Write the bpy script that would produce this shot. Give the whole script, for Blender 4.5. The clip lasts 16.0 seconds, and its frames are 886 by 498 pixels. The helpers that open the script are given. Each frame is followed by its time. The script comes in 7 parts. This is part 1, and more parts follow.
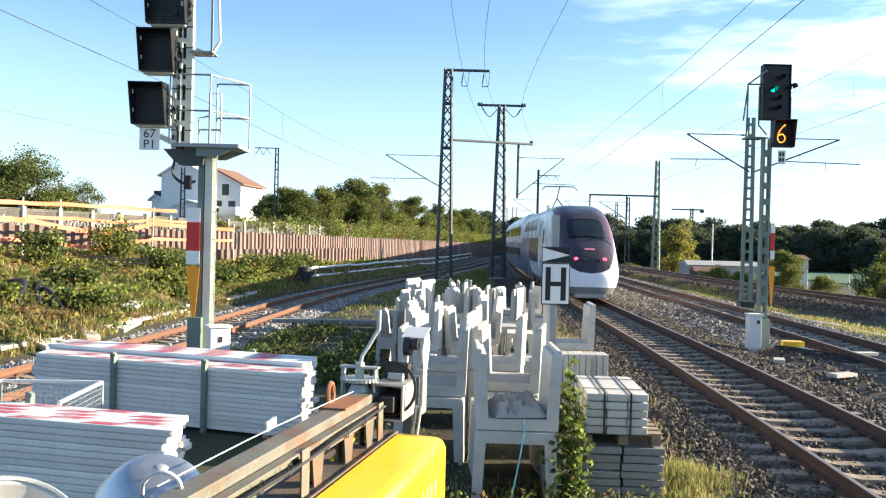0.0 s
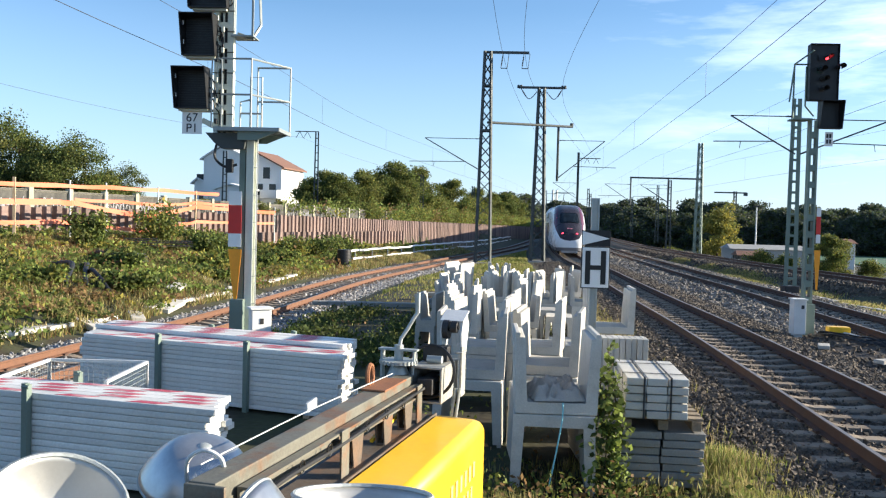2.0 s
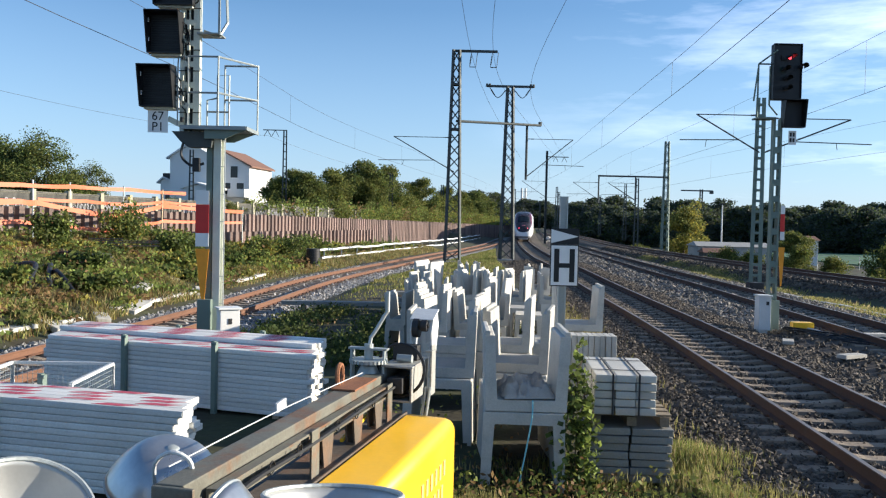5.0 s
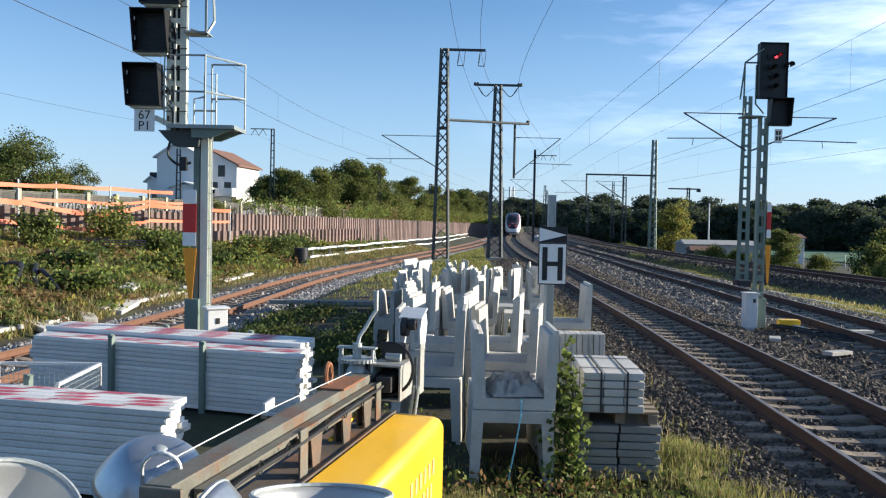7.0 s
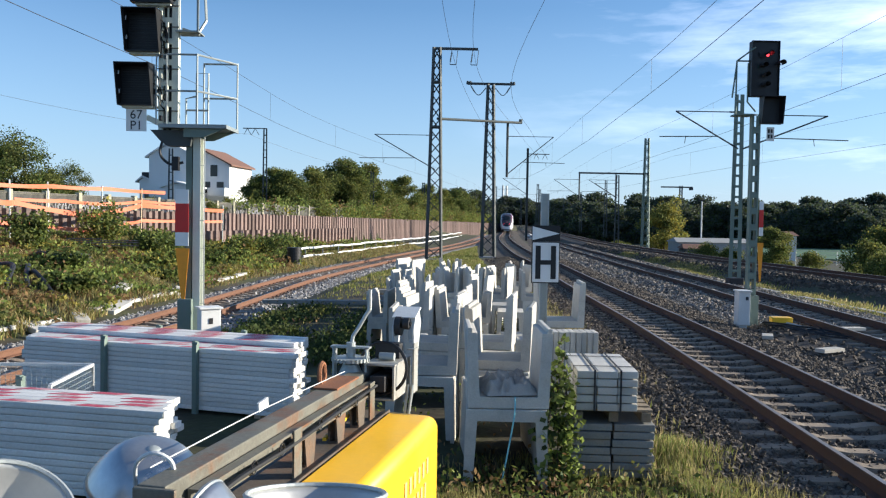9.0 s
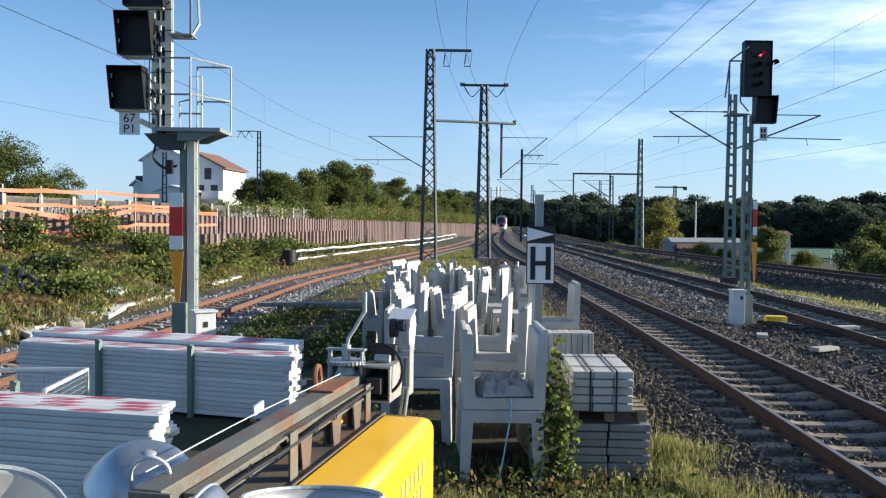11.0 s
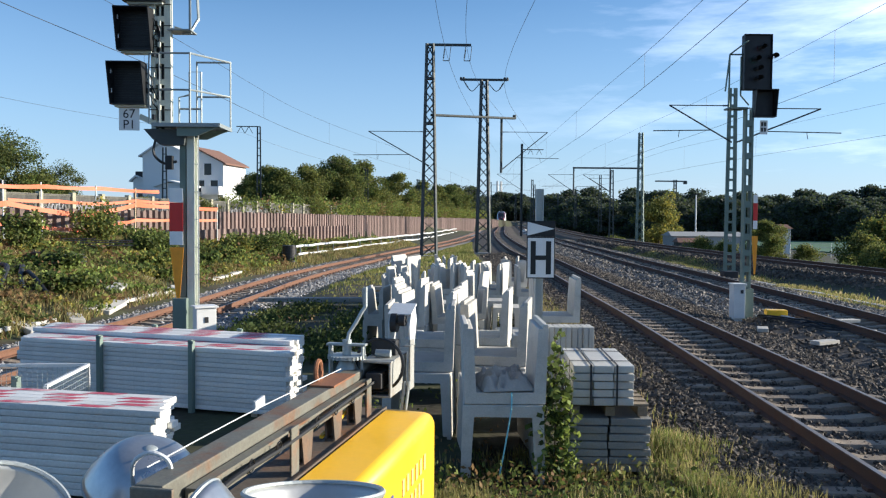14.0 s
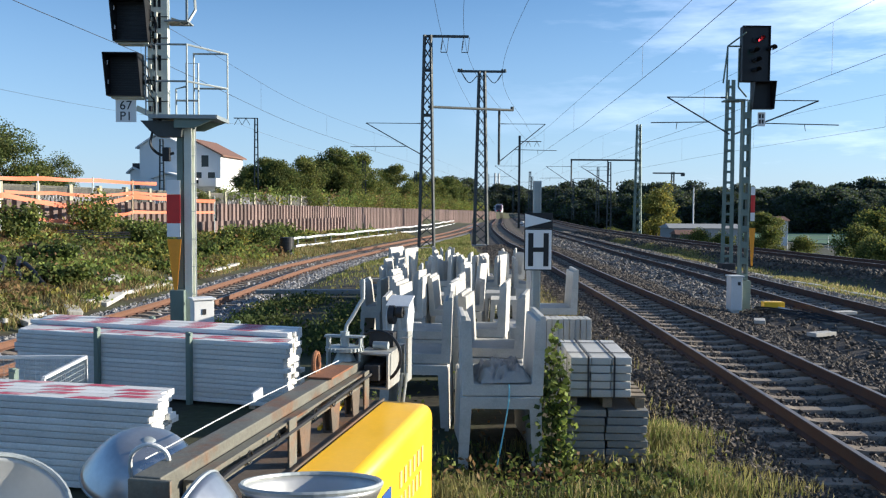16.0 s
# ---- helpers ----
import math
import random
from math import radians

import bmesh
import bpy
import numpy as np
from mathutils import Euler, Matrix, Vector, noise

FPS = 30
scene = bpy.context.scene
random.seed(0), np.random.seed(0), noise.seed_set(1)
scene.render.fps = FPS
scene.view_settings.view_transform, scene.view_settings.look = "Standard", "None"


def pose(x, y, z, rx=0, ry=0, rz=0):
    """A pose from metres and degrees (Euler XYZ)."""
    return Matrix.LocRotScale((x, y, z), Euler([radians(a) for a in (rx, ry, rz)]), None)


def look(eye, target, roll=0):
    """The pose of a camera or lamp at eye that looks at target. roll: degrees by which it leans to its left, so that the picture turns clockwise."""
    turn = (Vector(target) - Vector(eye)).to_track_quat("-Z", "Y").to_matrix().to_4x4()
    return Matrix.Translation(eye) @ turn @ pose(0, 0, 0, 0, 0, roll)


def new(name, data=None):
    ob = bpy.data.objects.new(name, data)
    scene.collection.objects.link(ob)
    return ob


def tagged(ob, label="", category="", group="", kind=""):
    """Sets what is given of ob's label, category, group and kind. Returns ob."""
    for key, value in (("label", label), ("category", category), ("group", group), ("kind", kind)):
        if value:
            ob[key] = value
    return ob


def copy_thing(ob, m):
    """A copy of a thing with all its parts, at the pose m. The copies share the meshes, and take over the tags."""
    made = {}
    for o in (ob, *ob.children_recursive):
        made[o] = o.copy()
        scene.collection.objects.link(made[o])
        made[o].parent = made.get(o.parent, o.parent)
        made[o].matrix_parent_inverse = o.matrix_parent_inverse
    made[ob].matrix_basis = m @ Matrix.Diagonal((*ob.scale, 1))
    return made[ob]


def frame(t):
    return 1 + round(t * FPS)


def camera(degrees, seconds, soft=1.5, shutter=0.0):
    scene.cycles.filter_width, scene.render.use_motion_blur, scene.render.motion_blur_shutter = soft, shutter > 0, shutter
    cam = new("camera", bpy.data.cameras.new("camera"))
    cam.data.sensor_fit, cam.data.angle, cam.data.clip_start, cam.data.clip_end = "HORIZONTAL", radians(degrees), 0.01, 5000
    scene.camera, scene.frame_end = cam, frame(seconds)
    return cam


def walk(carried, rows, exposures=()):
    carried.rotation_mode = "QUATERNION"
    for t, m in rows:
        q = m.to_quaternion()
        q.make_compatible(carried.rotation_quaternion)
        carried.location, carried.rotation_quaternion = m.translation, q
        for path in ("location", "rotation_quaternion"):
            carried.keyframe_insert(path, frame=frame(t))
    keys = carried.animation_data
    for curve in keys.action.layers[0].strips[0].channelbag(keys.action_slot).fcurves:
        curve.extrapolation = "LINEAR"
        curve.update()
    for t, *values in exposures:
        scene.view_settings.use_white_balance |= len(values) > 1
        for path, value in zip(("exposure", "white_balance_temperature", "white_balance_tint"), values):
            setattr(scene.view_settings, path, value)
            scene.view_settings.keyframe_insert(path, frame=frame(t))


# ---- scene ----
cam = camera(55.0, 16.0, soft=1.2)
# Rail-head level of the nearest track is z = 0; y runs along the line, x to the right.
EYE = (0.0, 0.0, 2.35)
VIEW = [
    (0.0, -0.01, -0.57, -1.44),
    (0.5, 2.71, -0.67, -1.41),
    (1.0, 3.04, -1.20, -1.40),
    (1.5, 2.83, -1.54, -1.57),
    (2.0, 2.62, -1.77, -1.52),
    (2.5, 2.35, -2.01, -1.46),
    (3.0, 2.09, -2.05, -1.36),
    (3.5, 1.76, -1.99, -1.33),
    (4.0, 1.27, -1.99, -1.29),
    (4.5, 0.88, -1.92, -1.32),
    (5.0, 0.56, -1.81, -1.31),
    (7.5, -0.32, -1.93, -1.14),
    (8.0, -0.40, -1.97, -1.09),
    (8.5, -0.55, -1.96, -0.98),
    (9.0, -0.69, -1.94, -0.97),
    (11.5, -1.06, -1.82, -0.51),
    (12.0, -0.97, -1.84, -0.42),
    (12.5, -0.95, -1.84, -0.26),
    (13.0, -0.86, -1.89, -0.31),
    (13.5, -0.89, -2.00, -0.46),
    (14.0, -1.04, -2.18, -0.39),
    (14.5, -1.11, -2.34, -0.41),
    (15.0, -1.12, -2.51, -0.38),
    (15.5, -1.13, -2.63, -0.44),
    (16.0, -1.20, -2.72, -0.40),
]
walk(cam, [(t, pose(*EYE, 90 + pitch, roll, yaw)) for t, yaw, pitch, roll in VIEW],
     exposures=[(0.0, 1.04, 6350, 10), (0.6, 0.97, 6250, 10), (1.0, 0.85, 6150, 10), (2.5, 0.55, 5900, 10), (5.0, 0.29, 5750, 10), (9.0, 0.25, 5650, 10), (16.0, 0.2, 5600, 10)])

# ---- light ----
SUN_AZIMUTH, SUN_HEIGHT = 84.0, 15.5     # degrees to the right of the line of tracks, and above the horizon


def make_world():
    w = bpy.data.worlds.new("sky")
    scene.world = w
    w.use_nodes = True
    n, l = w.node_tree.nodes, w.node_tree.links
    n.clear()
    out, bg, sky = n.new("ShaderNodeOutputWorld"), n.new("ShaderNodeBackground"), n.new("ShaderNodeTexSky")
    sky.sky_type, sky.sun_disc = "NISHITA", False
    sky.sun_elevation, sky.sun_rotation = radians(SUN_HEIGHT), radians(SUN_AZIMUTH)
    sky.air_density, sky.dust_density, sky.ozone_density = 1.0, 0.12, 3.2
    co, mp = n.new("ShaderNodeTexCoord"), n.new("ShaderNodeMapping")
    mp.inputs["Scale"].default_value = (1.6, 1.2, 9.0)
    mp.inputs["Rotation"].default_value = (0.0, radians(14), radians(20))
    nz, ramp = n.new("ShaderNodeTexNoise"), n.new("ShaderNodeValToRGB")
    nz.inputs["Scale"].default_value, nz.inputs["Detail"].default_value, nz.inputs["Roughness"].default_value = 1.9, 7.0, 0.6
    ramp.color_ramp.elements[0].position, ramp.color_ramp.elements[1].position = 0.50, 0.78
    # thin cloud lies to the right, towards the sun
    sep, side = n.new("ShaderNodeSeparateXYZ"), n.new("ShaderNodeMapRange")
    side.inputs["From Min"].default_value, side.inputs["From Max"].default_value = 0.02, 0.5
    mul, mix = n.new("ShaderNodeMath"), n.new("ShaderNodeMixRGB")
    mul.operation = "MULTIPLY"
    mix.inputs[2].default_value = (9.5, 9.9, 10.6, 1)
    l.new(co.outputs["Generated"], mp.inputs[0]); l.new(mp.outputs[0], nz.inputs["Vector"])
    l.new(nz.outputs["Fac"], ramp.inputs[0]); l.new(co.outputs["Generated"], sep.inputs[0])
    l.new(sep.outputs["X"], side.inputs["Value"])
    l.new(ramp.outputs[0], mul.inputs[0]); l.new(side.outputs[0], mul.inputs[1])
    # pale blue haze low over the horizon
    low, haze = n.new("ShaderNodeMapRange"), n.new("ShaderNodeMixRGB")
    for k, v in (("From Min", 0.0), ("From Max", 0.24), ("To Min", 0.62), ("To Max", 0.0)):
        low.inputs[k].default_value = v
    haze.inputs[2].default_value = (3.3, 4.3, 5.6, 1)
    l.new(sep.outputs["Z"], low.inputs["Value"]); l.new(low.outputs[0], haze.inputs[0])
    l.new(sky.outputs[0], haze.inputs[1])
    l.new(mul.outputs[0], mix.inputs[0]); l.new(haze.outputs[0], mix.inputs[1])
    l.new(mix.outputs[0], bg.inputs[0]); l.new(bg.outputs[0], out.inputs[0])
    bg.inputs[1].default_value = 0.138


make_world()
sun = new("sun", bpy.data.lights.new("sun", "SUN"))
sun.data.energy, sun.data.angle, sun.data.color = 8.4, radians(0.5), (1.0, 0.84, 0.61)
_az, _el = radians(SUN_AZIMUTH), radians(SUN_HEIGHT)
sun.matrix_world = look((math.sin(_az) * math.cos(_el) * 100, math.cos(_az) * math.cos(_el) * 100, math.sin(_el) * 100), (0, 0, 0))


# ---- materials ----
def material(name, color, rough=0.8, metal=0.0, vary=0.25, scale=6.0, fine=60.0, bump=0.25, tint=None, tint_at=0.55,
             tint_scale=1.5, islands=0.0, each=0.0, glow=0.0, stretch=(1, 1, 1), spec=0.4):
    """Base colour with two scales of variation, patches of a second colour, relief, and a shift from piece to piece."""
    m = bpy.data.materials.new(name)
    m.use_nodes = True
    n, l = m.node_tree.nodes, m.node_tree.links
    b = n["Principled BSDF"]
    b.inputs["Roughness"].default_value, b.inputs["Metallic"].default_value = rough, metal
    b.inputs["Specular IOR Level"].default_value = spec
    co, mp = n.new("ShaderNodeTexCoord"), n.new("ShaderNodeMapping")
    mp.inputs["Scale"].default_value = stretch
    l.new(co.outputs["Object"], mp.inputs[0])

    def noise_at(s, detail=5.0):
        t = n.new("ShaderNodeTexNoise")
        t.inputs["Scale"].default_value, t.inputs["Detail"].default_value, t.inputs["Roughness"].default_value = s, detail, 0.62
        l.new(mp.outputs[0], t.inputs["Vector"])
        return t.outputs["Fac"]

    def mix(kind, fac, a, c):
        x = n.new("ShaderNodeMixRGB")
        x.blend_type = kind
        for k, v in ((0, fac), (1, a), (2, c)):
            if hasattr(v, "default_value"):
                l.new(v, x.inputs[k])
            else:
                x.inputs[k].default_value = v
        return x.outputs[0]

    def ramp(fac, lo, hi, a=0.0, c=1.0):
        r = n.new("ShaderNodeMapRange")
        r.inputs["From Min"].default_value, r.inputs["From Max"].default_value = lo, hi
        r.inputs["To Min"].default_value, r.inputs["To Max"].default_value = a, c
        l.new(fac, r.inputs["Value"])
        return r.outputs[0]

    big, small = noise_at(scale), noise_at(fine, 3.0)
    col = (*color, 1)
    if tint:
        col = mix("MIX", ramp(noise_at(tint_scale, 6.0), tint_at - 0.08, tint_at + 0.08), col, (*tint, 1))
    col = mix("MULTIPLY", 1.0, col, mix("MIX", 0.5, ramp(big, 0.3, 0.7, 1 - vary, 1 + vary), ramp(small, 0.3, 0.7, 1 - vary, 1 + vary)))
    if islands:
        g = n.new("ShaderNodeNewGeometry")
        col = mix("MULTIPLY", 1.0, col, ramp(g.outputs["Random Per Island"], 0, 1, 1 - islands, 1 + islands))
    if each:
        o = n.new("ShaderNodeObjectInfo")
        col = mix("MULTIPLY", 1.0, col, ramp(o.outputs["Random"], 0, 1, 1 - each, 1 + each))
    l.new(col, b.inputs["Base Color"])
    if metal < 0.9:
        l.new(ramp(big, 0.3, 0.7, max(rough - 0.12, 0.03), min(rough + 0.12, 1)), b.inputs["Roughness"])
    if bump:
        bp = n.new("ShaderNodeBump")
        bp.inputs["Strength"].default_value, bp.inputs["Distance"].default_value = bump, 0.02
        l.new(small, bp.inputs["Height"])
        l.new(bp.outputs[0], b.inputs["Normal"])
    if glow:
        b.inputs["Emission Color"].default_value, b.inputs["Emission Strength"].default_value = (*color, 1), glow
    return m


def glass_material(name, color=(0.02, 0.025, 0.03), rough=0.05):
    m = bpy.data.materials.new(name)
    m.use_nodes = True
    b = m.node_tree.nodes["Principled BSDF"]
    b.inputs["Base Color"].default_value, b.inputs["Roughness"].default_value = (*color, 1), rough
    b.inputs["Specular IOR Level"].default_value = 0.35
    return m


M = dict(
    soil=material("soil", (0.048, 0.038, 0.024), 0.95, vary=0.4, scale=0.7, fine=9, bump=0.6, tint=(0.045, 0.05, 0.02), tint_at=0.47, tint_scale=0.35),
    ballast=material("ballast", (0.068, 0.055, 0.043), 0.95, vary=0.55, scale=2.5, fine=26, bump=1.0),
    stone=material("stone", (0.102, 0.085, 0.067), 0.9, vary=0.3, scale=12, fine=90, bump=0.4, islands=0.55),
    stone_mid=material("stone_mid", (0.190, 0.172, 0.148), 0.9, vary=0.3, scale=12, fine=90, bump=0.4, islands=0.55),
    stone_grey=material("stone_grey", (0.26, 0.255, 0.25), 0.9, vary=0.3, scale=12, fine=90, bump=0.4, islands=0.5),
    ballast_grey=material("ballast_grey", (0.21, 0.205, 0.20), 0.95, vary=0.5, scale=2.5, fine=22, bump=1.0),
    rail_rust=material("rail_rust", (0.085, 0.045, 0.03), 0.75, vary=0.35, scale=5, fine=80, bump=0.2),
    rail_rust_light=material("rail_rust_light", (0.15, 0.075, 0.045), 0.8, vary=0.35, scale=5, fine=80, bump=0.2),
    rail_head=material("rail_head", (0.23, 0.20, 0.175), 0.48, metal=0.5, vary=0.2, scale=3, bump=0.0),
    sleeper=material("sleeper", (0.26, 0.21, 0.155), 0.9, vary=0.3, scale=4, fine=70, bump=0.3, each=0.2, tint=(0.16, 0.12, 0.09), tint_at=0.6, tint_scale=2.0),
    clip=material("clip", (0.09, 0.05, 0.035), 0.8, vary=0.3),
    sheet_pile=material("sheet_pile", (0.21, 0.15, 0.13), 0.85, vary=0.35, scale=1.5, fine=20, bump=0.25, each=0.34, tint=(0.26, 0.13, 0.07), tint_at=0.58, tint_scale=0.7, stretch=(1, 1, 0.25)),
    galvanised=material("galvanised", (0.42, 0.45, 0.44), 0.55, metal=0.55, vary=0.15, scale=6, bump=0.05),
    green_steel=material("green_steel", (0.17, 0.22, 0.19), 0.6, metal=0.2, vary=0.15, scale=5, bump=0.05),
    pale_steel=material("pale_steel", (0.60, 0.62, 0.54), 0.6, metal=0.1, vary=0.12, scale=5, bump=0.05),
    lattice=material("lattice", (0.065, 0.075, 0.075), 0.65, metal=0.2, vary=0.2, scale=4, bump=0.05),
    black=material("black", (0.014, 0.015, 0.017), 0.5, vary=0.2, bump=0.05),
    dark=material("dark", (0.03, 0.03, 0.032), 0.6, vary=0.2, bump=0.1),
    mast_cream=material("mast_cream", (0.60, 0.61, 0.51), 0.6, vary=0.18, scale=4, fine=40, bump=0.05),
    rail_grey=material("rail_grey", (0.27, 0.30, 0.30), 0.5, metal=0.3, vary=0.18, scale=6, bump=0.05),
    white=material("white", (0.78, 0.78, 0.76), 0.5, vary=0.06, scale=3, bump=0.03),
    off_white=material("off_white", (0.62, 0.63, 0.62), 0.6, vary=0.12, scale=3, bump=0.05),
    red=material("red", (0.55, 0.035, 0.03), 0.5, vary=0.12, bump=0.03),
    faded_red=material("faded_red", (0.50, 0.085, 0.12), 0.65, vary=0.25, scale=4, fine=50, bump=0.05, tint=(0.60, 0.36, 0.36), tint_at=0.56, tint_scale=5.0),
    orange=material("orange", (0.85, 0.33, 0.02), 0.5, vary=0.1, bump=0.03),
    tape=material("tape", (0.64, 0.185, 0.095), 0.6, vary=0.15, scale=3, bump=0.05),
    old_timber=material("old_timber", (0.20, 0.165, 0.12), 0.9, vary=0.35, scale=3, fine=40, bump=0.3),
    timber=material("timber", (0.42, 0.33, 0.22), 0.85, vary=0.3, scale=3, fine=40, bump=0.3, stretch=(1, 1, 0.2)),
    yellow=material("yellow", (0.87, 0.50, 0.02), 0.38, vary=0.06, scale=2, fine=30, bump=0.02, tint=(0.72, 0.42, 0.03), tint_at=0.68, tint_scale=3.0),
    concrete=material("concrete", (0.50, 0.48, 0.43), 0.9, vary=0.18, scale=3, fine=60, bump=0.2, each=0.15, tint=(0.40, 0.385, 0.34), tint_at=0.60, tint_scale=2.2),
    concrete_grey=material("concrete_grey", (0.36, 0.36, 0.345), 0.9, vary=0.2, scale=3, fine=60, bump=0.2, each=0.15),
    post_khaki=material("post_khaki", (0.36, 0.34, 0.25), 0.9, vary=0.25, scale=2, fine=20, bump=0.2),
    graffiti_pale=material("graffiti_pale", (0.40, 0.40, 0.42), 0.8, vary=0.2, scale=2, bump=0.05),
    wall_old=material("wall_old", (0.13, 0.125, 0.11), 0.9, vary=0.35, scale=0.8, fine=20, bump=0.2, tint=(0.06, 0.06, 0.055), tint_at=0.50, tint_scale=0.7),
    render_white=material("render_white", (0.74, 0.74, 0.72), 0.9, vary=0.06, scale=0.4, bump=0.1),
    roof_tile=material("roof_tile", (0.19, 0.105, 0.075), 0.85, vary=0.25, scale=2, bump=0.3),
    pane=glass_material("pane"),
    board=material("board", (0.70, 0.69, 0.65), 0.55, vary=0.15, scale=2, fine=40, bump=0.1, each=0.14),
    plastic_black=material("plastic_black", (0.022, 0.022, 0.024), 0.45, vary=0.2, bump=0.05),
)


# ---- building helpers ----
def empty_thing(name, at, label, category, group="", kind="", turn=0.0):
    ob = new(name)
    ob.empty_display_size = 0.2
    ob.matrix_world = pose(*at, 0, 0, turn)
    return tagged(ob, label, category, group, kind)


def part(name, bm, mat, parent=None, label="", smooth=False, kind=""):
    me = bpy.data.meshes.new(name)
    bm.normal_update()
    bm.to_mesh(me)
    bm.free()
    for mm in (mat if isinstance(mat, (list, tuple)) else [mat]):
        me.materials.append(mm)
    if smooth:
        for p in me.polygons:
            p.use_smooth = True
    ob = new(name, me)
    if parent:
        ob.parent = parent
    return tagged(ob, label=label, kind=kind)


def again(name, data, parent, m):
    """Another piece on the same mesh."""
    ob = new(name, data)
    ob.parent = parent
    ob.matrix_basis = m
    return ob


def box(bm, at, size, turn=None, bevel=0.0, slot=0):
    m = Matrix.Translation(at) @ (turn.to_4x4() if turn else Matrix.Identity(4)) @ Matrix.Diagonal((*size, 1))
    g = bmesh.ops.create_cube(bm, size=1, matrix=m)
    faces = list({f for v in g["verts"] for f in v.link_faces})
    if bevel:
        r = bmesh.ops.bevel(bm, geom=list({e for v in g["verts"] for e in v.link_edges}), offset=bevel, segments=2, profile=0.6, affect="EDGES")
        faces = list(set(r["faces"]) | {f for f in faces if f.is_valid})
    for f in faces:
        f.material_index = slot
    return g


def rod(bm, a, b, r, r2=None, seg=8, slot=0):
    a, b = Vector(a), Vector(b)
    d = b - a
    m = Matrix.Translation((a + b) / 2) @ d.to_track_quat("Z", "Y").to_matrix().to_4x4()
    g = bmesh.ops.create_cone(bm, cap_ends=True, segments=seg, radius1=r, radius2=r if r2 is None else r2, depth=d.length, matrix=m)
    for v in g["verts"]:
        for f in v.link_faces:
            f.material_index = slot


def beam(bm, a, b, w, h, slot=0):
    """A square bar from a to b."""
    a, b = Vector(a), Vector(b)
    d = b - a
    box(bm, (a + b) / 2, (w, h, d.length), d.to_track_quat("Z", "Y").to_matrix(), slot=slot)


def hose(bm, points, r, seg=6):
    pts = [Vector(p) for p in points]
    rings = []
    for i, p in enumerate(pts):
        d = (pts[min(i + 1, len(pts) - 1)] - pts[max(i - 1, 0)]).normalized()
        s = d.orthogonal().normalized() if i == 0 else (s - d * s.dot(d)).normalized()
        u = d.cross(s)
        rings.append([bm.verts.new(p + (s * math.cos(k * 2 * math.pi / seg) + u * math.sin(k * 2 * math.pi / seg)) * r) for k in range(seg)])
    for q, w in zip(rings, rings[1:]):
        for k in range(seg):
            bm.faces.new((q[k], q[(k + 1) % seg], w[(k + 1) % seg], w[k]))


def glide(points, t):
    """Catmull-Rom through points at 0..1."""
    n = len(points) - 1
    i = min(int(t * n), n - 1)
    f = t * n - i
    p = [Vector(points[max(0, min(n, i + k)) ]) for k in (-1, 0, 1, 2)]
    return 0.5 * ((2 * p[1]) + (p[2] - p[0]) * f + (2 * p[0] - 5 * p[1] + 4 * p[2] - p[3]) * f * f + (3 * p[1] - p[0] - 3 * p[2] + p[3]) * f ** 3)


def smooth_line(points, n):
    return [glide(points, i / n) for i in range(n + 1)]


def along(table, y):
    """Smooth value at y in a table of (y, value)."""
    ys = [a for a, _ in table]
    i = max(0, min(len(ys) - 2, sum(1 for a in ys if a <= y) - 1))
    (y0, v0), (y1, v1) = table[i], table[i + 1]
    def slope(k):
        k0, k1 = max(k - 1, 0), min(k + 1, len(table) - 1)
        return (table[k1][1] - table[k0][1]) / (table[k1][0] - table[k0][0])
    h = y1 - y0
    t = (y - y0) / h
    if not 0 <= t <= 1:
        return v0 + (v1 - v0) * t
    return ((1 + 2 * t) * (1 - t) ** 2 * v0 + t * (1 - t) ** 2 * h * slope(i) + t * t * (3 - 2 * t) * v1 + t * t * (t - 1) * h * slope(i + 1))

# ---- lines of the plan: (y, x) of each track's middle ----
MAIN = [(-60, 1.5), (0, 4.55), (8, 4.98), (15, 5.35), (21, 5.62), (28, 5.8), (35, 6.02), (50, 6.6), (62, 6.78), (94, 8.4), (128, 10.8),
        (164, 14.2), (220, 19.2), (283, 24.6), (400, 34.5), (600, 48)]
SIDE = [(-60, -14), (0, -9.3), (10, -8.4), (17.6, -7.75), (23, -7.15), (31, -6.65), (35, -6.45), (40, -6.05), (46, -5.3), (52, -4.4), (62, -2.85),
        (74, -0.85), (100, 3.4), (130, 7.0), (173, 11.3), (283, 20.6), (400, 30.5)]
SECOND = [(-60, 6), (0, 9.1), (17, 10.2), (22, 10.5), (28, 10.8), (36, 11.2), (46, 11.5), (54, 11.9), (80, 13.1), (110, 14.9), (164, 19.2), (283, 29.8), (400, 40)]
THIRD = [(-60, 22), (0, 20.2), (29, 18.8), (38, 18.2), (48, 17.7), (57, 17.5), (76, 17.6), (99, 18.6), (120, 20.2), (164, 24.2), (283, 34.5), (400, 45)]
SIDE_Z, THIRD_Z = -0.4, 0.3


def wall_x(y):
    """Foot line of the sheet-pile wall."""
    return -9.4 - 0.212 * (87 - y) if y < 87 else -9.4 + 0.212 * (y - 87)


def wall_foot(y):
    return along([(-60, 1.2), (20, 1.2), (45, 1.1), (53, 0.65), (60, 0.2), (67, 0.05), (80, -0.2), (90, -0.35), (400, -0.35)], y)


def ramp(v, a, b):
    t = max(0.0, min(1.0, (v - a) / (b - a)))
    return t * t * (3 - 2 * t)


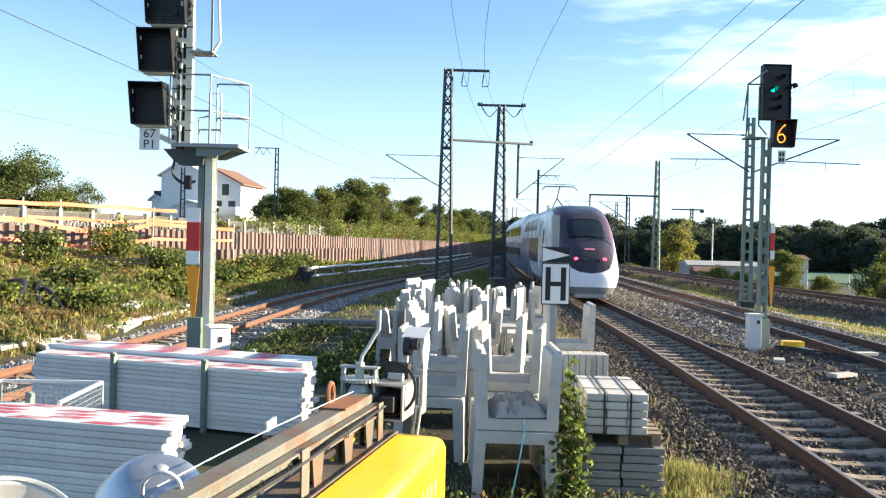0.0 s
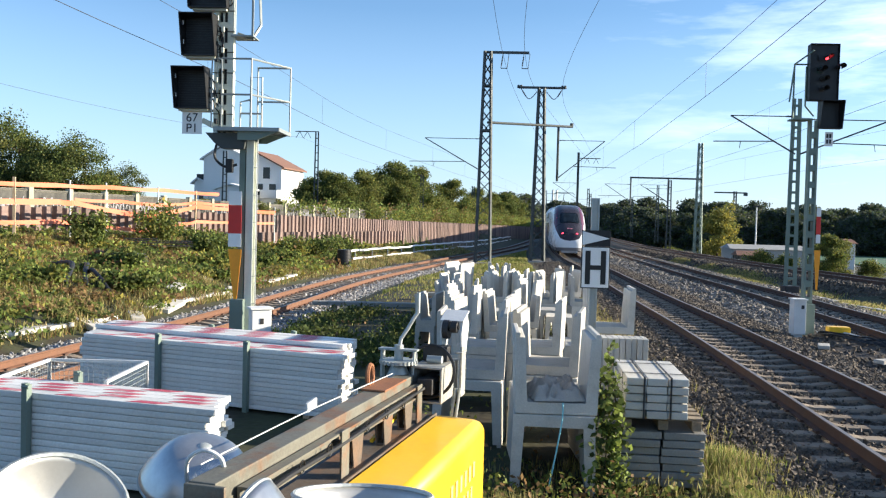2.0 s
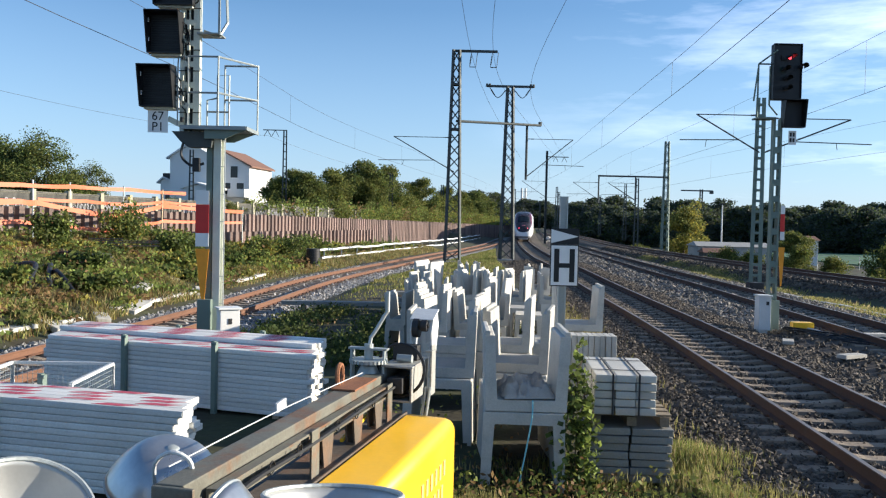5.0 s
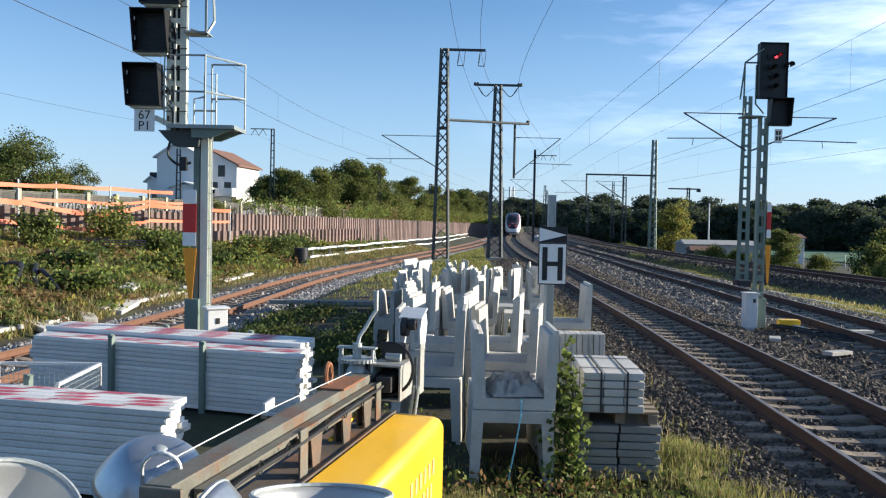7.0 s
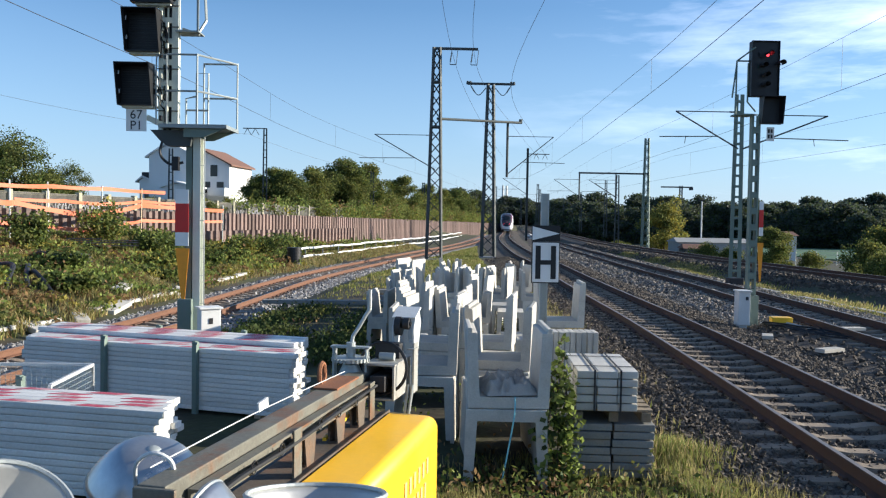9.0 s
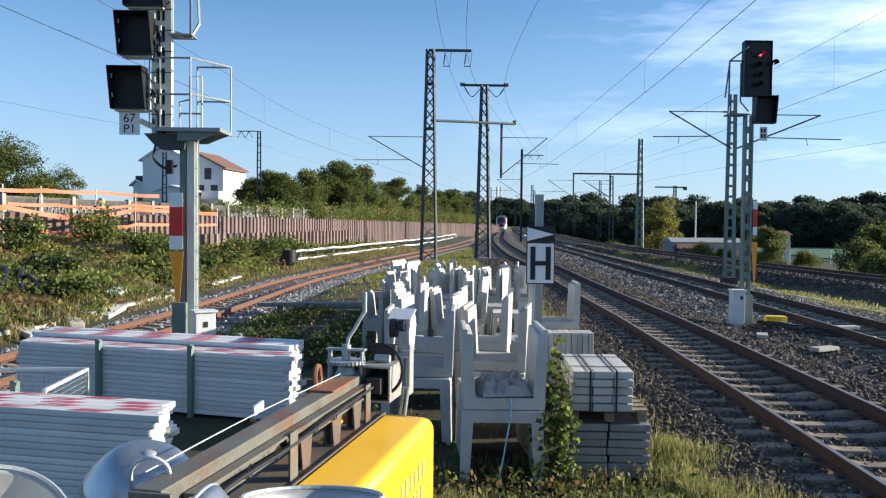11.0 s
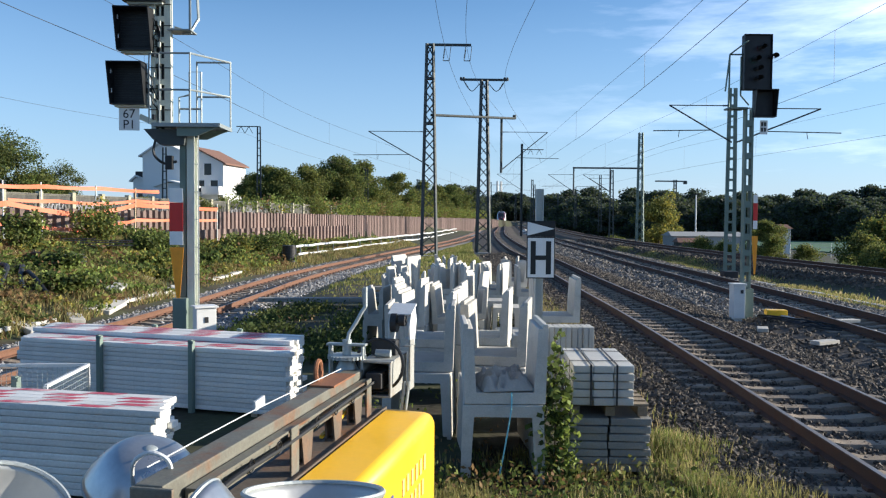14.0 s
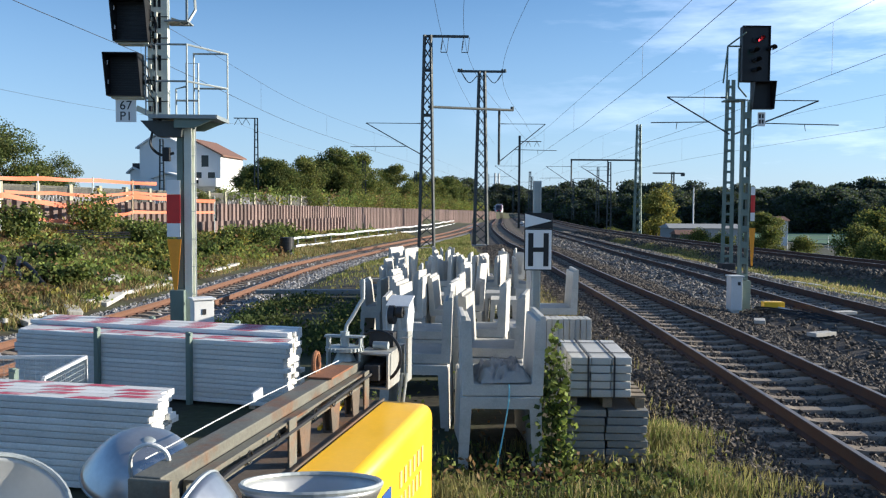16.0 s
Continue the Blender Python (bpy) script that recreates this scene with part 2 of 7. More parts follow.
def ground_z(x, y):
    c1, c2, c3, w = along(SIDE, y), along(MAIN, y), along(THIRD, y), wall_x(y)
    z = -0.36
    z += -0.32 * (1 - ramp(abs(x - c1), 1.6, 3.6))
    if x < c1 - 1.9:
        z += (wall_foot(y) + 0.5) * ramp(c1 - 1.9 - x, 0.0, max(c1 - 1.9 - w, 2.0)) ** (0.8 + 1.7 * ramp(y, 44, 54))
    if x < w - 0.1:
        z = 2.0
        if x < w - 12:
            z -= 0.6 * ramp(w - 12 - x, 0, 60)
    if y > 190:
        z = z + (min(z, -0.36) - z) * ramp(y, 190, 320)
    z += (THIRD_Z + 0.02) * ramp(x, c3 - 3.0, c3 - 1.9)
    z -= 3.4 * ramp(x, c3 + 2.2, c3 + 9)
    z += noise.noise((x * 0.25, y * 0.25, 0)) * (0.015 if c1 < x < c2 else 0.05)
    if c1 - 1.9 > x > w:
        z += noise.noise((x * 0.5, y * 0.5, 5)) * 0.16 * ramp(c1 - 1.9 - x, 0, 1.5)
    return z


def make_ground():
    xs = [-2500, -1200, -600, -300, -200, -140, -100, -75, -60, -50] + [-44 + 0.6 * i for i in range(130)] + [35, 37, 40, 45, 55, 70, 100, 150, 250, 500, 1000, 2500]
    ys = [-300, -150, -80, -40, -20] + [-10 + 0.7 * i for i in range(160)] + [104 + 3 * i for i in range(50)] + [262, 280, 300, 330, 370, 420, 500, 700, 1100, 1800, 3500]
    vs = [(x, y, ground_z(x, y)) for y in ys for x in xs]
    n = len(xs)
    fs = [(j * n + i, j * n + i + 1, (j + 1) * n + i + 1, (j + 1) * n + i) for j in range(len(ys) - 1) for i in range(n - 1)]
    me = bpy.data.meshes.new("ground")
    me.from_pydata(vs, [], fs)
    me.materials.append(M["soil"])
    for p in me.polygons:
        p.use_smooth = True
    return tagged(new("ground", me), "uneven soil with grass, weeds and gravel between the tracks", "ground", kind="structure")


make_ground()


def line_points(table, y0, y1, step):
    y, out = y0, []
    while y <= y1:
        x, e = along(table, y), 0.5
        d = Vector((along(table, y + e) - along(table, y - e), 2 * e, 0)).normalized()
        out.append((Vector((x, y, 0)), d))
        y += step * d.y
    return out


def sweep(bm, stations, profile, slots=None, z=0.0):
    """An open or closed profile of (sideways, up) drawn along stations of (point, direction)."""
    rings = []
    for p, d in stations:
        s = Vector((d.y, -d.x, 0))
        rings.append([bm.verts.new(p + s * a + Vector((0, 0, b + z))) for a, b in profile])
    for q, w in zip(rings, rings[1:]):
        for k in range(len(profile) - 1):
            f = bm.faces.new((q[k], q[k + 1], w[k + 1], w[k]))
            f.material_index = slots[k] if slots else 0


RAIL = [(-0.075, -0.172), (-0.075, -0.16), (-0.012, -0.14), (-0.010, -0.045), (-0.034, -0.035), (-0.036, -0.012), (-0.028, 0.0), (0.028, 0.0),
        (0.036, -0.012), (0.034, -0.035), (0.010, -0.045), (0.012, -0.14), (0.075, -0.16), (0.075, -0.172)]
RAIL_SLOTS = [0] * 6 + [1] + [0] * 6


def sleeper_mesh():
    bm = bmesh.new()
    prof = [(-0.14, -0.10), (-0.105, 0.0), (0.105, 0.0), (0.14, -0.10)]
    xs = [(-1.3, 0.0), (-0.95, 0.0), (-0.5, 0.0), (-0.3, -0.03), (0.3, -0.03), (0.5, 0.0), (0.95, 0.0), (1.3, 0.0)]
    rings = [[bm.verts.new((x, a, b + (dz if b == 0 else 0))) for a, b in prof] for x, dz in xs]
    for q, w in zip(rings, rings[1:]):
        for k in range(3):
            bm.faces.new((q[k], w[k], w[k + 1], q[k + 1]))
    for r in (rings[0], rings[-1]):
        bm.faces.new(r)
    for s in (-0.755, 0.755):
        for e in (-0.10, 0.10):
            box(bm, (s + e, 0, 0.018), (0.05, 0.12, 0.035), slot=1)
    bmesh.ops.recalc_face_normals(bm, faces=bm.faces)
    me = bpy.data.meshes.new("sleeper")
    bm.to_mesh(me)
    bm.free()
    me.materials.append(M["sleeper"])
    me.materials.append(M["clip"])
    return me


SLEEPER = sleeper_mesh()


def track(name, table, z, y0, y1, sleepers_to, rust, bed, label, left=((-3.3, -0.46), (-2.6, -0.36)), right=((2.6, -0.36), (3.3, -0.46))):
    root = empty_thing(name, (0, 0, 0), label, "railway track", kind="structure")
    st = line_points(table, y0, y1, 1.5)
    for side in (-0.7525, 0.7525):
        bm = bmesh.new()
        sweep(bm, st, [(a + side, b) for a, b in RAIL], RAIL_SLOTS, z)
        part("rail", bm, [rust, M["rail_head"]], root)
    bm = bmesh.new()
    sweep(bm, st, [*left, (-1.75, -0.24), (-1.32, -0.195), (-1.0, -0.200), (-0.7, -0.235), (0, -0.25), (0.7, -0.235), (1.0, -0.200), (1.32, -0.195), (1.75, -0.24), *right], None, z)
    part("ballast_bed", bm, bed, root, "bed of crushed grey-brown stone")
    count = 0
    for p, d in line_points(table, max(y0, 4.0), sleepers_to, 0.62):
        again("sleeper", SLEEPER, root, Matrix.Translation((p.x, p.y, z - 0.172)) @ Matrix.Rotation(math.atan2(d.y, d.x) - math.pi / 2, 4, "Z"))
        count += 1
    return root


def stones(name, table, z, y0, y1, count, mat, reach=2.4, size=(0.022, 0.045), inside=0.6, label="loose crushed stone of the track bed", bank=False):
    """Loose ballast stones over a track's bed, joined into one mesh."""
    rnd = np.random.RandomState(5)
    vs, fs = [], []
    base = [(1, 0, 0), (-1, 0, 0), (0, 1, 0), (0, -1, 0), (0, 0, 1), (0, 0, -1)]
    tri = [(0, 2, 4), (2, 1, 4), (1, 3, 4), (3, 0, 4), (2, 0, 5), (1, 2, 5), (3, 1, 5), (0, 3, 5)]
    for _ in range(count):
        y = y0 + (y1 - y0) * rnd.rand() ** 2.1
        s = rnd.uniform(-reach, reach)
        if abs(abs(s) - 0.7525) < 0.09 or (abs(s) < 1.3 and rnd.rand() > inside):
            continue
        a = abs(s)
        h = (-0.25 if a < 0.8 else -0.212) if a < 1.3 else -0.200 - (a - 1.3) * 0.08
        if a > 1.75:
            h = -0.24 - (a - 1.75) * 0.141
        if bank and s < -2.0:
            h = -0.30 + (s + 2.0) * 0.51
        cy, sy = y, along(table, y) + s
        r = rnd.uniform(*size) * (1 + y / 60)
        m = rnd.normal(size=(3, 3))
        q, _r = np.linalg.qr(m)
        k = len(vs)
        sc = rnd.uniform(0.55, 1.25, 3) * r
        for b in base:
            v = q @ (np.array(b) * sc * rnd.uniform(0.8, 1.2))
            vs.append((sy + v[0], cy + v[1], z + h + r * 0.35 + v[2]))
        fs += [(k + i, k + j, k + l) for i, j, l in tri]
    me = bpy.data.meshes.new(name)
    me.from_pydata(vs, [], fs)
    me.materials.append(mat)
    return tagged(new(name, me), label, "ballast", kind="stuff")


track("track_1", MAIN, 0.0, -20, 420, 150, M["rail_rust"], M["ballast"], "main railway track with brown rails on concrete sleepers")
track("track_2", SECOND, 0.0, -20, 420, 110, M["rail_rust"], M["ballast"], "second railway track with dark brown rails on concrete sleepers", right=((2.1, -0.33), (2.4, -0.5)))
track("track_3", THIRD, THIRD_Z, -20, 420, 60, M["rail_rust"], M["ballast"], "third railway track on a low stone bank", left=((-2.9, -0.76), (-2.0, -0.30)))
track("track_4", SIDE, SIDE_Z, -20, 400, 130, M["rail_rust_light"], M["ballast_grey"], "disused-looking side track with orange-rusted rails on sleepers")
stones("ballast_stones", MAIN, 0.0, 5, 60, 85000, M["stone"], reach=3.2)
stones("ballast_stones", SECOND, 0.0, 12, 60, 5000, M["stone"], size=(0.03, 0.055))
stones("ballast_stones", SECOND, 0.0, 22, 95, 26000, M["stone_mid"], reach=3.4, size=(0.035, 0.065), inside=0.15)
stones("ballast_stones", THIRD, THIRD_Z, 18, 90, 24000, M["stone"], reach=2.9, size=(0.035, 0.065), inside=0.35, bank=True)
stones("ballast_stones", SIDE, SIDE_Z, 14, 60, 11000, M["stone_grey"], size=(0.03, 0.055), inside=0.25)


# ---- sheet-pile wall, old concrete wall behind it ----
def pile_mesh(h):
    """One U-shaped sheet pile, 0.6 m wide along x, hat towards -y."""
    bm = bmesh.new()
    prof = [(-0.36, 0.0), (-0.24, 0.0), (-0.17, -0.20), (0.17, -0.20), (0.24, 0.0), (0.36, 0.0)]
    t = 0.02
    lo = [bm.verts.new((x, y, 0)) for x, y in prof] + [bm.verts.new((x, y + t, 0)) for x, y in reversed(prof)]
    hi = [bm.verts.new((v.co.x, v.co.y, h)) for v in lo]
    n = len(lo)
    for k in range(n):
        bm.faces.new((lo[k], lo[(k + 1) % n], hi[(k + 1) % n], hi[k]))
    bm.faces.new(hi)
    me = bpy.data.meshes.new("sheet_pile")
    bm.normal_update()
    bm.to_mesh(me)
    bm.free()
    me.materials.append(M["sheet_pile"])
    return me


def make_pile_wall():
    root = empty_thing("wall_west", (0, 0, 0), "rust-brown steel sheet-pile retaining wall beside the side track", "retaining wall", kind="structure")
    meshes = [pile_mesh(3.6 + 0.06 * k) for k in range(3)]
    y, i = 22.0, 0
    while y < 215:
        x = wall_x(y)
        d = Vector((0.212 if y > 0 else 0, 1, 0)).normalized()
        top = along([(0, 2.62), (45, 2.6), (70, 2.55), (90, 2.45), (120, 2.3), (170, 2.0), (220, 1.6)], y) + 0.05 * math.sin(i * 2.1)
        a = math.atan2(d.y, d.x)
        if i < 300:
            again("sheet_pile", meshes[i % 3], root, Matrix.Translation((x, y, top - 3.6 - 0.06 * (i % 3))) @ Matrix.Rotation(a, 4, "Z"))
        y += 0.66
        i += 1
    # second, lower row where the ground has been dug away
    y = 56.5
    while y < 88:
        again("sheet_pile", meshes[0], root, Matrix.Translation((wall_x(y) + 1.0, y, 1.38 - 3.6)) @ Matrix.Rotation(math.atan2(1, 0.212), 4, "Z"))
        y += 0.95


make_pile_wall()


def make_old_wall():
    root = empty_thing("wall_back", (0, 0, 0), "weathered grey concrete slab wall with posts and faded graffiti", "wall", kind="structure")
    rnd = random.Random(4)
    y = 20.0
    post, slab = bmesh.new(), None
    bm = bmesh.new()
    box(bm, (0, -0.04, 0.92), (0.30, 0.26, 2.0), bevel=0.015)
    first = part("post", bm, M["post_khaki"], root, "pale khaki concrete post")
    a = math.atan2(1, 0.212)
    post.free()
    def place(y, off=1.6):
        return Matrix.Translation((wall_x(y) - off, y, 1.6)) @ Matrix.Rotation(a, 4, "Z")
    first.matrix_basis = place(y)
    bm = bmesh.new()
    box(bm, (0, 0, 0.85), (2.52, 0.09, 1.72), bevel=0.01)
    for z in (0.42, 0.86, 1.30):
        box(bm, (0, -0.05, z), (2.48, 0.012, 0.02))
    box(bm, (0, 0, 1.76), (2.6, 0.18, 0.10), bevel=0.01, slot=1)
    s = part("slab", bm, [M["wall_old"], M["post_khaki"]], root)
    s.matrix_basis = place(y + 1.3)
    marks = []
    for k in range(4):
        bm = bmesh.new()
        for q in range(7):
            cx, cz, rx, rz = -0.95 + 0.31 * q + rnd.uniform(-.06, .06), 0.95 + rnd.uniform(-.12, .12), rnd.uniform(0.10, 0.19), rnd.uniform(0.28, 0.46)
            a0, a1 = rnd.uniform(0, 6.28), rnd.uniform(3.2, 6.0)
            hose(bm, [(cx + rx * math.cos(a0 + a1 * i / 14), -0.062, cz + rz * math.sin(a0 + a1 * i / 14)) for i in range(15)], rnd.uniform(0.018, 0.035), 5)
        marks.append(part("graffiti", bm, M[("dark", "graffiti_pale", "graffiti_pale", "wall_old")[k]], root, "faded sprayed marks"))
        marks[-1].matrix_basis = place(34.0 + 2.7 * k + 1.3)
    i = 0
    while y < 88:
        y += 2.7
        again("post", first.data, root, place(y))
        again("slab", s.data, root, place(y + 1.3))
        if 30 < y < 74:
            again("graffiti", marks[i % 4].data, root, place(y + 1.3))
            again("graffiti", marks[(i + 1) % 4].data, root, place(y + 1.1))
        i += 1


make_old_wall()


def make_tape_fence():
    root = empty_thing("barrier_fence", (0, 0, 0), "timber and steel posts strung with sagging orange barrier tape", "barrier", kind="")
    def at(y, off=2.6):
        x = wall_x(y) + off
        return Vector((x, y, ground_z(x, y)))
    def on_line(y, z):
        return Vector((wall_x(y) + 2.6, y, z))
    rnd = random.Random(3)
    posts = (26.0, 29.2, 32.6, 35.8, 38.2, 42.1, 45.6, 49.6, 55.1)
    for i, y in enumerate(posts):
        p = at(y)
        lean = Vector((rnd.uniform(-.05, .05), rnd.uniform(-.05, .05), 0))
        top = along([(25, 3.55), (36, 3.75), (46, 3.75), (50, 3.7), (56, 2.95)], y)
        bm = bmesh.new()
        if i % 4 == 2:
            beam(bm, p - Vector((0, 0, .3)), Vector((p.x, p.y, top)) + lean, 0.10, 0.08)
        else:
            rod(bm, p - Vector((0, 0, .3)), Vector((p.x, p.y, top)) + lean, 0.035, seg=8)
        part("post", bm, M["timber"] if i % 4 == 2 else (M["off_white"] if i in (3, 4) else M["galvanised"]), root)
    # each tape: (along the line, height) of the points where it is tied, and its half width
    tapes = [([(25, 3.30), (30, 3.40), (35, 3.49), (38.4, 3.57), (42.6, 3.62), (48, 3.62)], 0.10),
             ([(25, 2.62), (30, 2.72), (35, 2.80), (36, 2.78), (40.6, 2.30), (42.4, 2.42), (45.7, 2.87), (50, 2.80), (55.1, 2.71)], 0.125),
             ([(36, 2.93), (39.2, 2.94), (42.4, 2.86), (45.6, 3.08), (49.5, 3.04)], 0.085),
             ([(25, 1.80), (30, 1.92), (35, 1.97), (36, 1.94), (40.1, 1.62), (42.0, 1.58), (44.3, 1.90), (45.7, 2.06), (50, 2.05), (55, 2.02)], 0.095)]
    for knots, w in tapes:
        bm = bmesh.new()
        pts = []
        for (y, z), (y2, z2) in zip(knots, knots[1:]):
            pts += [on_line(y + (y2 - y) * k / 8, z + (z2 - z) * k / 8 - 0.03 * math.sin(math.pi * k / 8)) for k in range(8)]
        pts.append(on_line(*knots[-1]))
        prev = None
        for k, q in enumerate(pts):
            tw = 0.30 * math.sin(k * 0.45 + w * 40)
            h = w * (1 - 0.18 * abs(math.sin(k * 0.37 + w * 9)))
            ring = [bm.verts.new(q + Vector(v)) for v in ((tw * h + 0.05, 0, h), (-tw * h + 0.05, 0, -h), (-tw * h + 0.044, 0, -h), (tw * h + 0.044, 0, h))]
            if prev:
                for u, v in ((0, 1), (1, 2), (2, 3), (3, 0)):
                    bm.faces.new((prev[u], prev[v], ring[v], ring[u]))
            prev = ring
        part("tape", bm, M["tape"], root, "salmon-orange barrier tape")
    # knots of loose tape bunched over the bush
    for y, z in ((41.0, 2.28), (41.9, 2.36), (40.6, 1.58), (41.6, 1.54)):
        bm = bmesh.new()
        c = on_line(y, z)
        for k in range(7):
            a = k * 0.9
            hose(bm, smooth_line([c + Vector((0.08, 0.3 * math.cos(a), 0.12 * math.sin(a))), c + Vector((0.16, 0.1 * math.sin(a * 2), 0.1)), c + Vector((0.08, -0.3 * math.cos(a), -0.1 * math.sin(a * 1.7)))], 8), 0.025, 5)
        part("tape_bunch", bm, M["tape"], root, "bunched orange tape")


make_tape_fence()

# ---- overhead line ----
def lattice(bm, at, h, w0, w1, bar=0.045, cell=0.9, top=None):
    """A square lattice mast with crossed bars on each face."""
    at = Vector(at)
    def corner(z, k):
        w = (w0 + (w1 - w0) * z / h) / 2
        return at + Vector(((-w, -w), (w, -w), (w, w), (-w, w))[k]).to_3d() + Vector((0, 0, z))
    for k in range(4):
        beam(bm, corner(0, k), corner(h, k), bar * 1.5, bar * 1.5)
    n = max(2, int(h / cell))
    for i in range(n):
        z0, z1 = h * i / n, h * (i + 1) / n
        for k in range(4):
            a, b = k, (k + 1) % 4
            beam(bm, corner(z0, a), corner(z1, b), bar * 0.95, bar * 0.35)
            beam(bm, corner(z0, b), corner(z1, a), bar * 0.95, bar * 0.35)


def ladder_mast(bm, at, h, w0, w1, bar=0.06, cell=0.9):
    """A flat mast of two channels tied by rungs."""
    at = Vector(at)
    for s in (-1, 1):
        beam(bm, at + Vector((s * w0 / 2, 0, 0)), at + Vector((s * w1 / 2, 0, h)), bar, 0.16)
    z = 0.4
    while z < h:
        w = w0 + (w1 - w0) * z / h
        box(bm, at + Vector((0, -0.06, z)), (w, 0.02, 0.1))
        box(bm, at + Vector((0, 0.06, z)), (w, 0.02, 0.1))
        z += cell


def insulator(bm, a, b, r=0.05, n=6):
    a, b = Vector(a), Vector(b)
    for i in range(n):
        p, q = a.lerp(b, (i + .15) / n), a.lerp(b, (i + .75) / n)
        rod(bm, p, q, r, r * 0.45, seg=8)
    rod(bm, a, b, r * 0.4, seg=6)


def cantilever(root, post, reach, z_top, z_low, up=True):
    """Stay tube, slanting tube and steady arm of one bracket, from the post sideways by reach."""
    p = Vector(post)
    bm = bmesh.new()
    tip = p + Vector((reach, 0, z_top - p.z))
    rod(bm, (p.x, p.y, z_top), tip, 0.022, seg=6)
    rod(bm, (p.x, p.y, z_low), tip, 0.032, seg=6)
    reg = Vector((p.x, p.y, z_low)).lerp(tip, 0.33)
    end = Vector((p.x + reach * 1.25, p.y, reg.z - 0.05))
    rod(bm, reg, end, 0.022, seg=6)
    rod(bm, reg.lerp(end, 0.55), Vector((p.x + reach * 0.85, p.y, reg.z - 0.32)), 0.015, seg=6)
    part("bracket", bm, M["lattice"], root)
    bm = bmesh.new()
    insulator(bm, (p.x + reach * 0.04, p.y, z_top), (p.x + reach * 0.16, p.y, z_top))
    part("insulator", bm, M["dark"], root)
    bm = bmesh.new()
    insulator(bm, Vector((p.x, p.y, z_low)).lerp(tip, 0.03), Vector((p.x, p.y, z_low)).lerp(tip, 0.13))
    part("insulator", bm, M["dark"], root)


def make_portal():
    a, b = (0.1, 57.5, -0.4), (4.1, 62.8, -0.4)
    root = empty_thing("portal_mast", a, "tall dark lattice overhead-line mast with top arm", "catenary mast", "overhead-line masts")
    bm = bmesh.new()
    lattice(bm, (0, 0, 0.1), 14.2, 1.0, 0.42, 0.10, 0.76)
    part("mast", bm, M["lattice"], root)
    bm = bmesh.new()
    box(bm, (0, 0, -0.02), (1.25, 1.25, 0.3), bevel=0.04)
    part("foundation", bm, M["concrete_grey"], root)
    bm = bmesh.new()
    beam(bm, (-0.2, 0, 14.25), (2.75, 0, 14.25), 0.16, 0.16)
    part("top_arm", bm, M["lattice"], root)
    for z, w in ((9.0, 0.75), (12.0, 0.6)):
        bm = bmesh.new()
        box(bm, (0, 0, z), (w, w, 0.14), bevel=0.01)
        part("collar", bm, M["lattice"], root)
    for x in (1.0, 2.4):
        bm = bmesh.new()
        rod(bm, (x, 0, 14.2), (x - 0.12, 0, 13.2), 0.02, seg=6)
        rod(bm, (x + .4, 0, 14.2), (x + .3, 0, 13.2), 0.02, seg=6)
        rod(bm, (x - 0.12, 0, 13.2), (x + .3, 0, 13.2), 0.03, seg=6)
        insulator(bm, (x - .02, 0, 13.95), (x - .10, 0, 13.35), 0.06)
        part("hanger", bm, M["lattice"], root)
    cantilever(root, (0, 0, 0), -4.1, 8.45, 6.15)
    # second mast, tied to the first by a tube
    r2 = empty_thing("portal_mast", b, "dark lattice overhead-line mast with a T-shaped top arm", "catenary mast", "overhead-line masts")
    bm = bmesh.new()
    lattice(bm, (0, 0, 0.1), 12.65, 0.95, 0.40, 0.10, 0.76)
    part("mast", bm, M["lattice"], r2)
    bm = bmesh.new()
    beam(bm, (-1.7, 0, 12.8), (1.7, 0, 12.8), 0.16, 0.16)
    for s in (-1.7, -1.5, 1.5, 1.7):
        rod(bm, (s, 0, 12.75), (s, 0, 12.98), 0.11, 0.08, seg=8)
    part("top_arm", bm, M["lattice"], r2)
    for s in (-1, 1):
        bm = bmesh.new()
        hose(bm, smooth_line([(s * 1.5, 0, 12.7), (s * 1.1, 0, 12.1), (s * 0.8, 0, 12.0), (s * 0.35, 0, 12.5)], 12), 0.03)
        insulator(bm, (s * 1.4, 0, 12.55), (s * 1.15, 0, 12.15), 0.07)
        part("jumper", bm, M["dark"], r2)
    bm = bmesh.new()
    box(bm, (0, 0, -0.02), (1.2, 1.2, 0.3), bevel=0.04)
    part("foundation", bm, M["concrete_grey"], r2)
    bm = bmesh.new()
    rod(bm, (-3.9, -5.0, 9.6), (2.3, 0, 10.0), 0.09, seg=8)
    rod(bm, (2.25, 0, 9.95), (2.25, 0, 10.25), 0.13, seg=8)
    rod(bm, (1.3, 0, 10.0), (1.3, 0, 6.0), 0.09, seg=8)
    part("tie_tube", bm, M["lattice"], r2)
    cantilever(r2, (1.3, 0, 0), 3.4, 9.0, 6.2)


make_portal()


def make_right_mast():
    """Flat mast between the second and third tracks, brackets to both sides."""
    root = empty_thing("catenary_mast", (12.95, 36.2, -0.3), "slender green-grey overhead-line mast carrying brackets on both sides", "catenary mast", "overhead-line masts")
    bm = bmesh.new()
    ladder_mast(bm, (0, 0, 0.3), 7.9, 0.38, 0.24, 0.04, 0.45)
    part("mast", bm, M["green_steel"], root)
    bm = bmesh.new()
    box(bm, (0, 0, 0.15), (0.6, 0.6, 0.5), bevel=0.03)
    part("foundation", bm, M["dark"], root)
    cantilever(root, (0, 0, 0), -2.7, 7.45, 5.9)
    cantilever(root, (0.2, 0, 0), 3.6, 7.35, 5.9)


make_right_mast()


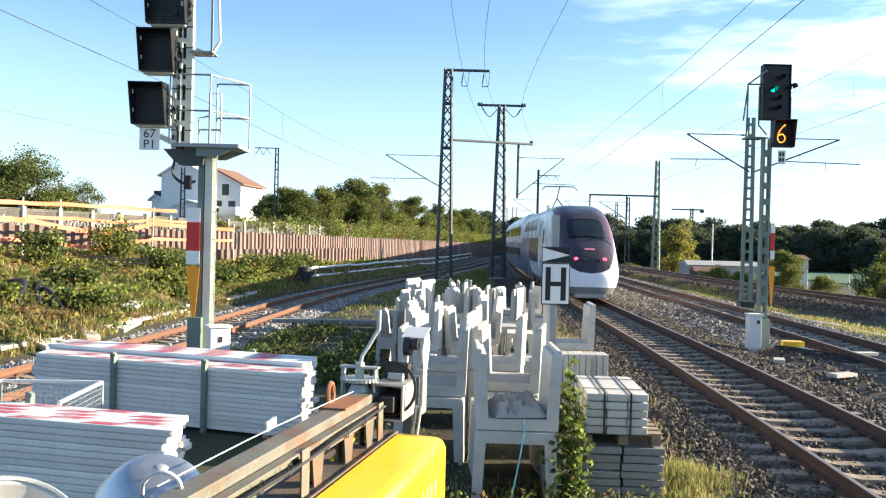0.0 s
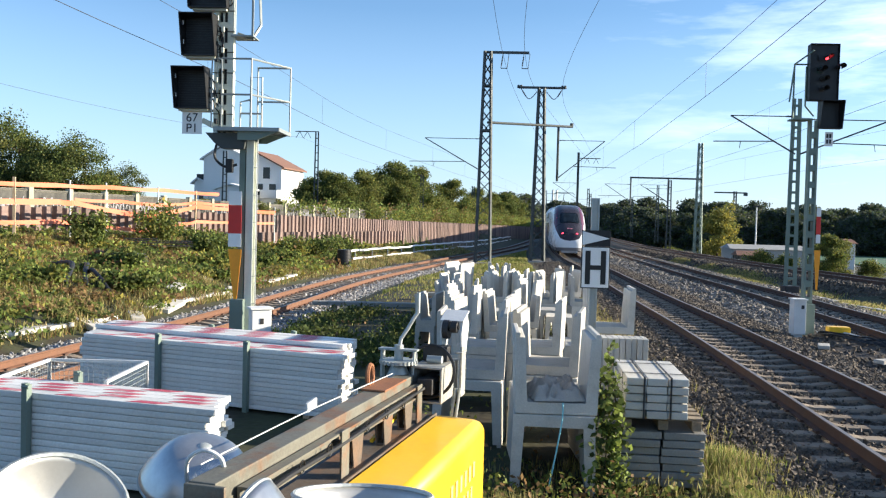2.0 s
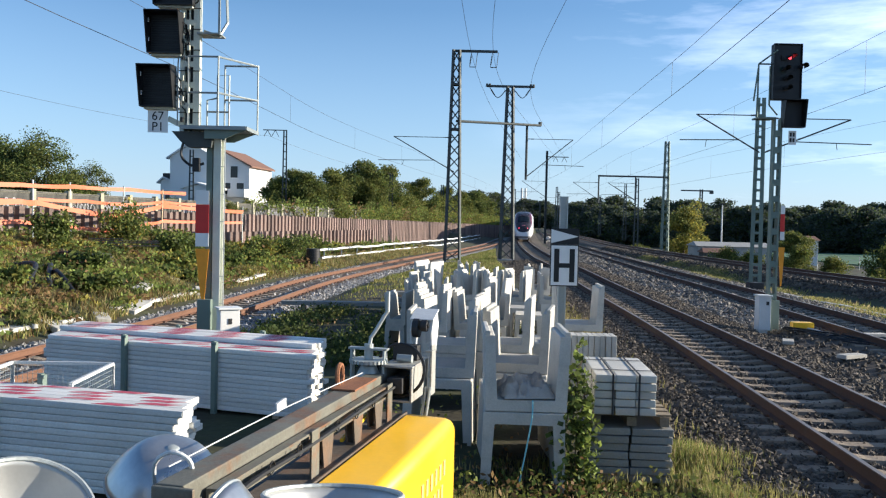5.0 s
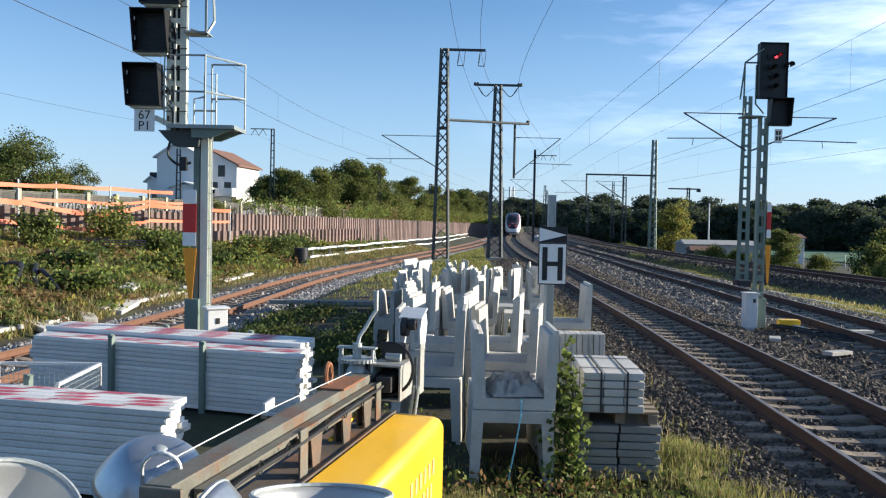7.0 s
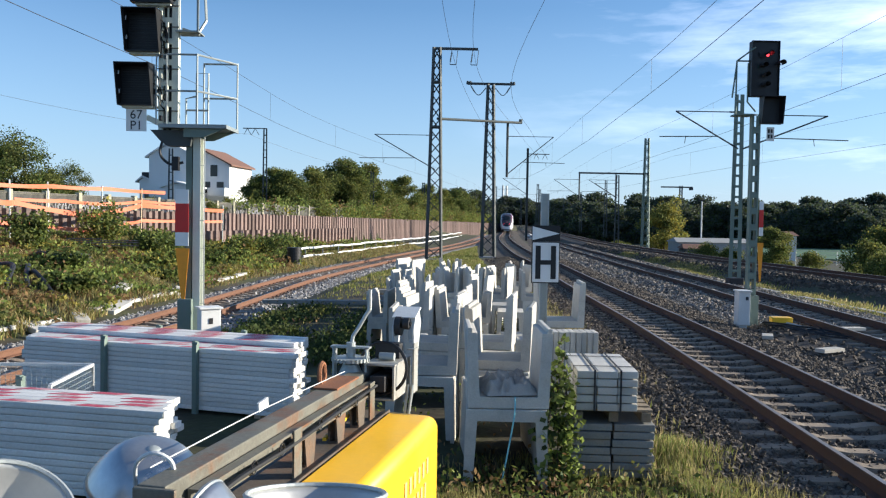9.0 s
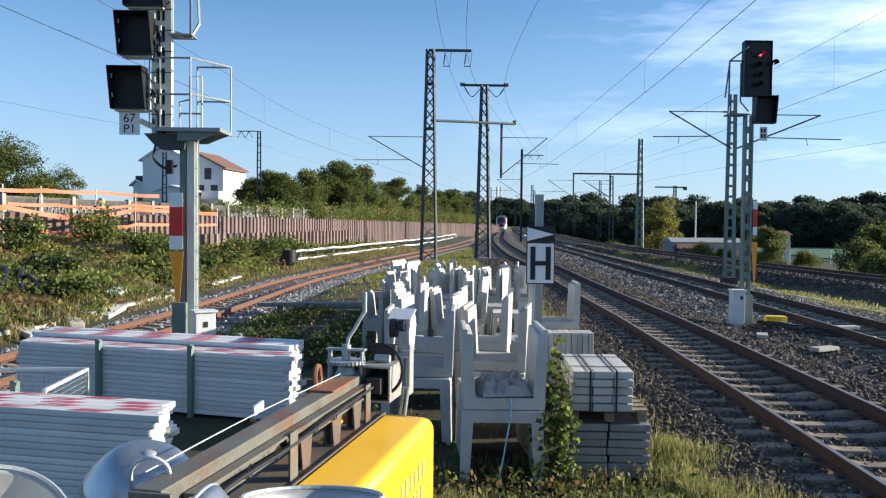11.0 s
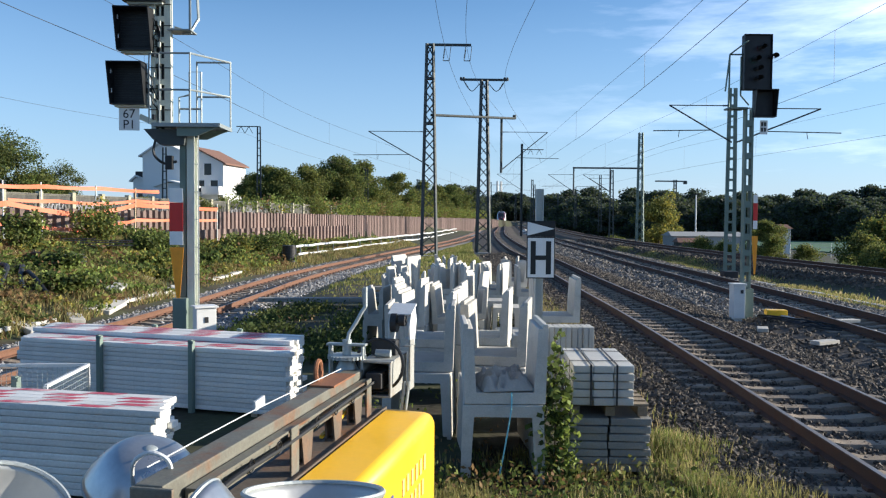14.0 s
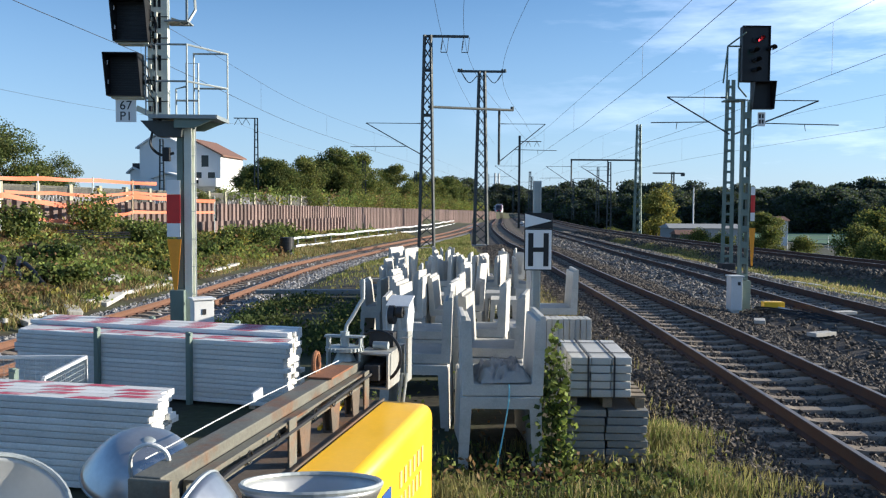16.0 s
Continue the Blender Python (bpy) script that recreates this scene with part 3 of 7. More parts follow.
def make_far_masts():
    r = empty_thing("gantry_mast", (25.1, 100.3, -1.0), "green-grey lattice overhead-line mast with a long cross tube", "catenary mast", "overhead-line masts")
    bm = bmesh.new()
    lattice(bm, (0, 0, 0), 13.4, 0.75, 0.4, 0.08, 0.9)
    part("mast", bm, M["green_steel"], r)
    bm = bmesh.new()
    rod(bm, (0.2, 0, 9.2), (-8.0, 0, 9.2), 0.1, seg=8)
    rod(bm, (-7.9, 0, 9.3), (-7.9, 0, 6.0), 0.09, seg=8)
    rod(bm, (-3.6, 0, 9.3), (-3.6, 0, 6.0), 0.07, seg=8)
    part("cross_tube", bm, M["lattice"], r)
    cantilever(r, (-3.6, 0, 0), -3.2, 8.4, 6.4)
    cantilever(r, (-7.9, 0, 0), -3.0, 8.4, 6.4)
    r = empty_thing("beam_mast", (13.0, 118.0, -0.3), "dark steel beam mast with short bracket arm", "catenary mast", "overhead-line masts")
    bm = bmesh.new()
    for s in (-0.13, 0.13):
        box(bm, (s, 0, 6.4), (0.03, 0.3, 12.8))
    box(bm, (0, 0, 6.4), (0.26, 0.03, 12.8))
    part("mast", bm, M["lattice"], r)
    bm = bmesh.new()
    rod(bm, (0, 0, 12.0), (3.0, 0, 12.0), 0.06)
    for x in (1.2, 2.4):
        rod(bm, (x, 0, 12.0), (x - .35, 0, 11.3), 0.03)
        rod(bm, (x, 0, 12.0), (x + .35, 0, 11.3), 0.03)
    part("top_arm", bm, M["lattice"], r)
    cantilever(r, (0, 0, 0), -3.4, 8.6, 6.4)
    # farther masts, alike, along both sides of the line
    for i, (x, y, h, reach) in enumerate([(33.5, 165, 11.0, -4), (21.5, 175, 10.5, -3.5), (27.0, 215, 11, -3.5), (40, 230, 11, -4), (14, 190, 10.5, 3.2), (31, 300, 11, -3.5),
                                          (19, 262, 10.5, 3.2), (46, 300, 11, -4), (26, 120, 9.5, -3.2)]):
        r = empty_thing("catenary_mast", (x, y, -0.4), "distant slim overhead-line mast beside the tracks", "catenary mast", "overhead-line masts")
        bm = bmesh.new()
        ladder_mast(bm, (0, 0, 0), h, 0.6, 0.3, 0.09)
        part("mast", bm, M["lattice"], r)
        cantilever(r, (0, 0, 0), reach, 8.3, 6.3)
    # masts on the high ground behind the wall
    for x, y, h, arm in [(-20.5, 104.0, 11.1, -2.7), (-8.6, 120.0, 7.0, 0.0), (-1.7, 150, 6.9, 0), (-27.6, 90, 7.4, 0)]:
        r = empty_thing("catenary_mast", (x, y, 2.0), "slim grey overhead-line mast behind the retaining wall", "catenary mast", "overhead-line masts")
        bm = bmesh.new()
        ladder_mast(bm, (0, 0, 0), h, 0.5, 0.32, 0.09)
        part("mast", bm, M["lattice"], r)
        if arm:
            bm = bmesh.new()
            rod(bm, (0.2, 0, h), (arm, 0, h), 0.06)
            for k in (0.45, 0.8):
                rod(bm, (arm * k, 0, h), (arm * k - .45, 0, h - .8), 0.035)
                rod(bm, (arm * k, 0, h), (arm * k + .45, 0, h - .8), 0.035)
            part("top_arm", bm, M["lattice"], r)


make_far_masts()


def wire(name, pts, r, label):
    bm = bmesh.new()
    hose(bm, pts, r, 5)
    return tagged(part(name, bm, M["dark"], None), label, "cable")


def make_wires():
    def over(table, base, z, y0, y1, sag=0.0, span=60.0, off=0.0, zoff=0.0):
        out, y = [], y0
        while y <= y1:
            f = ((y - 2.0) % span) / span
            out.append((along(table, y) + off, y, z + zoff - sag * 4 * f * (1 - f)))
            y += 3.0
        return out
    def rise(pts, near):
        """The wire climbs towards the platform end."""
        return [(x, y, z + near * max(0.0, 1 - y / 32.0)) for x, y, z in pts]
    for table, low, high, off, near, r in ((MAIN, 5.47, 6.8, -0.08, 0.8, 0.0065), (SECOND, 5.85, 7.45, 0.0, 0.1, 0.0065), (THIRD, 5.75, 7.3, 0.0, 0.0, 0.0065), (SIDE, 6.2, 7.5, 0.0, 0.1, 0.0075)):
        wire("contact_wire", rise(over(table, 0, low, -10, 330, off=off), near), r, "thin dark overhead contact wire")
        wire("carrier_wire", over(table, 0, high, -10, 330, 0.25, off=off), r * 0.8, "thin dark carrier wire above the track")
        for k in range(14):
            y = 10 + 12 * k
            f = ((y - 2.0) % 60) / 60
            x = along(table, y) + off
            bm = bmesh.new()
            rod(bm, (x, y, low + near * max(0.0, 1 - y / 32.0)), (x, y, high - f * (1 - f)), 0.004, seg=5)
            tagged(part("dropper", bm, M["dark"], None), "thin dropper wire between contact and carrier wires", "cable")
    # feeders over the two lattice masts
    for a, m, b in (((-3.2, -8, 20.5), (1.3, 57.5, 13.0), (9.5, 118, 11.3)), ((1.0, -8, 19.6), (2.7, 57.5, 13.0), (14.5, 118, 11.3)),
                    ((5.7, -8, 17.8), (5.6, 62.8, 12.5), (15.4, 118, 11.7))):
        wire("feeder_cable", smooth_line([a, Vector(a).lerp(Vector(m), .5) - Vector((0, 0, .9)), m, Vector(m).lerp(Vector(b), .5) - Vector((0, 0, .6)), b], 40), 0.012, "dark feeder cable strung between mast tops")
    for a, b, s in (((-34, 40, 11.0), (-22.5, 104, 12.4), 1.0), ((-22.5, 104, 12.4), (-8.6, 120, 9.0), .5)):
        a, b = Vector(a), Vector(b)
        wire("feeder_cable", [a.lerp(b, k / 24) - Vector((0, 0, s * 4 * (k / 24) * (1 - k / 24))) for k in range(25)], 0.012, "dark cable strung along the wall")


make_wires()


# ---- signals ----
def writing(text, size, parent, m, mat, name="writing", label=""):
    cu = bpy.data.curves.new(name, "FONT")
    cu.body, cu.size, cu.align_x, cu.align_y, cu.extrude = text, size, "CENTER", "CENTER", 0.002
    tmp = bpy.data.objects.new(name, cu)
    scene.collection.objects.link(tmp)
    bpy.context.view_layer.update()
    me = bpy.data.meshes.new_from_object(tmp.evaluated_get(bpy.context.evaluated_depsgraph_get()))
    bpy.data.objects.remove(tmp)
    me.materials.clear()
    me.materials.append(mat)
    ob = new(name, me)
    ob.parent = parent
    ob.matrix_basis = m
    return tagged(ob, label=label)


FACING = Matrix.Rotation(math.pi / 2, 4, "X")      # text upright, facing the platform


def mast_plate(root, x, y, z, w=0.24, order=("white", "red", "white"), heights=(0.27, 0.55, 0.27)):
    for c, h in zip(order, heights):
        bm = bmesh.new()
        box(bm, (x, y, z + h / 2), (w, 0.012, h), bevel=0.004)
        part("mast_plate", bm, M[c], root, c + " panel of the mast sign")
        z += h + 0.003


def wedge_plate(root, x, y, z0, z1, w, mat):
    bm = bmesh.new()
    q = [(-w / 2, z1), (w / 2, z1), (w * 0.2, z0), (-w * 0.06, z0)]
    lo = [bm.verts.new((x + a, y, b)) for a, b in q]
    hi = [bm.verts.new((x + a, y + 0.012, b)) for a, b in q]
    bm.faces.new(lo); bm.faces.new(hi[::-1])
    for k in range(4):
        bm.faces.new((lo[k], hi[k], hi[(k + 1) % 4], lo[(k + 1) % 4]))
    bmesh.ops.recalc_face_normals(bm, faces=bm.faces)
    part("wedge_plate", bm, mat, root, "orange tapering mast sign")


def hollow_box(bm, at, w, h, d, wall=0.02, taper=0.0, slot=0):
    """A hood open towards -y: back plate and four walls, top jutting by taper."""
    x, y, z = at
    box(bm, (x, y, z), (w, wall, h), slot=slot)
    box(bm, (x, y - d / 2 - taper / 2, z + h / 2), (w + wall, d + taper, wall), slot=slot)
    box(bm, (x, y - d / 2, z - h / 2), (w + wall, d, wall), slot=slot)
    for s in (-1, 1):
        lo = [(x + s * w / 2, y, z - h / 2), (x + s * w / 2, y - d, z - h / 2), (x + s * w / 2, y - d - taper, z + h / 2), (x + s * w / 2, y, z + h / 2)]
        a = [bm.verts.new((p[0] - wall / 2, p[1], p[2])) for p in lo]
        b = [bm.verts.new((p[0] + wall / 2, p[1], p[2])) for p in lo]
        bm.faces.new(a); bm.faces.new(b[::-1])
        for k in range(4):
            f = bm.faces.new((a[k], b[k], b[(k + 1) % 4], a[(k + 1) % 4]))
            f.material_index = slot
    bmesh.ops.recalc_face_normals(bm, faces=bm.faces)


M["lamp_red"] = material("lamp_red", (1.0, 0.05, 0.06), 0.3, vary=0.0, bump=0, glow=3.0)
M["lamp_green"] = material("lamp_green", (0.0, 1.0, 0.62), 0.3, vary=0.0, bump=0, glow=3.0)
M["lamp_amber"] = material("lamp_amber", (1.0, 0.27, 0.02), 0.3, vary=0.0, bump=0, glow=3.0)
LAMP_BLANKS = []


def lens(root, x, y, z, mat, r=0.075, hood=True):
    bm = bmesh.new()
    bmesh.ops.create_uvsphere(bm, u_segments=16, v_segments=8, radius=r, matrix=Matrix.Translation((x, y, z)) @ Matrix.Diagonal((1, 0.3, 1, 1)))
    part("lens", bm, mat, root, smooth=True)
    if hood:
        bm = bmesh.new()
        n = 12
        for k in range(n):
            a0, a1 = math.pi * (-0.12 + 1.24 * k / n), math.pi * (-0.12 + 1.24 * (k + 1) / n)
            R = r * 1.45
            d0, d1 = 0.32, 0.32
            q = [(x + R * math.cos(a0), y, z + R * math.sin(a0)), (x + R * math.cos(a1), y, z + R * math.sin(a1)),
                 (x + R * math.cos(a1), y - d1, z + R * math.sin(a1) * 0.9), (x + R * math.cos(a0), y - d0, z + R * math.sin(a0) * 0.9)]
            inner = [(x + (p[0] - x) * 0.93, p[1], z + (p[2] - z) * 0.93) for p in q]
            va, vb = [bm.verts.new(p) for p in q], [bm.verts.new(p) for p in inner]
            bm.faces.new(va); bm.faces.new(vb[::-1])
            bm.faces.new((va[3], va[2], vb[2], vb[3]))
        part("lens_hood", bm, M["black"], root)


def shutter(root, x, y, z, w, h):
    """An added blade that moves before a lamp to make it go dark."""
    bm = bmesh.new()
    box(bm, (0, 0, 0), (w, 0.008, h), bevel=0.002)
    ob = part("shutter", bm, M["black"], root, "added dark blade that hides a lamp when it is off")
    ob.matrix_basis = pose(x, y, z)
    LAMP_BLANKS.append((ob, x, y, z, w, h))
    return ob


def make_right_signal():
    root = empty_thing("main_signal", (8.33, 22.1, -0.3), "green-grey railway signal post with black light head and speed display", "railway signal", "signals")
    bm = bmesh.new()
    for s in (-0.085, 0.085):
        box(bm, (s, 0, 2.75), (0.05, 0.2, 5.5), bevel=0.004)
    z = 0.5
    while z < 5.4:
        box(bm, (0, -0.085, z), (0.18, 0.015, 0.16))
        box(bm, (0, 0.085, z), (0.18, 0.015, 0.16))
        z += 0.42
    box(bm, (0, 0, 0.4), (0.34, 0.3, 0.85), bevel=0.01)
    part("post", bm, M["green_steel"], root)
    bm = bmesh.new()
    box(bm, (0.155, -0.06, 6.68), (0.72, 0.20, 1.42), bevel=0.03)
    for s in (-1, 1):
        box(bm, (0.155 + s * 0.355, -0.18, 6.68), (0.015, 0.06, 1.40))
    box(bm, (0.155, -0.18, 7.385), (0.72, 0.08, 0.015))
    part("head", bm, M["black"], root, "black signal head")
    lens(root, 0.21, -0.17, 7.04, M["lamp_red"], 0.045)
    lens(root, 0.06, -0.17, 6.74, M["lamp_green"], 0.05)
    lens(root, 0.50, -0.17, 6.80, M["dark"], 0.055)
    for zz in (6.5, 6.25):
        lens(root, 0.12, -0.17, zz, M["dark"], 0.05)
    bm = bmesh.new()
    hollow_box(bm, (0.35, -0.05, 5.62), 0.54, 0.68, 0.22, taper=0.12)
    part("display_box", bm, M["black"], root, "black speed indicator box")
    # lit numeral of dots
    stroke = smooth_line([(0.09, 0.24), (0.02, 0.17), (-0.05, 0.07), (-0.09, -0.05), (-0.08, -0.16), (0.0, -0.22), (0.08, -0.17), (0.09, -0.07), (0.03, 0.0), (-0.05, -0.03)], 40)
    bm = bmesh.new()
    for p in stroke[::2]:
        rod(bm, (0.35 + p[0], -0.066, 5.62 + p[1]), (0.35 + p[0], -0.075, 5.62 + p[1]), 0.015, seg=8)
    part("numeral_6", bm, M["lamp_amber"], root, "glowing amber numeral 6")
    # added blades, no part of the signal: they stand in for lamps switching off
    shutter(root, 0.21, -0.195, 7.04, 0.14, 0.14)
    shutter(root, 0.06, -0.195, 6.74, 0.14, 0.14)
    shutter(root, 0.35, -0.09, 5.62, 0.46, 0.60)
    mast_plate(root, 0.19, -0.11, 2.38, 0.11, heights=(0.22, 0.45, 0.22))
    wedge_plate(root, 0.19, -0.11, 1.2, 2.2, 0.16, M["orange"])
    bm = bmesh.new()
    box(bm, (0.38, -0.06, 5.02), (0.20, 0.015, 0.36), bevel=0.004)
    part("number_plate", bm, M["white"], root, "small white identification plate")
    bm = bmesh.new()
    for zz in (5.10, 4.96):
        for k in (-0.045, 0.03):
            box(bm, (0.38 + k, -0.071, zz), (0.05, 0.006, 0.10))
    part("marking", bm, M["dark"], root)
    bm = bmesh.new()
    for a, b in (((-0.15, 0, 5.50), (-0.52, 0, 5.50)), ((-0.52, 0, 5.50), (-0.52, 0, 6.90)), ((-0.52, 0, 6.90), (-0.15, -.3, 7.20)), ((-0.52, 0, 6.90), (-0.15, 0, 6.90)),
                 ((-0.52, 0, 6.85), (-0.62, 0, 5.95)), ((-.22, 0, 6.85), (-.22, 0, 5.85)), ((-.22, 0, 5.85), (0, 0, 5.60))):
        rod(bm, a, b, 0.022, seg=6)
    box(bm, (-0.35, 0, 5.50), (0.45, 0.45, 0.04))
    part("cage", bm, M["green_steel"], root)
    # cabinet at the foot
    cab = empty_thing("relay_box", (8.0, 21.75, -0.3), "pale grey metal relay box beside the signal post", "equipment cabinet")
    bm = bmesh.new()
    box(bm, (0, 0, 0.52), (0.30, 0.34, 0.86), bevel=0.012)
    box(bm, (0, 0, 0.965), (0.36, 0.40, 0.04), bevel=0.01)
    box(bm, (0, 0, 0.05), (0.2, 0.2, 0.2))
    part("body", bm, M["off_white"], cab)
    bm = bmesh.new()
    box(bm, (0.06, -0.175, 0.78), (0.07, 0.012, 0.09))
    part("latch", bm, M["dark"], cab)


make_right_signal()


def make_left_signal():
    """Post with a bracketed working platform and three hooded heads seen from the side track."""
    root = empty_thing("bracket_signal", (-5.25, 18.6, -0.55), "tall pale green signal post with railed platform and black heads", "railway signal", "signals")
    bm = bmesh.new()
    box(bm, (0.11, 0, 2.3), (0.16, 0.05, 4.6), bevel=0.004)
    box(bm, (0.11, 0.24, 2.3), (0.16, 0.03, 4.6), bevel=0.004)
    box(bm, (0.10, 0.12, 2.3), (0.03, 0.22, 4.6))
    part("post", bm, M["pale_steel"], root)
    bm = bmesh.new()
    box(bm, (-0.07, 0.1, 2.3), (0.13, 0.16, 4.6), bevel=0.004)
    part("post_channel", bm, M["green_steel"], root, "dark green-grey steel channel of the post")
    bm = bmesh.new()
    box(bm, (-0.09, -0.03, 0.55), (0.30, 0.34, 1.1), bevel=0.012)
    part("foot", bm, M["green_steel"], root, "dark green-grey steel foot")
    mast_plate(root, -0.16, -0.16, 2.25, 0.29, heights=(0.29, 0.62, 0.30))
    wedge_plate(root, -0.15, -0.16, 1.1, 2.2, 0.30, M["orange"])
    bm = bmesh.new()
    rod(bm, (0.275, 0.0, 0.9), (0.275, 0.0, 4.7), 0.014, seg=6)
    z = 1.0
    while z < 4.6:
        rod(bm, (0.18, 0.0, z), (0.285, 0.0, z), 0.010, seg=5)
        z += 0.6
    part("ladder", bm, M["galvanised"], root)
    # offset bracket under the platform
    bm = bmesh.new()
    q = [(-0.86, 4.74), (0.05, 4.74), (0.0, 4.40), (-0.50, 4.40), (-0.66, 4.52)]
    for y0, y1 in ((-0.14, 0.16),):
        lo, hi = [bm.verts.new((a, y0, b)) for a, b in q], [bm.verts.new((a, y1, b)) for a, b in q]
        bm.faces.new(lo); bm.faces.new(hi[::-1])
        for k in range(5):
            bm.faces.new((lo[k], lo[(k + 1) % 5], hi[(k + 1) % 5], hi[k]))
    bmesh.ops.recalc_face_normals(bm, faces=bm.faces)
    part("bracket", bm, M["lattice"], root, "dark steel bracket under the platform")
    for y0 in (-0.30, 0.55):
        bm = bmesh.new()
        q = [(-0.10, 4.775), (0.80, 4.775), (0.60, 4.70), (0.32, 4.58), (-0.10, 4.58)]
        lo, hi = [bm.verts.new((a, y0, b)) for a, b in q], [bm.verts.new((a, y0 + 0.06, b)) for a, b in q]
        bm.faces.new(lo); bm.faces.new(hi[::-1])
        for k in range(5):
            bm.faces.new((lo[k], lo[(k + 1) % 5], hi[(k + 1) % 5], hi[k]))
        bmesh.ops.recalc_face_normals(bm, faces=bm.faces)
        part("console", bm, M["green_steel"], root, "tapered steel console")
    bm = bmesh.new()
    hose(bm, smooth_line([(-0.6, -.14, 4.5), (-.62, -.2, 4.2), (-.4, -.2, 4.0), (-.14, -.16, 4.05)], 14), 0.03)
    box(bm, (-0.30, -.16, 4.02), (0.16, 0.12, 0.3), bevel=0.02)
    part("cable", bm, M["black"], root, "thick black cable and box")
    # upper mast: two channels tied by plates
    for s, w in ((-0.155, 0.10), (0.15, 0.14)):
        bm = bmesh.new()
        box(bm, (-0.52 + s, 0.05, 6.6), (w, 0.16, 3.9), bevel=0.004)
        part("upper_mast", bm, M["mast_cream"], root, "pale cream upper mast channel")
    bm = bmesh.new()
    box(bm, (-0.52, 0.10, 6.6), (0.22, 0.03, 3.86))
    part("back_plate", bm, M["dark"], root, "dark recessed plate between the channels")
    z, k = 4.86, 0
    while z < 8.4:
        bm = bmesh.new()
        box(bm, (-0.53, 0.0, z), (0.22, 0.05, 0.12), bevel=0.004)
        box(bm, (-0.53, 0.01, z + 0.24), (0.035, 0.03, 0.40))
        part("tie_plate", bm, M["mast_cream"], root)
        for q in range(2):
            bm = bmesh.new()
            box(bm, (-0.66 + 0.13 * q, -0.06, z + 0.14 + 0.2 * q), (0.06, 0.08, 0.11), bevel=0.01)
            part("terminal_box", bm, M["mast_cream"] if (k + q) % 3 else M["dark"], root)
        for x in (-0.38, -0.66):
            bm = bmesh.new()
            rod(bm, (x - 0.10, -0.05, z + 0.30), (x + 0.10, -0.05, z + 0.30), 0.011, seg=6)
            part("step_iron", bm, M["dark"], root, "short dark step iron")
        z += 0.45
        k += 1
    bm = bmesh.new()
    hose(bm, smooth_line([(-0.74, -0.12, 4.85), (-0.74, -0.12, 6.2), (-0.68, -0.12, 6.34), (-0.56, -0.12, 6.34), (-0.52, -0.12, 6.2), (-0.52, -0.12, 4.85)], 24), 0.018, 6)
    part("guard_rail", bm, M["rail_grey"], root)
    # working platform and rails
    bm = bmesh.new()
    box(bm, (0.1, 0.2, 4.80), (1.42, 1.15, 0.04))
    box(bm, (0.1, -0.37, 4.81), (1.42, 0.03, 0.08))
    box(bm, (0.815, 0.2, 4.81), (0.03, 1.15, 0.08))
    part("platform", bm, M["rail_grey"], root)
    def rail(*pts):
        bm = bmesh.new()
        hose(bm, pts, 0.022, 6)
        part("guard_rail", bm, M["rail_grey"], root)
    for z in (5.55, 6.32):
        rail((-0.45, -0.35, z), (0.20, -0.35, z), (0.80, 0.75, z), (0.05, 0.75, z))
    for x, y in ((0.20, -0.35), (0.80, 0.75), (0.05, 0.75)):
        rail((x, y, 4.80), (x, y, 6.34))
    rail((-0.02, .4, 4.8), (-0.02, .4, 6.05), (0.24, .4, 6.05), (0.24, .4, 4.8))
    rail((-0.16, .1, 4.8), (-0.16, .1, 5.45), (0.05, .1, 5.5))
    rail((-0.16, .1, 5.2), (0.3, .1, 5.2))
    bm = bmesh.new()
    for a, b in (((-.2, 0, 6.92), (.28, .1, 6.84)), ((.28, .1, 6.84), (.28, .1, 8.7)), ((.28, .1, 6.84), (.40, .35, 7.2)), ((-.1, .3, 7.0), (.32, .1, 6.84)), ((.40, .35, 7.2), (.34, .3, 8.6)), ((-.12, 0, 6.9), (-.12, 0, 8.4))):
        beam(bm, a, b, 0.045, 0.045)
    box(bm, (0.1, 0.15, 6.87), (0.5, 0.5, 0.03))
    bmesh.ops.translate(bm, verts=bm.verts, vec=(-0.20, 0, 0))
    part("upper_cage", bm, M["rail_grey"], root)
    # hooded heads
    for z, x, h, w in ((5.69, -1.17, 0.86, 0.72), (6.84, -1.02, 0.86, 0.72), (7.95, -0.84, 1.0, 0.84)):
        bm = bmesh.new()
        box(bm, (0, -0.015, 0), (w * 0.96, 0.02, h * 0.96))
        bmesh.ops.transform(bm, matrix=Matrix.Translation((x, 0, z)), verts=bm.verts)
        head = part("head", bm, M["black"], root, "black hooded signal head")
        bm = bmesh.new()
        hollow_box(bm, (x, -0.03, z), w, h, 0.22, taper=0.22)
        part("hood", bm, M["black"], head, "black hood")
        bm = bmesh.new()
        box(bm, (x + 0.03, 0.14, z - .02), (w * 0.88, 0.26, h * 0.9), bevel=0.02)
        part("housing", bm, M["galvanised"], head, "grey housing behind the hood")
        for k in range(15):
            bm = bmesh.new()
            box(bm, (x, -0.045, z - h / 2 + 0.05 + k * (h - .08) / 15), (w * 0.94, 0.02, 0.006))
            part("louvre", bm, M["black"], head)
        for q in range(3):
            bm = bmesh.new()
            hose(bm, smooth_line([(x + w / 2 + .012, -.16, z + .24 - .2 * q), (x + w / 2 + .05, -.12, z + .22 - .2 * q), (x + w / 2 + .05, -.04, z + .14 - .2 * q), (x + w / 2 + .012, -.02, z + .12 - .2 * q)], 8), 0.012)
            part("clip", bm, M["black"], head)
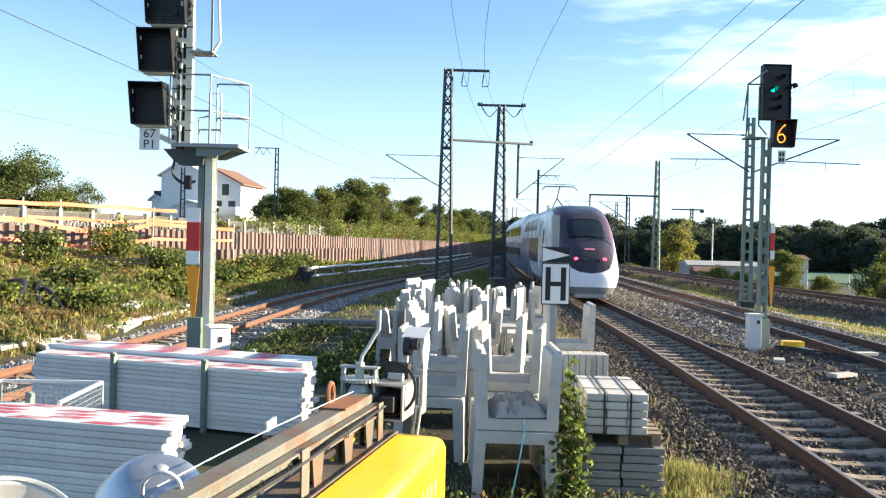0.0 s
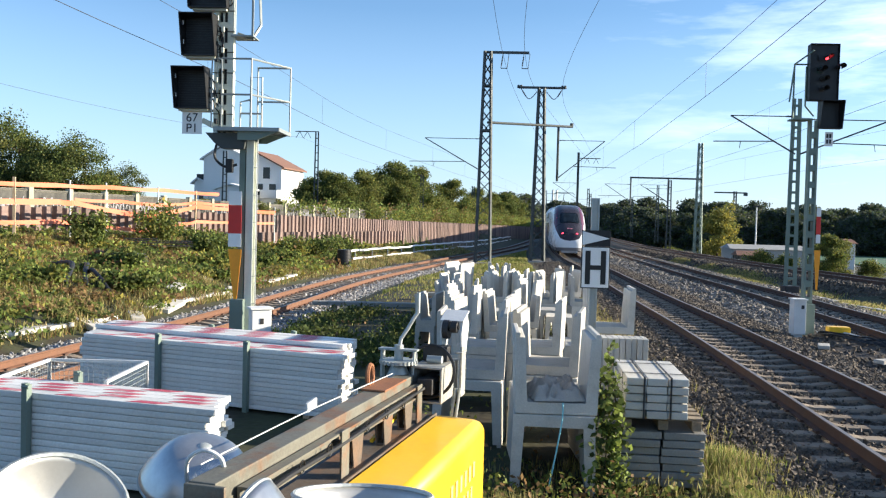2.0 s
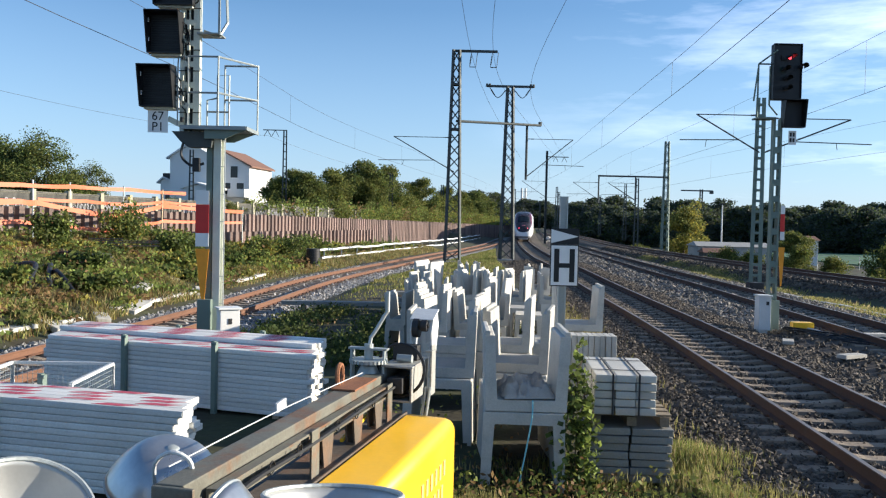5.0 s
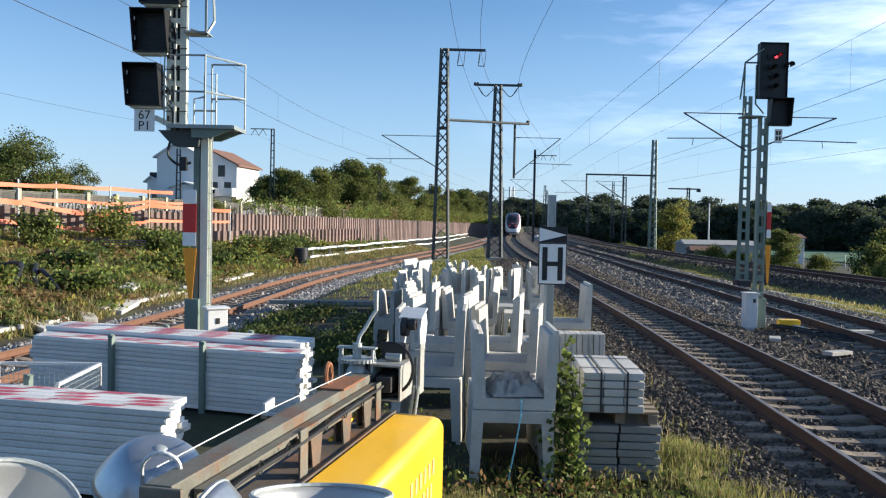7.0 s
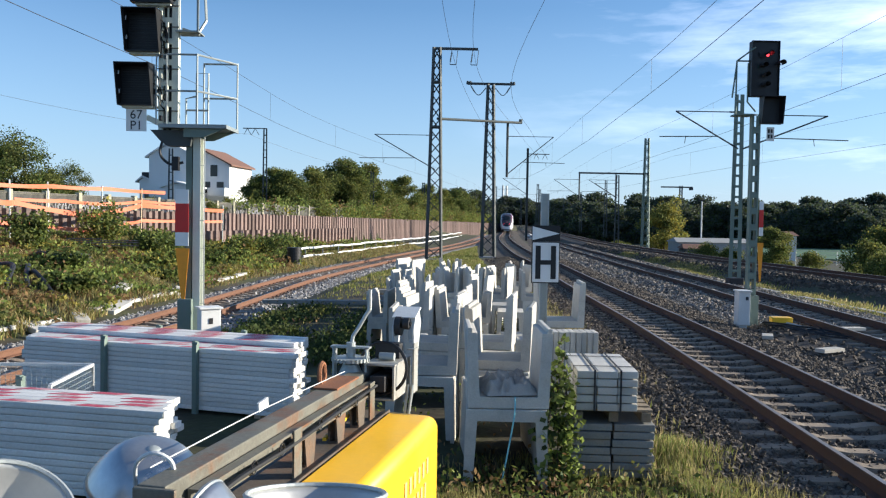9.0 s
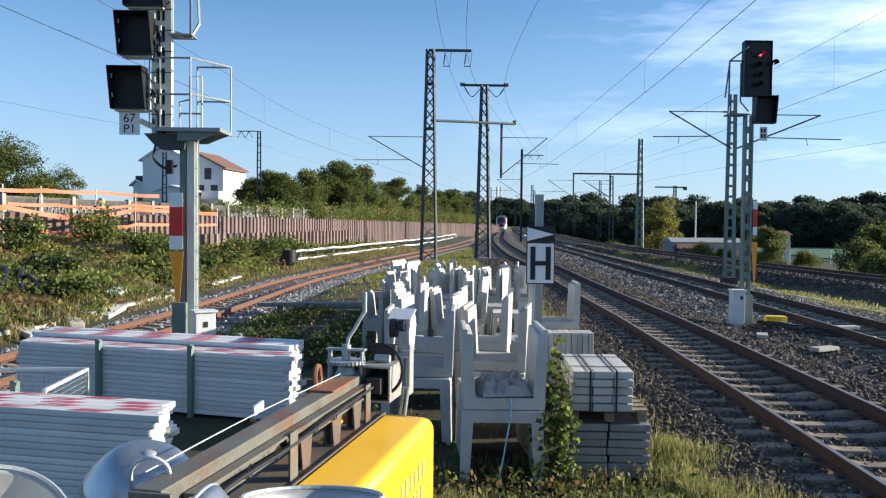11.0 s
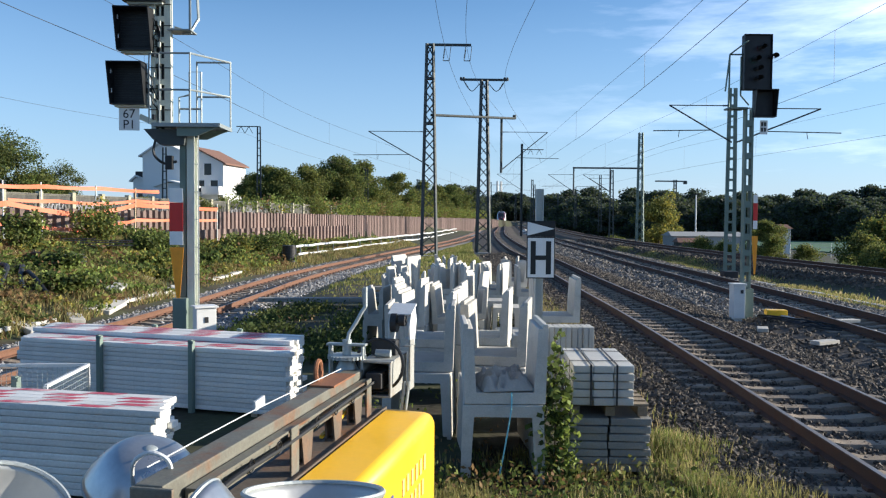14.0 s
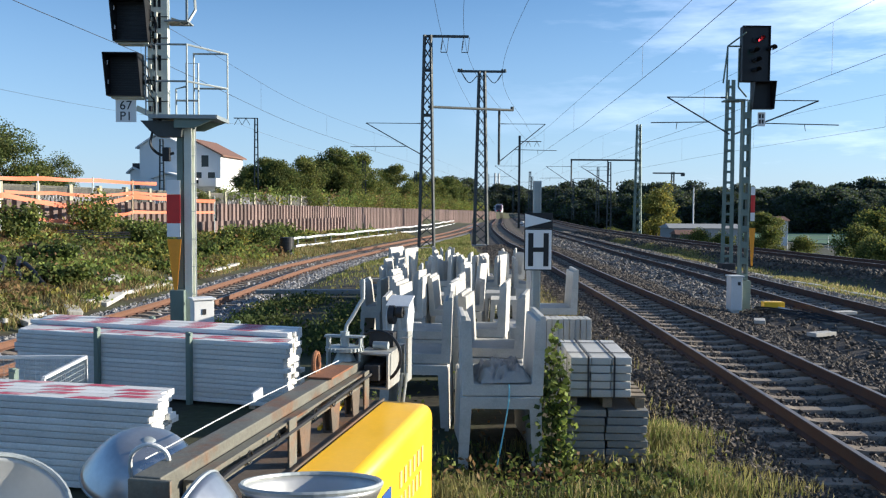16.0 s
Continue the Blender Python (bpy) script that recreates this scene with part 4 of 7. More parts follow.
        for q in (-0.2, 0.2):
            bm = bmesh.new()
            box(bm, (x - w / 2 + 0.035, -0.235 - 0.1 * (q + 0.2), z + q + 0.05), (0.02, 0.02, 0.09), bevel=0.004)
            part("latch", bm, M["off_white"], head, "pale latch on the hood edge")
        bm = bmesh.new()
        box(bm, (x + 0.02, 0.0, z - h / 2 - 0.03), (w * 0.9, 0.28, 0.05), bevel=0.006)
        part("underside", bm, M["mast_cream"], head, "pale plate under the hood")
        bm = bmesh.new()
        beam(bm, (x + 0.25, 0.1, z - .1), (-0.6, 0.06, z - .1), 0.05, 0.08)
        part("arm", bm, M["galvanised"], root)
        bm = bmesh.new()
        beam(bm, (x + 0.2, 0.1, z - .45), (-0.6, 0.06, z - .45), 0.04, 0.05)
        part("arm", bm, M["galvanised"], root)
        for q in range(3):
            bm = bmesh.new()
            hose(bm, smooth_line([(x + .38, .02, z + .25 - .2 * q), (x + .46, -.08, z + .15 - .2 * q), (x + .50, -.06, z - .08 - .16 * q), (-.6, .0, z - .3 - .1 * q)], 10), 0.014)
            part("cable", bm, M["black"], root)
    bm = bmesh.new()
    box(bm, (-1.19, -0.05, 4.95), (0.44, 0.014, 0.48), bevel=0.004)
    part("name_plate", bm, M["white"], root, "white plate with black characters")
    writing("67", 0.27, root, Matrix.Translation((-1.19, -0.061, 5.06)) @ FACING, M["black"], "writing", "black characters 67")
    writing("P1", 0.27, root, Matrix.Translation((-1.19, -0.061, 4.83)) @ FACING, M["black"], "writing", "black characters P1")
    bm = bmesh.new()
    beam(bm, (-0.98, 0, 5.02), (-0.5, 0, 4.80), 0.05, 0.12)
    part("plate_arm", bm, M["mast_cream"], root)
    cab = empty_thing("relay_box", (-4.75, 18.2, -0.55), "white metal relay box on short legs", "equipment cabinet", turn=28)
    bm = bmesh.new()
    box(bm, (0, 0, 0.62), (0.42, 0.36, 0.62), bevel=0.012)
    box(bm, (0, 0, 0.95), (0.50, 0.44, 0.04), bevel=0.01)
    for s in (-0.15, 0.15):
        box(bm, (s, 0, 0.16), (0.05, 0.3, 0.34))
    part("body", bm, M["white"], cab)
    bm = bmesh.new()
    box(bm, (0.0, -0.186, 0.68), (0.08, 0.012, 0.12))
    part("latch", bm, M["dark"], cab)


make_left_signal()


def make_h_board():
    root = empty_thing("stop_board", (1.86, 14.1, -0.5), "grey post with white H stop board under a black arrow board", "sign post")
    bm = bmesh.new()
    for s in (-0.055, 0.055):
        box(bm, (s, 0.03, 1.66), (0.018, 0.10, 3.32))
    box(bm, (0, 0.03, 1.66), (0.1, 0.014, 3.32))
    part("post", bm, M["galvanised"], root)
    bm = bmesh.new()
    box(bm, (0.02, -0.03, 2.180), (0.47, 0.02, 0.69), bevel=0.004)
    part("board_back", bm, M["black"], root, "black-edged board")
    bm = bmesh.new()
    box(bm, (0.02, -0.043, 2.180), (0.435, 0.008, 0.655), bevel=0.002)
    part("board_face", bm, M["white"], root, "white board face")
    bm = bmesh.new()
    for s in (-1, 1):
        box(bm, (0.02 + s * 0.127, -0.049, 2.180), (0.085, 0.006, 0.55))
    box(bm, (0.02, -0.049, 2.180), (0.18, 0.006, 0.075))
    part("letter_h", bm, M["black"], root, "black letter H")
    bm = bmesh.new()
    box(bm, (0.02, -0.03, 2.660), (0.47, 0.02, 0.26), bevel=0.004)
    part("arrow_board", bm, M["black"], root)
    bm = bmesh.new()
    vs = [bm.verts.new((a, -0.043, b)) for a, b in ((-0.205, 2.545), (0.245, 2.660), (-0.205, 2.775))]
    ws = [bm.verts.new((v.co.x, -0.038, v.co.z)) for v in vs]
    bm.faces.new(vs)
    for k in range(3):
        bm.faces.new((vs[k], ws[k], ws[(k + 1) % 3], vs[(k + 1) % 3]))
    bmesh.ops.recalc_face_normals(bm, faces=bm.faces)
    part("arrow", bm, M["white"], root, "white arrow pointing right")


make_h_board()

# ---- stored concrete cable troughs ----
def trough_mesh(w=0.41, h=0.77, t=0.08, ln=0.42):
    """U-shaped trough, open upwards, length along y, resting on z = 0."""
    bm = bmesh.new()
    prof = [(-w, 0), (-w - 0.02, h), (-w + t, h), (-w + t + 0.035, 0.12), (w - t - 0.035, 0.12), (w - t, h), (w + 0.02, h), (w, 0)]
    a = [bm.verts.new((x, -ln, z)) for x, z in prof]
    b = [bm.verts.new((x, ln, z)) for x, z in prof]
    n = len(prof)
    for k in range(n):
        bm.faces.new((a[k], a[(k + 1) % n], b[(k + 1) % n], b[k]))
    for v in (a, b):
        for q in ((0, 1, 2, 3), (0, 3, 4, 7), (7, 4, 5, 6)):
            bm.faces.new([v[i] for i in q])
    # rebate along the inner top edges
    for s in (-1, 1):
        box(bm, (s * (w - 0.005), 0, h + 0.02), (0.05, 2 * ln - 0.02, 0.05))
    bmesh.ops.recalc_face_normals(bm, faces=bm.faces)
    bmesh.ops.bevel(bm, geom=[e for e in bm.edges if e.calc_length() > ln * 1.9], offset=0.008, segments=1, affect="EDGES")
    me = bpy.data.meshes.new("cable_trough")
    bm.to_mesh(me)
    bm.free()
    me.materials.append(M["concrete"])
    return me


def make_troughs():
    me = trough_mesh()
    rnd = random.Random(11)
    spots = [(0.80, 8.95, 2, -3), (-0.08, 10.7, 2, -8), (0.92, 11.1, 2, -5), (0.02, 12.7, 2, -10), (0.85, 12.9, 2, -3), (0.82, 9.98, 3, -3), (2.34, 15.6, 1, -4)]
    sizes = ((trough_mesh(0.20, 0.60, 0.055, 0.36), 0.64), (trough_mesh(0.28, 0.70, 0.065, 0.42), 0.74), (trough_mesh(0.20, 0.72, 0.06, 0.30), 0.76))
    y = 14.3
    while y < 27.5:
        for k in range(6):
            x = -0.95 + 0.64 * k + 0.02 * (y - 14) + rnd.uniform(-0.12, 0.12)
            if (x > 1.75 and 15 < y < 17.2) or (x > 2.2 and y < 20) or (x < -0.5 and y < 16) or rnd.random() < (0.18 if y < 20 else 0.30):
                continue
            yy, turn = y + rnd.uniform(-0.35, 0.35), rnd.uniform(-26, 10)
            z = ground_z(x, yy)
            small, high = sizes[rnd.choice((0, 1, 1, 2, 2))]
            ob = new("cable_trough", small)
            ob.matrix_world = pose(x, yy, z + high, rnd.uniform(-1, 1), 180, turn)
            tagged(ob, "narrow pale concrete cable trough turned upside down", "concrete trough", "stored troughs")
            if rnd.random() < 0.78:
                ob = new("cable_trough", small)
                ob.matrix_world = pose(x + rnd.uniform(-.04, .04), yy, z + high + 0.002, rnd.uniform(-2, 2), rnd.uniform(-3, 3), turn + rnd.uniform(-12, 12))
                tagged(ob, "narrow pale U-shaped concrete cable trough stacked on another", "concrete trough", "stored troughs")
        y += 1.42
    for x, y, n, turn in spots:
        z = ground_z(x, y) + 0.0
        turn += rnd.uniform(-7, 7)
        if n > 1:
            ob = new("cable_trough", me)
            ob.matrix_world = pose(x, y, z + 0.805, 0, 180, turn)
            tagged(ob, "pale concrete cable trough turned upside down on the grass", "concrete trough", "stored troughs")
            z += 0.812
        if n == 3:
            continue
        ob = new("cable_trough", me)
        if n == 1:
            for dy in (-0.2, 0.2):
                bm = bmesh.new()
                box(bm, (x, y + dy, z + 0.40), (0.16, 0.18, 0.84), bevel=0.012)
                tagged(part("concrete_block", bm, M["concrete"], None), "narrow concrete block standing under a trough", "concrete block", "blocks under the trough")
            z += 0.82
        ob.matrix_world = pose(x + rnd.uniform(-.03, .03), y + rnd.uniform(-.1, .1), z, 0, 0, turn + rnd.uniform(-4, 4))
        tagged(ob, "pale U-shaped concrete cable trough stacked among others", "concrete trough", "stored troughs")


make_troughs()


def make_cloth():
    """Crumpled sacking lying in the first trough."""
    n = 40
    bm = bmesh.new()
    grid = []
    for j in range(n):
        row = []
        for i in range(n):
            u, v = i / (n - 1) - .5, j / (n - 1) - .5
            edge = max(0.0, 1 - (max(abs(u), abs(v)) * 2) ** 4)
            h = (0.12 + 0.12 * noise.noise((u * 4, v * 4, 1)) + 0.10 * (0.6 - 2 * abs(noise.noise((u * 6 + v * 2, v * 5, 4)))) + 0.03 * noise.noise((u * 17, v * 17, 6))) * edge
            row.append(bm.verts.new((u * 0.56 + 0.04 * noise.noise((u * 6, v * 6, 9)), v * 0.62, max(h, 0) + 0.012)))
        grid.append(row)
    for j in range(n - 1):
        for i in range(n - 1):
            bm.faces.new((grid[j][i], grid[j][i + 1], grid[j + 1][i + 1], grid[j + 1][i]))
    M["sacking"] = material("sacking", (0.38, 0.35, 0.31), 0.95, vary=0.2, scale=9, fine=150, bump=0.3)
    ob = part("sacking", bm, M["sacking"], None, smooth=True)
    ob.matrix_world = pose(0.81, 8.85, ground_z(.75, 8.95) + 0.812 + 0.125, 0, 0, 8)
    tagged(ob, "crumpled grey-brown sacking lying in a concrete trough", "sack")
    bm = bmesh.new()
    hose(bm, smooth_line([(0.86, 8.52, 0.58), (0.85, 8.46, 0.40), (0.78, 8.42, 0.0), (0.72, 8.4, -0.30)], 12), 0.008)
    M["cord"] = material("cord", (0.25, 0.55, 0.60), 0.7, vary=0.1, bump=0)
    tagged(part("cord", bm, M["cord"], None), "thin turquoise cord hanging from the trough", "cord")


make_cloth()


def make_pallet_piles():
    gz = ground_z(1.8, 9.4)
    M["slab_grey"] = material("slab_grey", (0.50, 0.49, 0.45), 0.9, vary=0.15, scale=4, fine=70, bump=0.2, each=0.12)
    M["slab_dark"] = material("slab_dark", (0.23, 0.23, 0.215), 0.9, vary=0.2, scale=4, fine=70, bump=0.2, each=0.15)
    root = empty_thing("slab_pile", (1.94, 9.35, gz), "strapped pallet of pale concrete trough lids on dark slabs", "stone pile", turn=-3)
    def slab(w, d, h, mat):
        bm = bmesh.new()
        box(bm, (0, 0, 0), (w, d, h), bevel=0.008)
        o = part("slab", bm, mat, root)
        return o
    rnd = random.Random(2)
    z, first = 0.04, None
    for r in range(7):
        for c in range(2):
            m = pose((c - .5) * 0.445 + rnd.uniform(-.012, .012), rnd.uniform(-.02, .02), z + 0.038, 0, 0, rnd.uniform(-.8, .8))
            if first is None:
                first = slab(0.425, 1.1, 0.072, M["slab_dark"])
                first.matrix_basis = m
            else:
                again("slab", first.data, root, m)
        z += 0.082
    # pallet
    for x in (-0.35, 0.02, 0.36):
        bm = bmesh.new()
        box(bm, (x, 0, z + 0.06), (0.1, 1.0, 0.10), bevel=0.005)
        part("pallet_block", bm, M["old_timber"], root, "weathered timber bearer")
    for k in range(5):
        bm = bmesh.new()
        box(bm, (0, -0.42 + 0.21 * k, z + 0.125), (0.86, 0.13, 0.024), bevel=0.003)
        part("pallet_board", bm, M["old_timber"], root, "weathered timber board")
    z += 0.14
    first = None
    for r in range(5):
        for c in range(3):
            m = pose((c - 1) * 0.212 - 0.07 + rnd.uniform(-.006, .006), rnd.uniform(-.015, .015) - 0.0, z + 0.04)
            if first is None:
                first = slab(0.206, 1.2, 0.074, M["slab_grey"])
                first.matrix_basis = m
            else:
                again("slab", first.data, root, m)
        z += 0.085
    for y in (-0.33, 0.33):
        bm = bmesh.new()
        box(bm, (-0.07, y, z + 0.002), (0.65, 0.02, 0.004))
        for s in (-1, 1):
            box(bm, (-0.07 + s * 0.323, y, z - 0.21), (0.004, 0.02, 0.43))
        part("strap", bm, M["dark"], root, "dark packing strap")
    for x in (-0.20, 0.07):
        bm = bmesh.new()
        box(bm, (x, -0.612, z - 0.21), (0.02, 0.004, 0.43))
        box(bm, (x, 0, z + 0.003), (0.02, 1.22, 0.004))
        part("strap", bm, M["dark"], root, "dark packing strap")
    # small stack of kerb pieces farther back, under the right-hand trough
    for i in range(9):
        bm = bmesh.new()
        box(bm, (2.00 + 0.095 * i, 14.35 + 0.02 * math.sin(i * 2.3), ground_z(2.2, 14.2) + 0.43), (0.086, 0.42, 0.88), bevel=0.008)
        tagged(part("kerb_stone", bm, M["slab_grey"], None), "grey concrete kerb piece standing on end", "concrete block", "kerb stones")


make_pallet_piles()


# ---- stacks of barrier boards ----
def board_mesh(length, striped, start=0.25):
    bm = bmesh.new()
    w, h = 0.125, 0.062
    box(bm, (0, 0, h / 2), (length, w, h), bevel=0.006)
    box(bm, (0, -w / 2 - 0.002, h / 2), (length - 0.02, 0.006, h * 0.5))
    if striped:
        x = -length / 2 + start
        while x < length / 2 - 0.4:
            q = [(x, -w * 0.34), (x + 0.34, -w * 0.34), (x + 0.46, w * 0.34), (x + 0.12, w * 0.34)]
            lo = [bm.verts.new((a, b, h + 0.0005)) for a, b in q]
            hi = [bm.verts.new((a, b, h + 0.003)) for a, b in q]
            for f in (bm.faces.new(hi), *(bm.faces.new((lo[k], lo[(k + 1) % 4], hi[(k + 1) % 4], hi[k])) for k in range(4))):
                f.material_index = 1
            x += 0.82
    me = bpy.data.meshes.new("barrier_board")
    bm.normal_update()
    bm.to_mesh(me)
    bm.free()
    me.materials.append(M["board"])
    me.materials.append(M["faded_red"])
    return me


def make_board_stack(name, corner, turn, length, across, layers, label, posts, loose=False):
    """corner: front right foot of the stack; boards run to the left."""
    root = empty_thing(name, (0, 0, 0), label, "barrier boards", "stacks of barrier boards")
    root.matrix_world = pose(*corner, 0, 0, turn)
    plain = board_mesh(length, False)
    striped = [board_mesh(length, True, a) for a in (0.15, 0.32, 0.62)]
    rnd = random.Random(len(posts) + layers)
    for r in range(layers + 1):
        for c in range(across):
            if r == layers and (c < across // 2 or not loose):
                continue
            out = rnd.uniform(-0.05, 0.03) if r < layers - 1 else rnd.uniform(-0.06, 0.05)
            if rnd.random() < 0.12:
                out += rnd.uniform(0.03, 0.08)
            again("board", striped[rnd.choice((0, 0, 1, 2))] if r >= layers - 1 else plain, root,
                  pose(-length / 2 + out - 0.045 * c, 0.065 + 0.131 * c + rnd.uniform(-.004, .004) * (r < layers), 0.1 + 0.066 * r, 0, 0, rnd.uniform(-.15, .15)))
    for x in (-0.5, -length / 2, -length + 0.5):
        bm = bmesh.new()
        box(bm, (x, across * 0.065, 0.05), (0.1, across * 0.131, 0.098), bevel=0.005)
        part("bearer", bm, M["timber"], root, "timber bearer under the boards")
    top = 0.1 + 0.066 * layers
    for x in posts:
        for y in (-0.045, across * 0.131 + 0.055):
            bm = bmesh.new()
            beam(bm, (x, y, 0.0), (x, y, top + 0.10), 0.05, 0.06)
            box(bm, (x + 0.035, y, top * 0.5 + .05), (0.02, 0.07, top + 0.08))
            rod(bm, (x - .02, y - .02, top + 0.07), (x + .06, y - .02, top + 0.07), 0.02)
            part("stake", bm, M["green_steel"], root, "upright steel stake holding the stack")
    return root


make_board_stack("board_stack", (-1.84, 11.25, -0.42), -18.0, 4.4, 9, 13, "long stack of white barrier boards with faded red stripes", (-1.45, -2.95), True)
make_board_stack("board_stack", (-2.50, 7.84, -0.42), -13.0, 3.6, 5, 13, "shorter stack of white barrier boards with faded red arrows", (-2.05, -3.2))


def make_mesh_cage():
    root = empty_thing("mesh_cage", (-4.02, 9.0, -0.42), "white-framed wire mesh cage between the board stacks", "wire cage", turn=3)
    def panel(a, b, z0, z1):
        a, b = Vector(a), Vector(b)
        bm = bmesh.new()
        up = Vector((0, 0, 1))
        for z in (z0, z1):
            beam(bm, a + up * z, b + up * z, 0.035, 0.035)
        for p in (a, b):
            beam(bm, p + up * 0, p + up * z1, 0.035, 0.035)
        part("frame", bm, M["off_white"], root)
        bm = bmesh.new()
        n = int((b - a).length / 0.06)
        for i in range(1, n):
            p = a.lerp(b, i / n)
            beam(bm, p + up * z0, p + up * z1, 0.004, 0.004)
        k = z0
        while k < z1:
            beam(bm, a + up * k, b + up * k, 0.004, 0.004)
            k += 0.06
        part("wire_mesh", bm, M["galvanised"], root, "fine steel wire mesh")
    panel((0, 0, 0), (0, 1.3, 0), 0.1, 0.95)
    panel((0, 1.3, 0), (-1.2, 1.3, 0), 0.1, 0.95)
    panel((-1.2, 1.3, 0), (-1.2, 0, 0), 0.1, 0.95)


make_mesh_cage()


# ---- folded light tower ----
M["mast_grey"] = material("mast_grey", (0.17, 0.165, 0.135), 0.6, metal=0.3, vary=0.25, scale=6, fine=60, bump=0.1, tint=(0.20, 0.10, 0.05), tint_at=0.58, tint_scale=3.5)
M["chrome"] = material("chrome", (0.54, 0.54, 0.53), 0.32, metal=0.85, vary=0.10, scale=3, fine=40, bump=0.03, tint=(0.50, 0.50, 0.49), tint_at=0.56, tint_scale=4.0)
M["deck"] = material("deck", (0.13, 0.105, 0.08), 0.75, metal=0.2, vary=0.3, scale=5, fine=50, bump=0.15, tint=(0.20, 0.11, 0.06), tint_at=0.57, tint_scale=3.0)
M["head_grey"] = material("head_grey", (0.36, 0.36, 0.33), 0.6, metal=0.2, vary=0.2, scale=6, fine=60, bump=0.08, tint=(0.22, 0.20, 0.17), tint_at=0.6, tint_scale=6.0)
M["reflector"] = material("reflector", (0.50, 0.50, 0.48), 0.5, metal=0.55, vary=0.06, scale=5, bump=0.02)
M["rust_orange"] = material("rust_orange", (0.24, 0.105, 0.05), 0.8, vary=0.3, scale=8, bump=0.2)
M["blue"] = material("blue", (0.03, 0.09, 0.30), 0.5, vary=0.05, bump=0)
M["pale_yellow"] = material("pale_yellow", (0.84, 0.60, 0.20), 0.5, vary=0.05, bump=0)


def dish(root, at, aim, r, depth=0.17, name="flood_lamp"):
    """A round flood lamp: reflector bowl with rim, socket and tube, opening along aim."""
    turn = Vector(aim).to_track_quat("Z", "Y").to_matrix().to_4x4()
    m = Matrix.Translation(at) @ turn
    bm = bmesh.new()
    n, k = 40, 10
    prof = [(0.06, -depth)] + [(r * (0.28 + 0.72 * (i / k) ** 0.6) * 1.0, -depth * (1 - (i / k) ** 1.3)) for i in range(1, k + 1)]
    def ring(rad, z):
        return [bm.verts.new((rad * math.cos(a * 2 * math.pi / n), rad * math.sin(a * 2 * math.pi / n), z)) for a in range(n)]
    inner = [ring(a, b) for a, b in prof]
    outer = [ring(a + 0.012, b - 0.008) for a, b in prof]
    for seq, slot, flip in ((inner, 0, False), (outer, 1, True)):
        for q, w in zip(seq, seq[1:]):
            for i in range(n):
                v = (q[i], q[(i + 1) % n], w[(i + 1) % n], w[i])
                f = bm.faces.new(v[::-1] if flip else v)
                f.material_index = slot
    f = bm.faces.new(inner[0]); f.material_index = 0
    f = bm.faces.new(outer[0]); f.material_index = 1
    for i in range(n):
        f = bm.faces.new((inner[-1][i], inner[-1][(i + 1) % n], outer[-1][(i + 1) % n], outer[-1][i]))
        f.material_index = 1
    bmesh.ops.transform(bm, matrix=m, verts=bm.verts)
    bowl = part("lamp_bowl", bm, [M["reflector"], M["chrome"]], root, "polished metal flood lamp bowl", smooth=True)
    bm = bmesh.new()
    hose(bm, [m @ Vector(((r + .006) * math.cos(a * 2 * math.pi / 40), (r + .006) * math.sin(a * 2 * math.pi / 40), 0)) for a in range(41)], 0.010, 6)
    part("rim", bm, M["galvanised"], bowl)
    bm = bmesh.new()
    rod(bm, m @ Vector((0, 0, -depth * 0.9)), m @ Vector((0, 0, -depth * 0.6)), 0.035, 0.045, seg=14)
    rod(bm, m @ Vector((0, 0, -depth * 0.6)), m @ Vector((0, 0, -depth * 0.35)), 0.045, 0.02, seg=14)
    part("bulb", bm, M["white"], bowl, "frosted lamp bulb", smooth=True)
    bm = bmesh.new()
    rod(bm, m @ Vector((0, 0, -depth - 0.016)), m @ Vector((0, 0, -depth * 0.98)), 0.02, 0.045, seg=20)
    part("socket", bm, M["galvanised"], bowl, smooth=True)
    return m


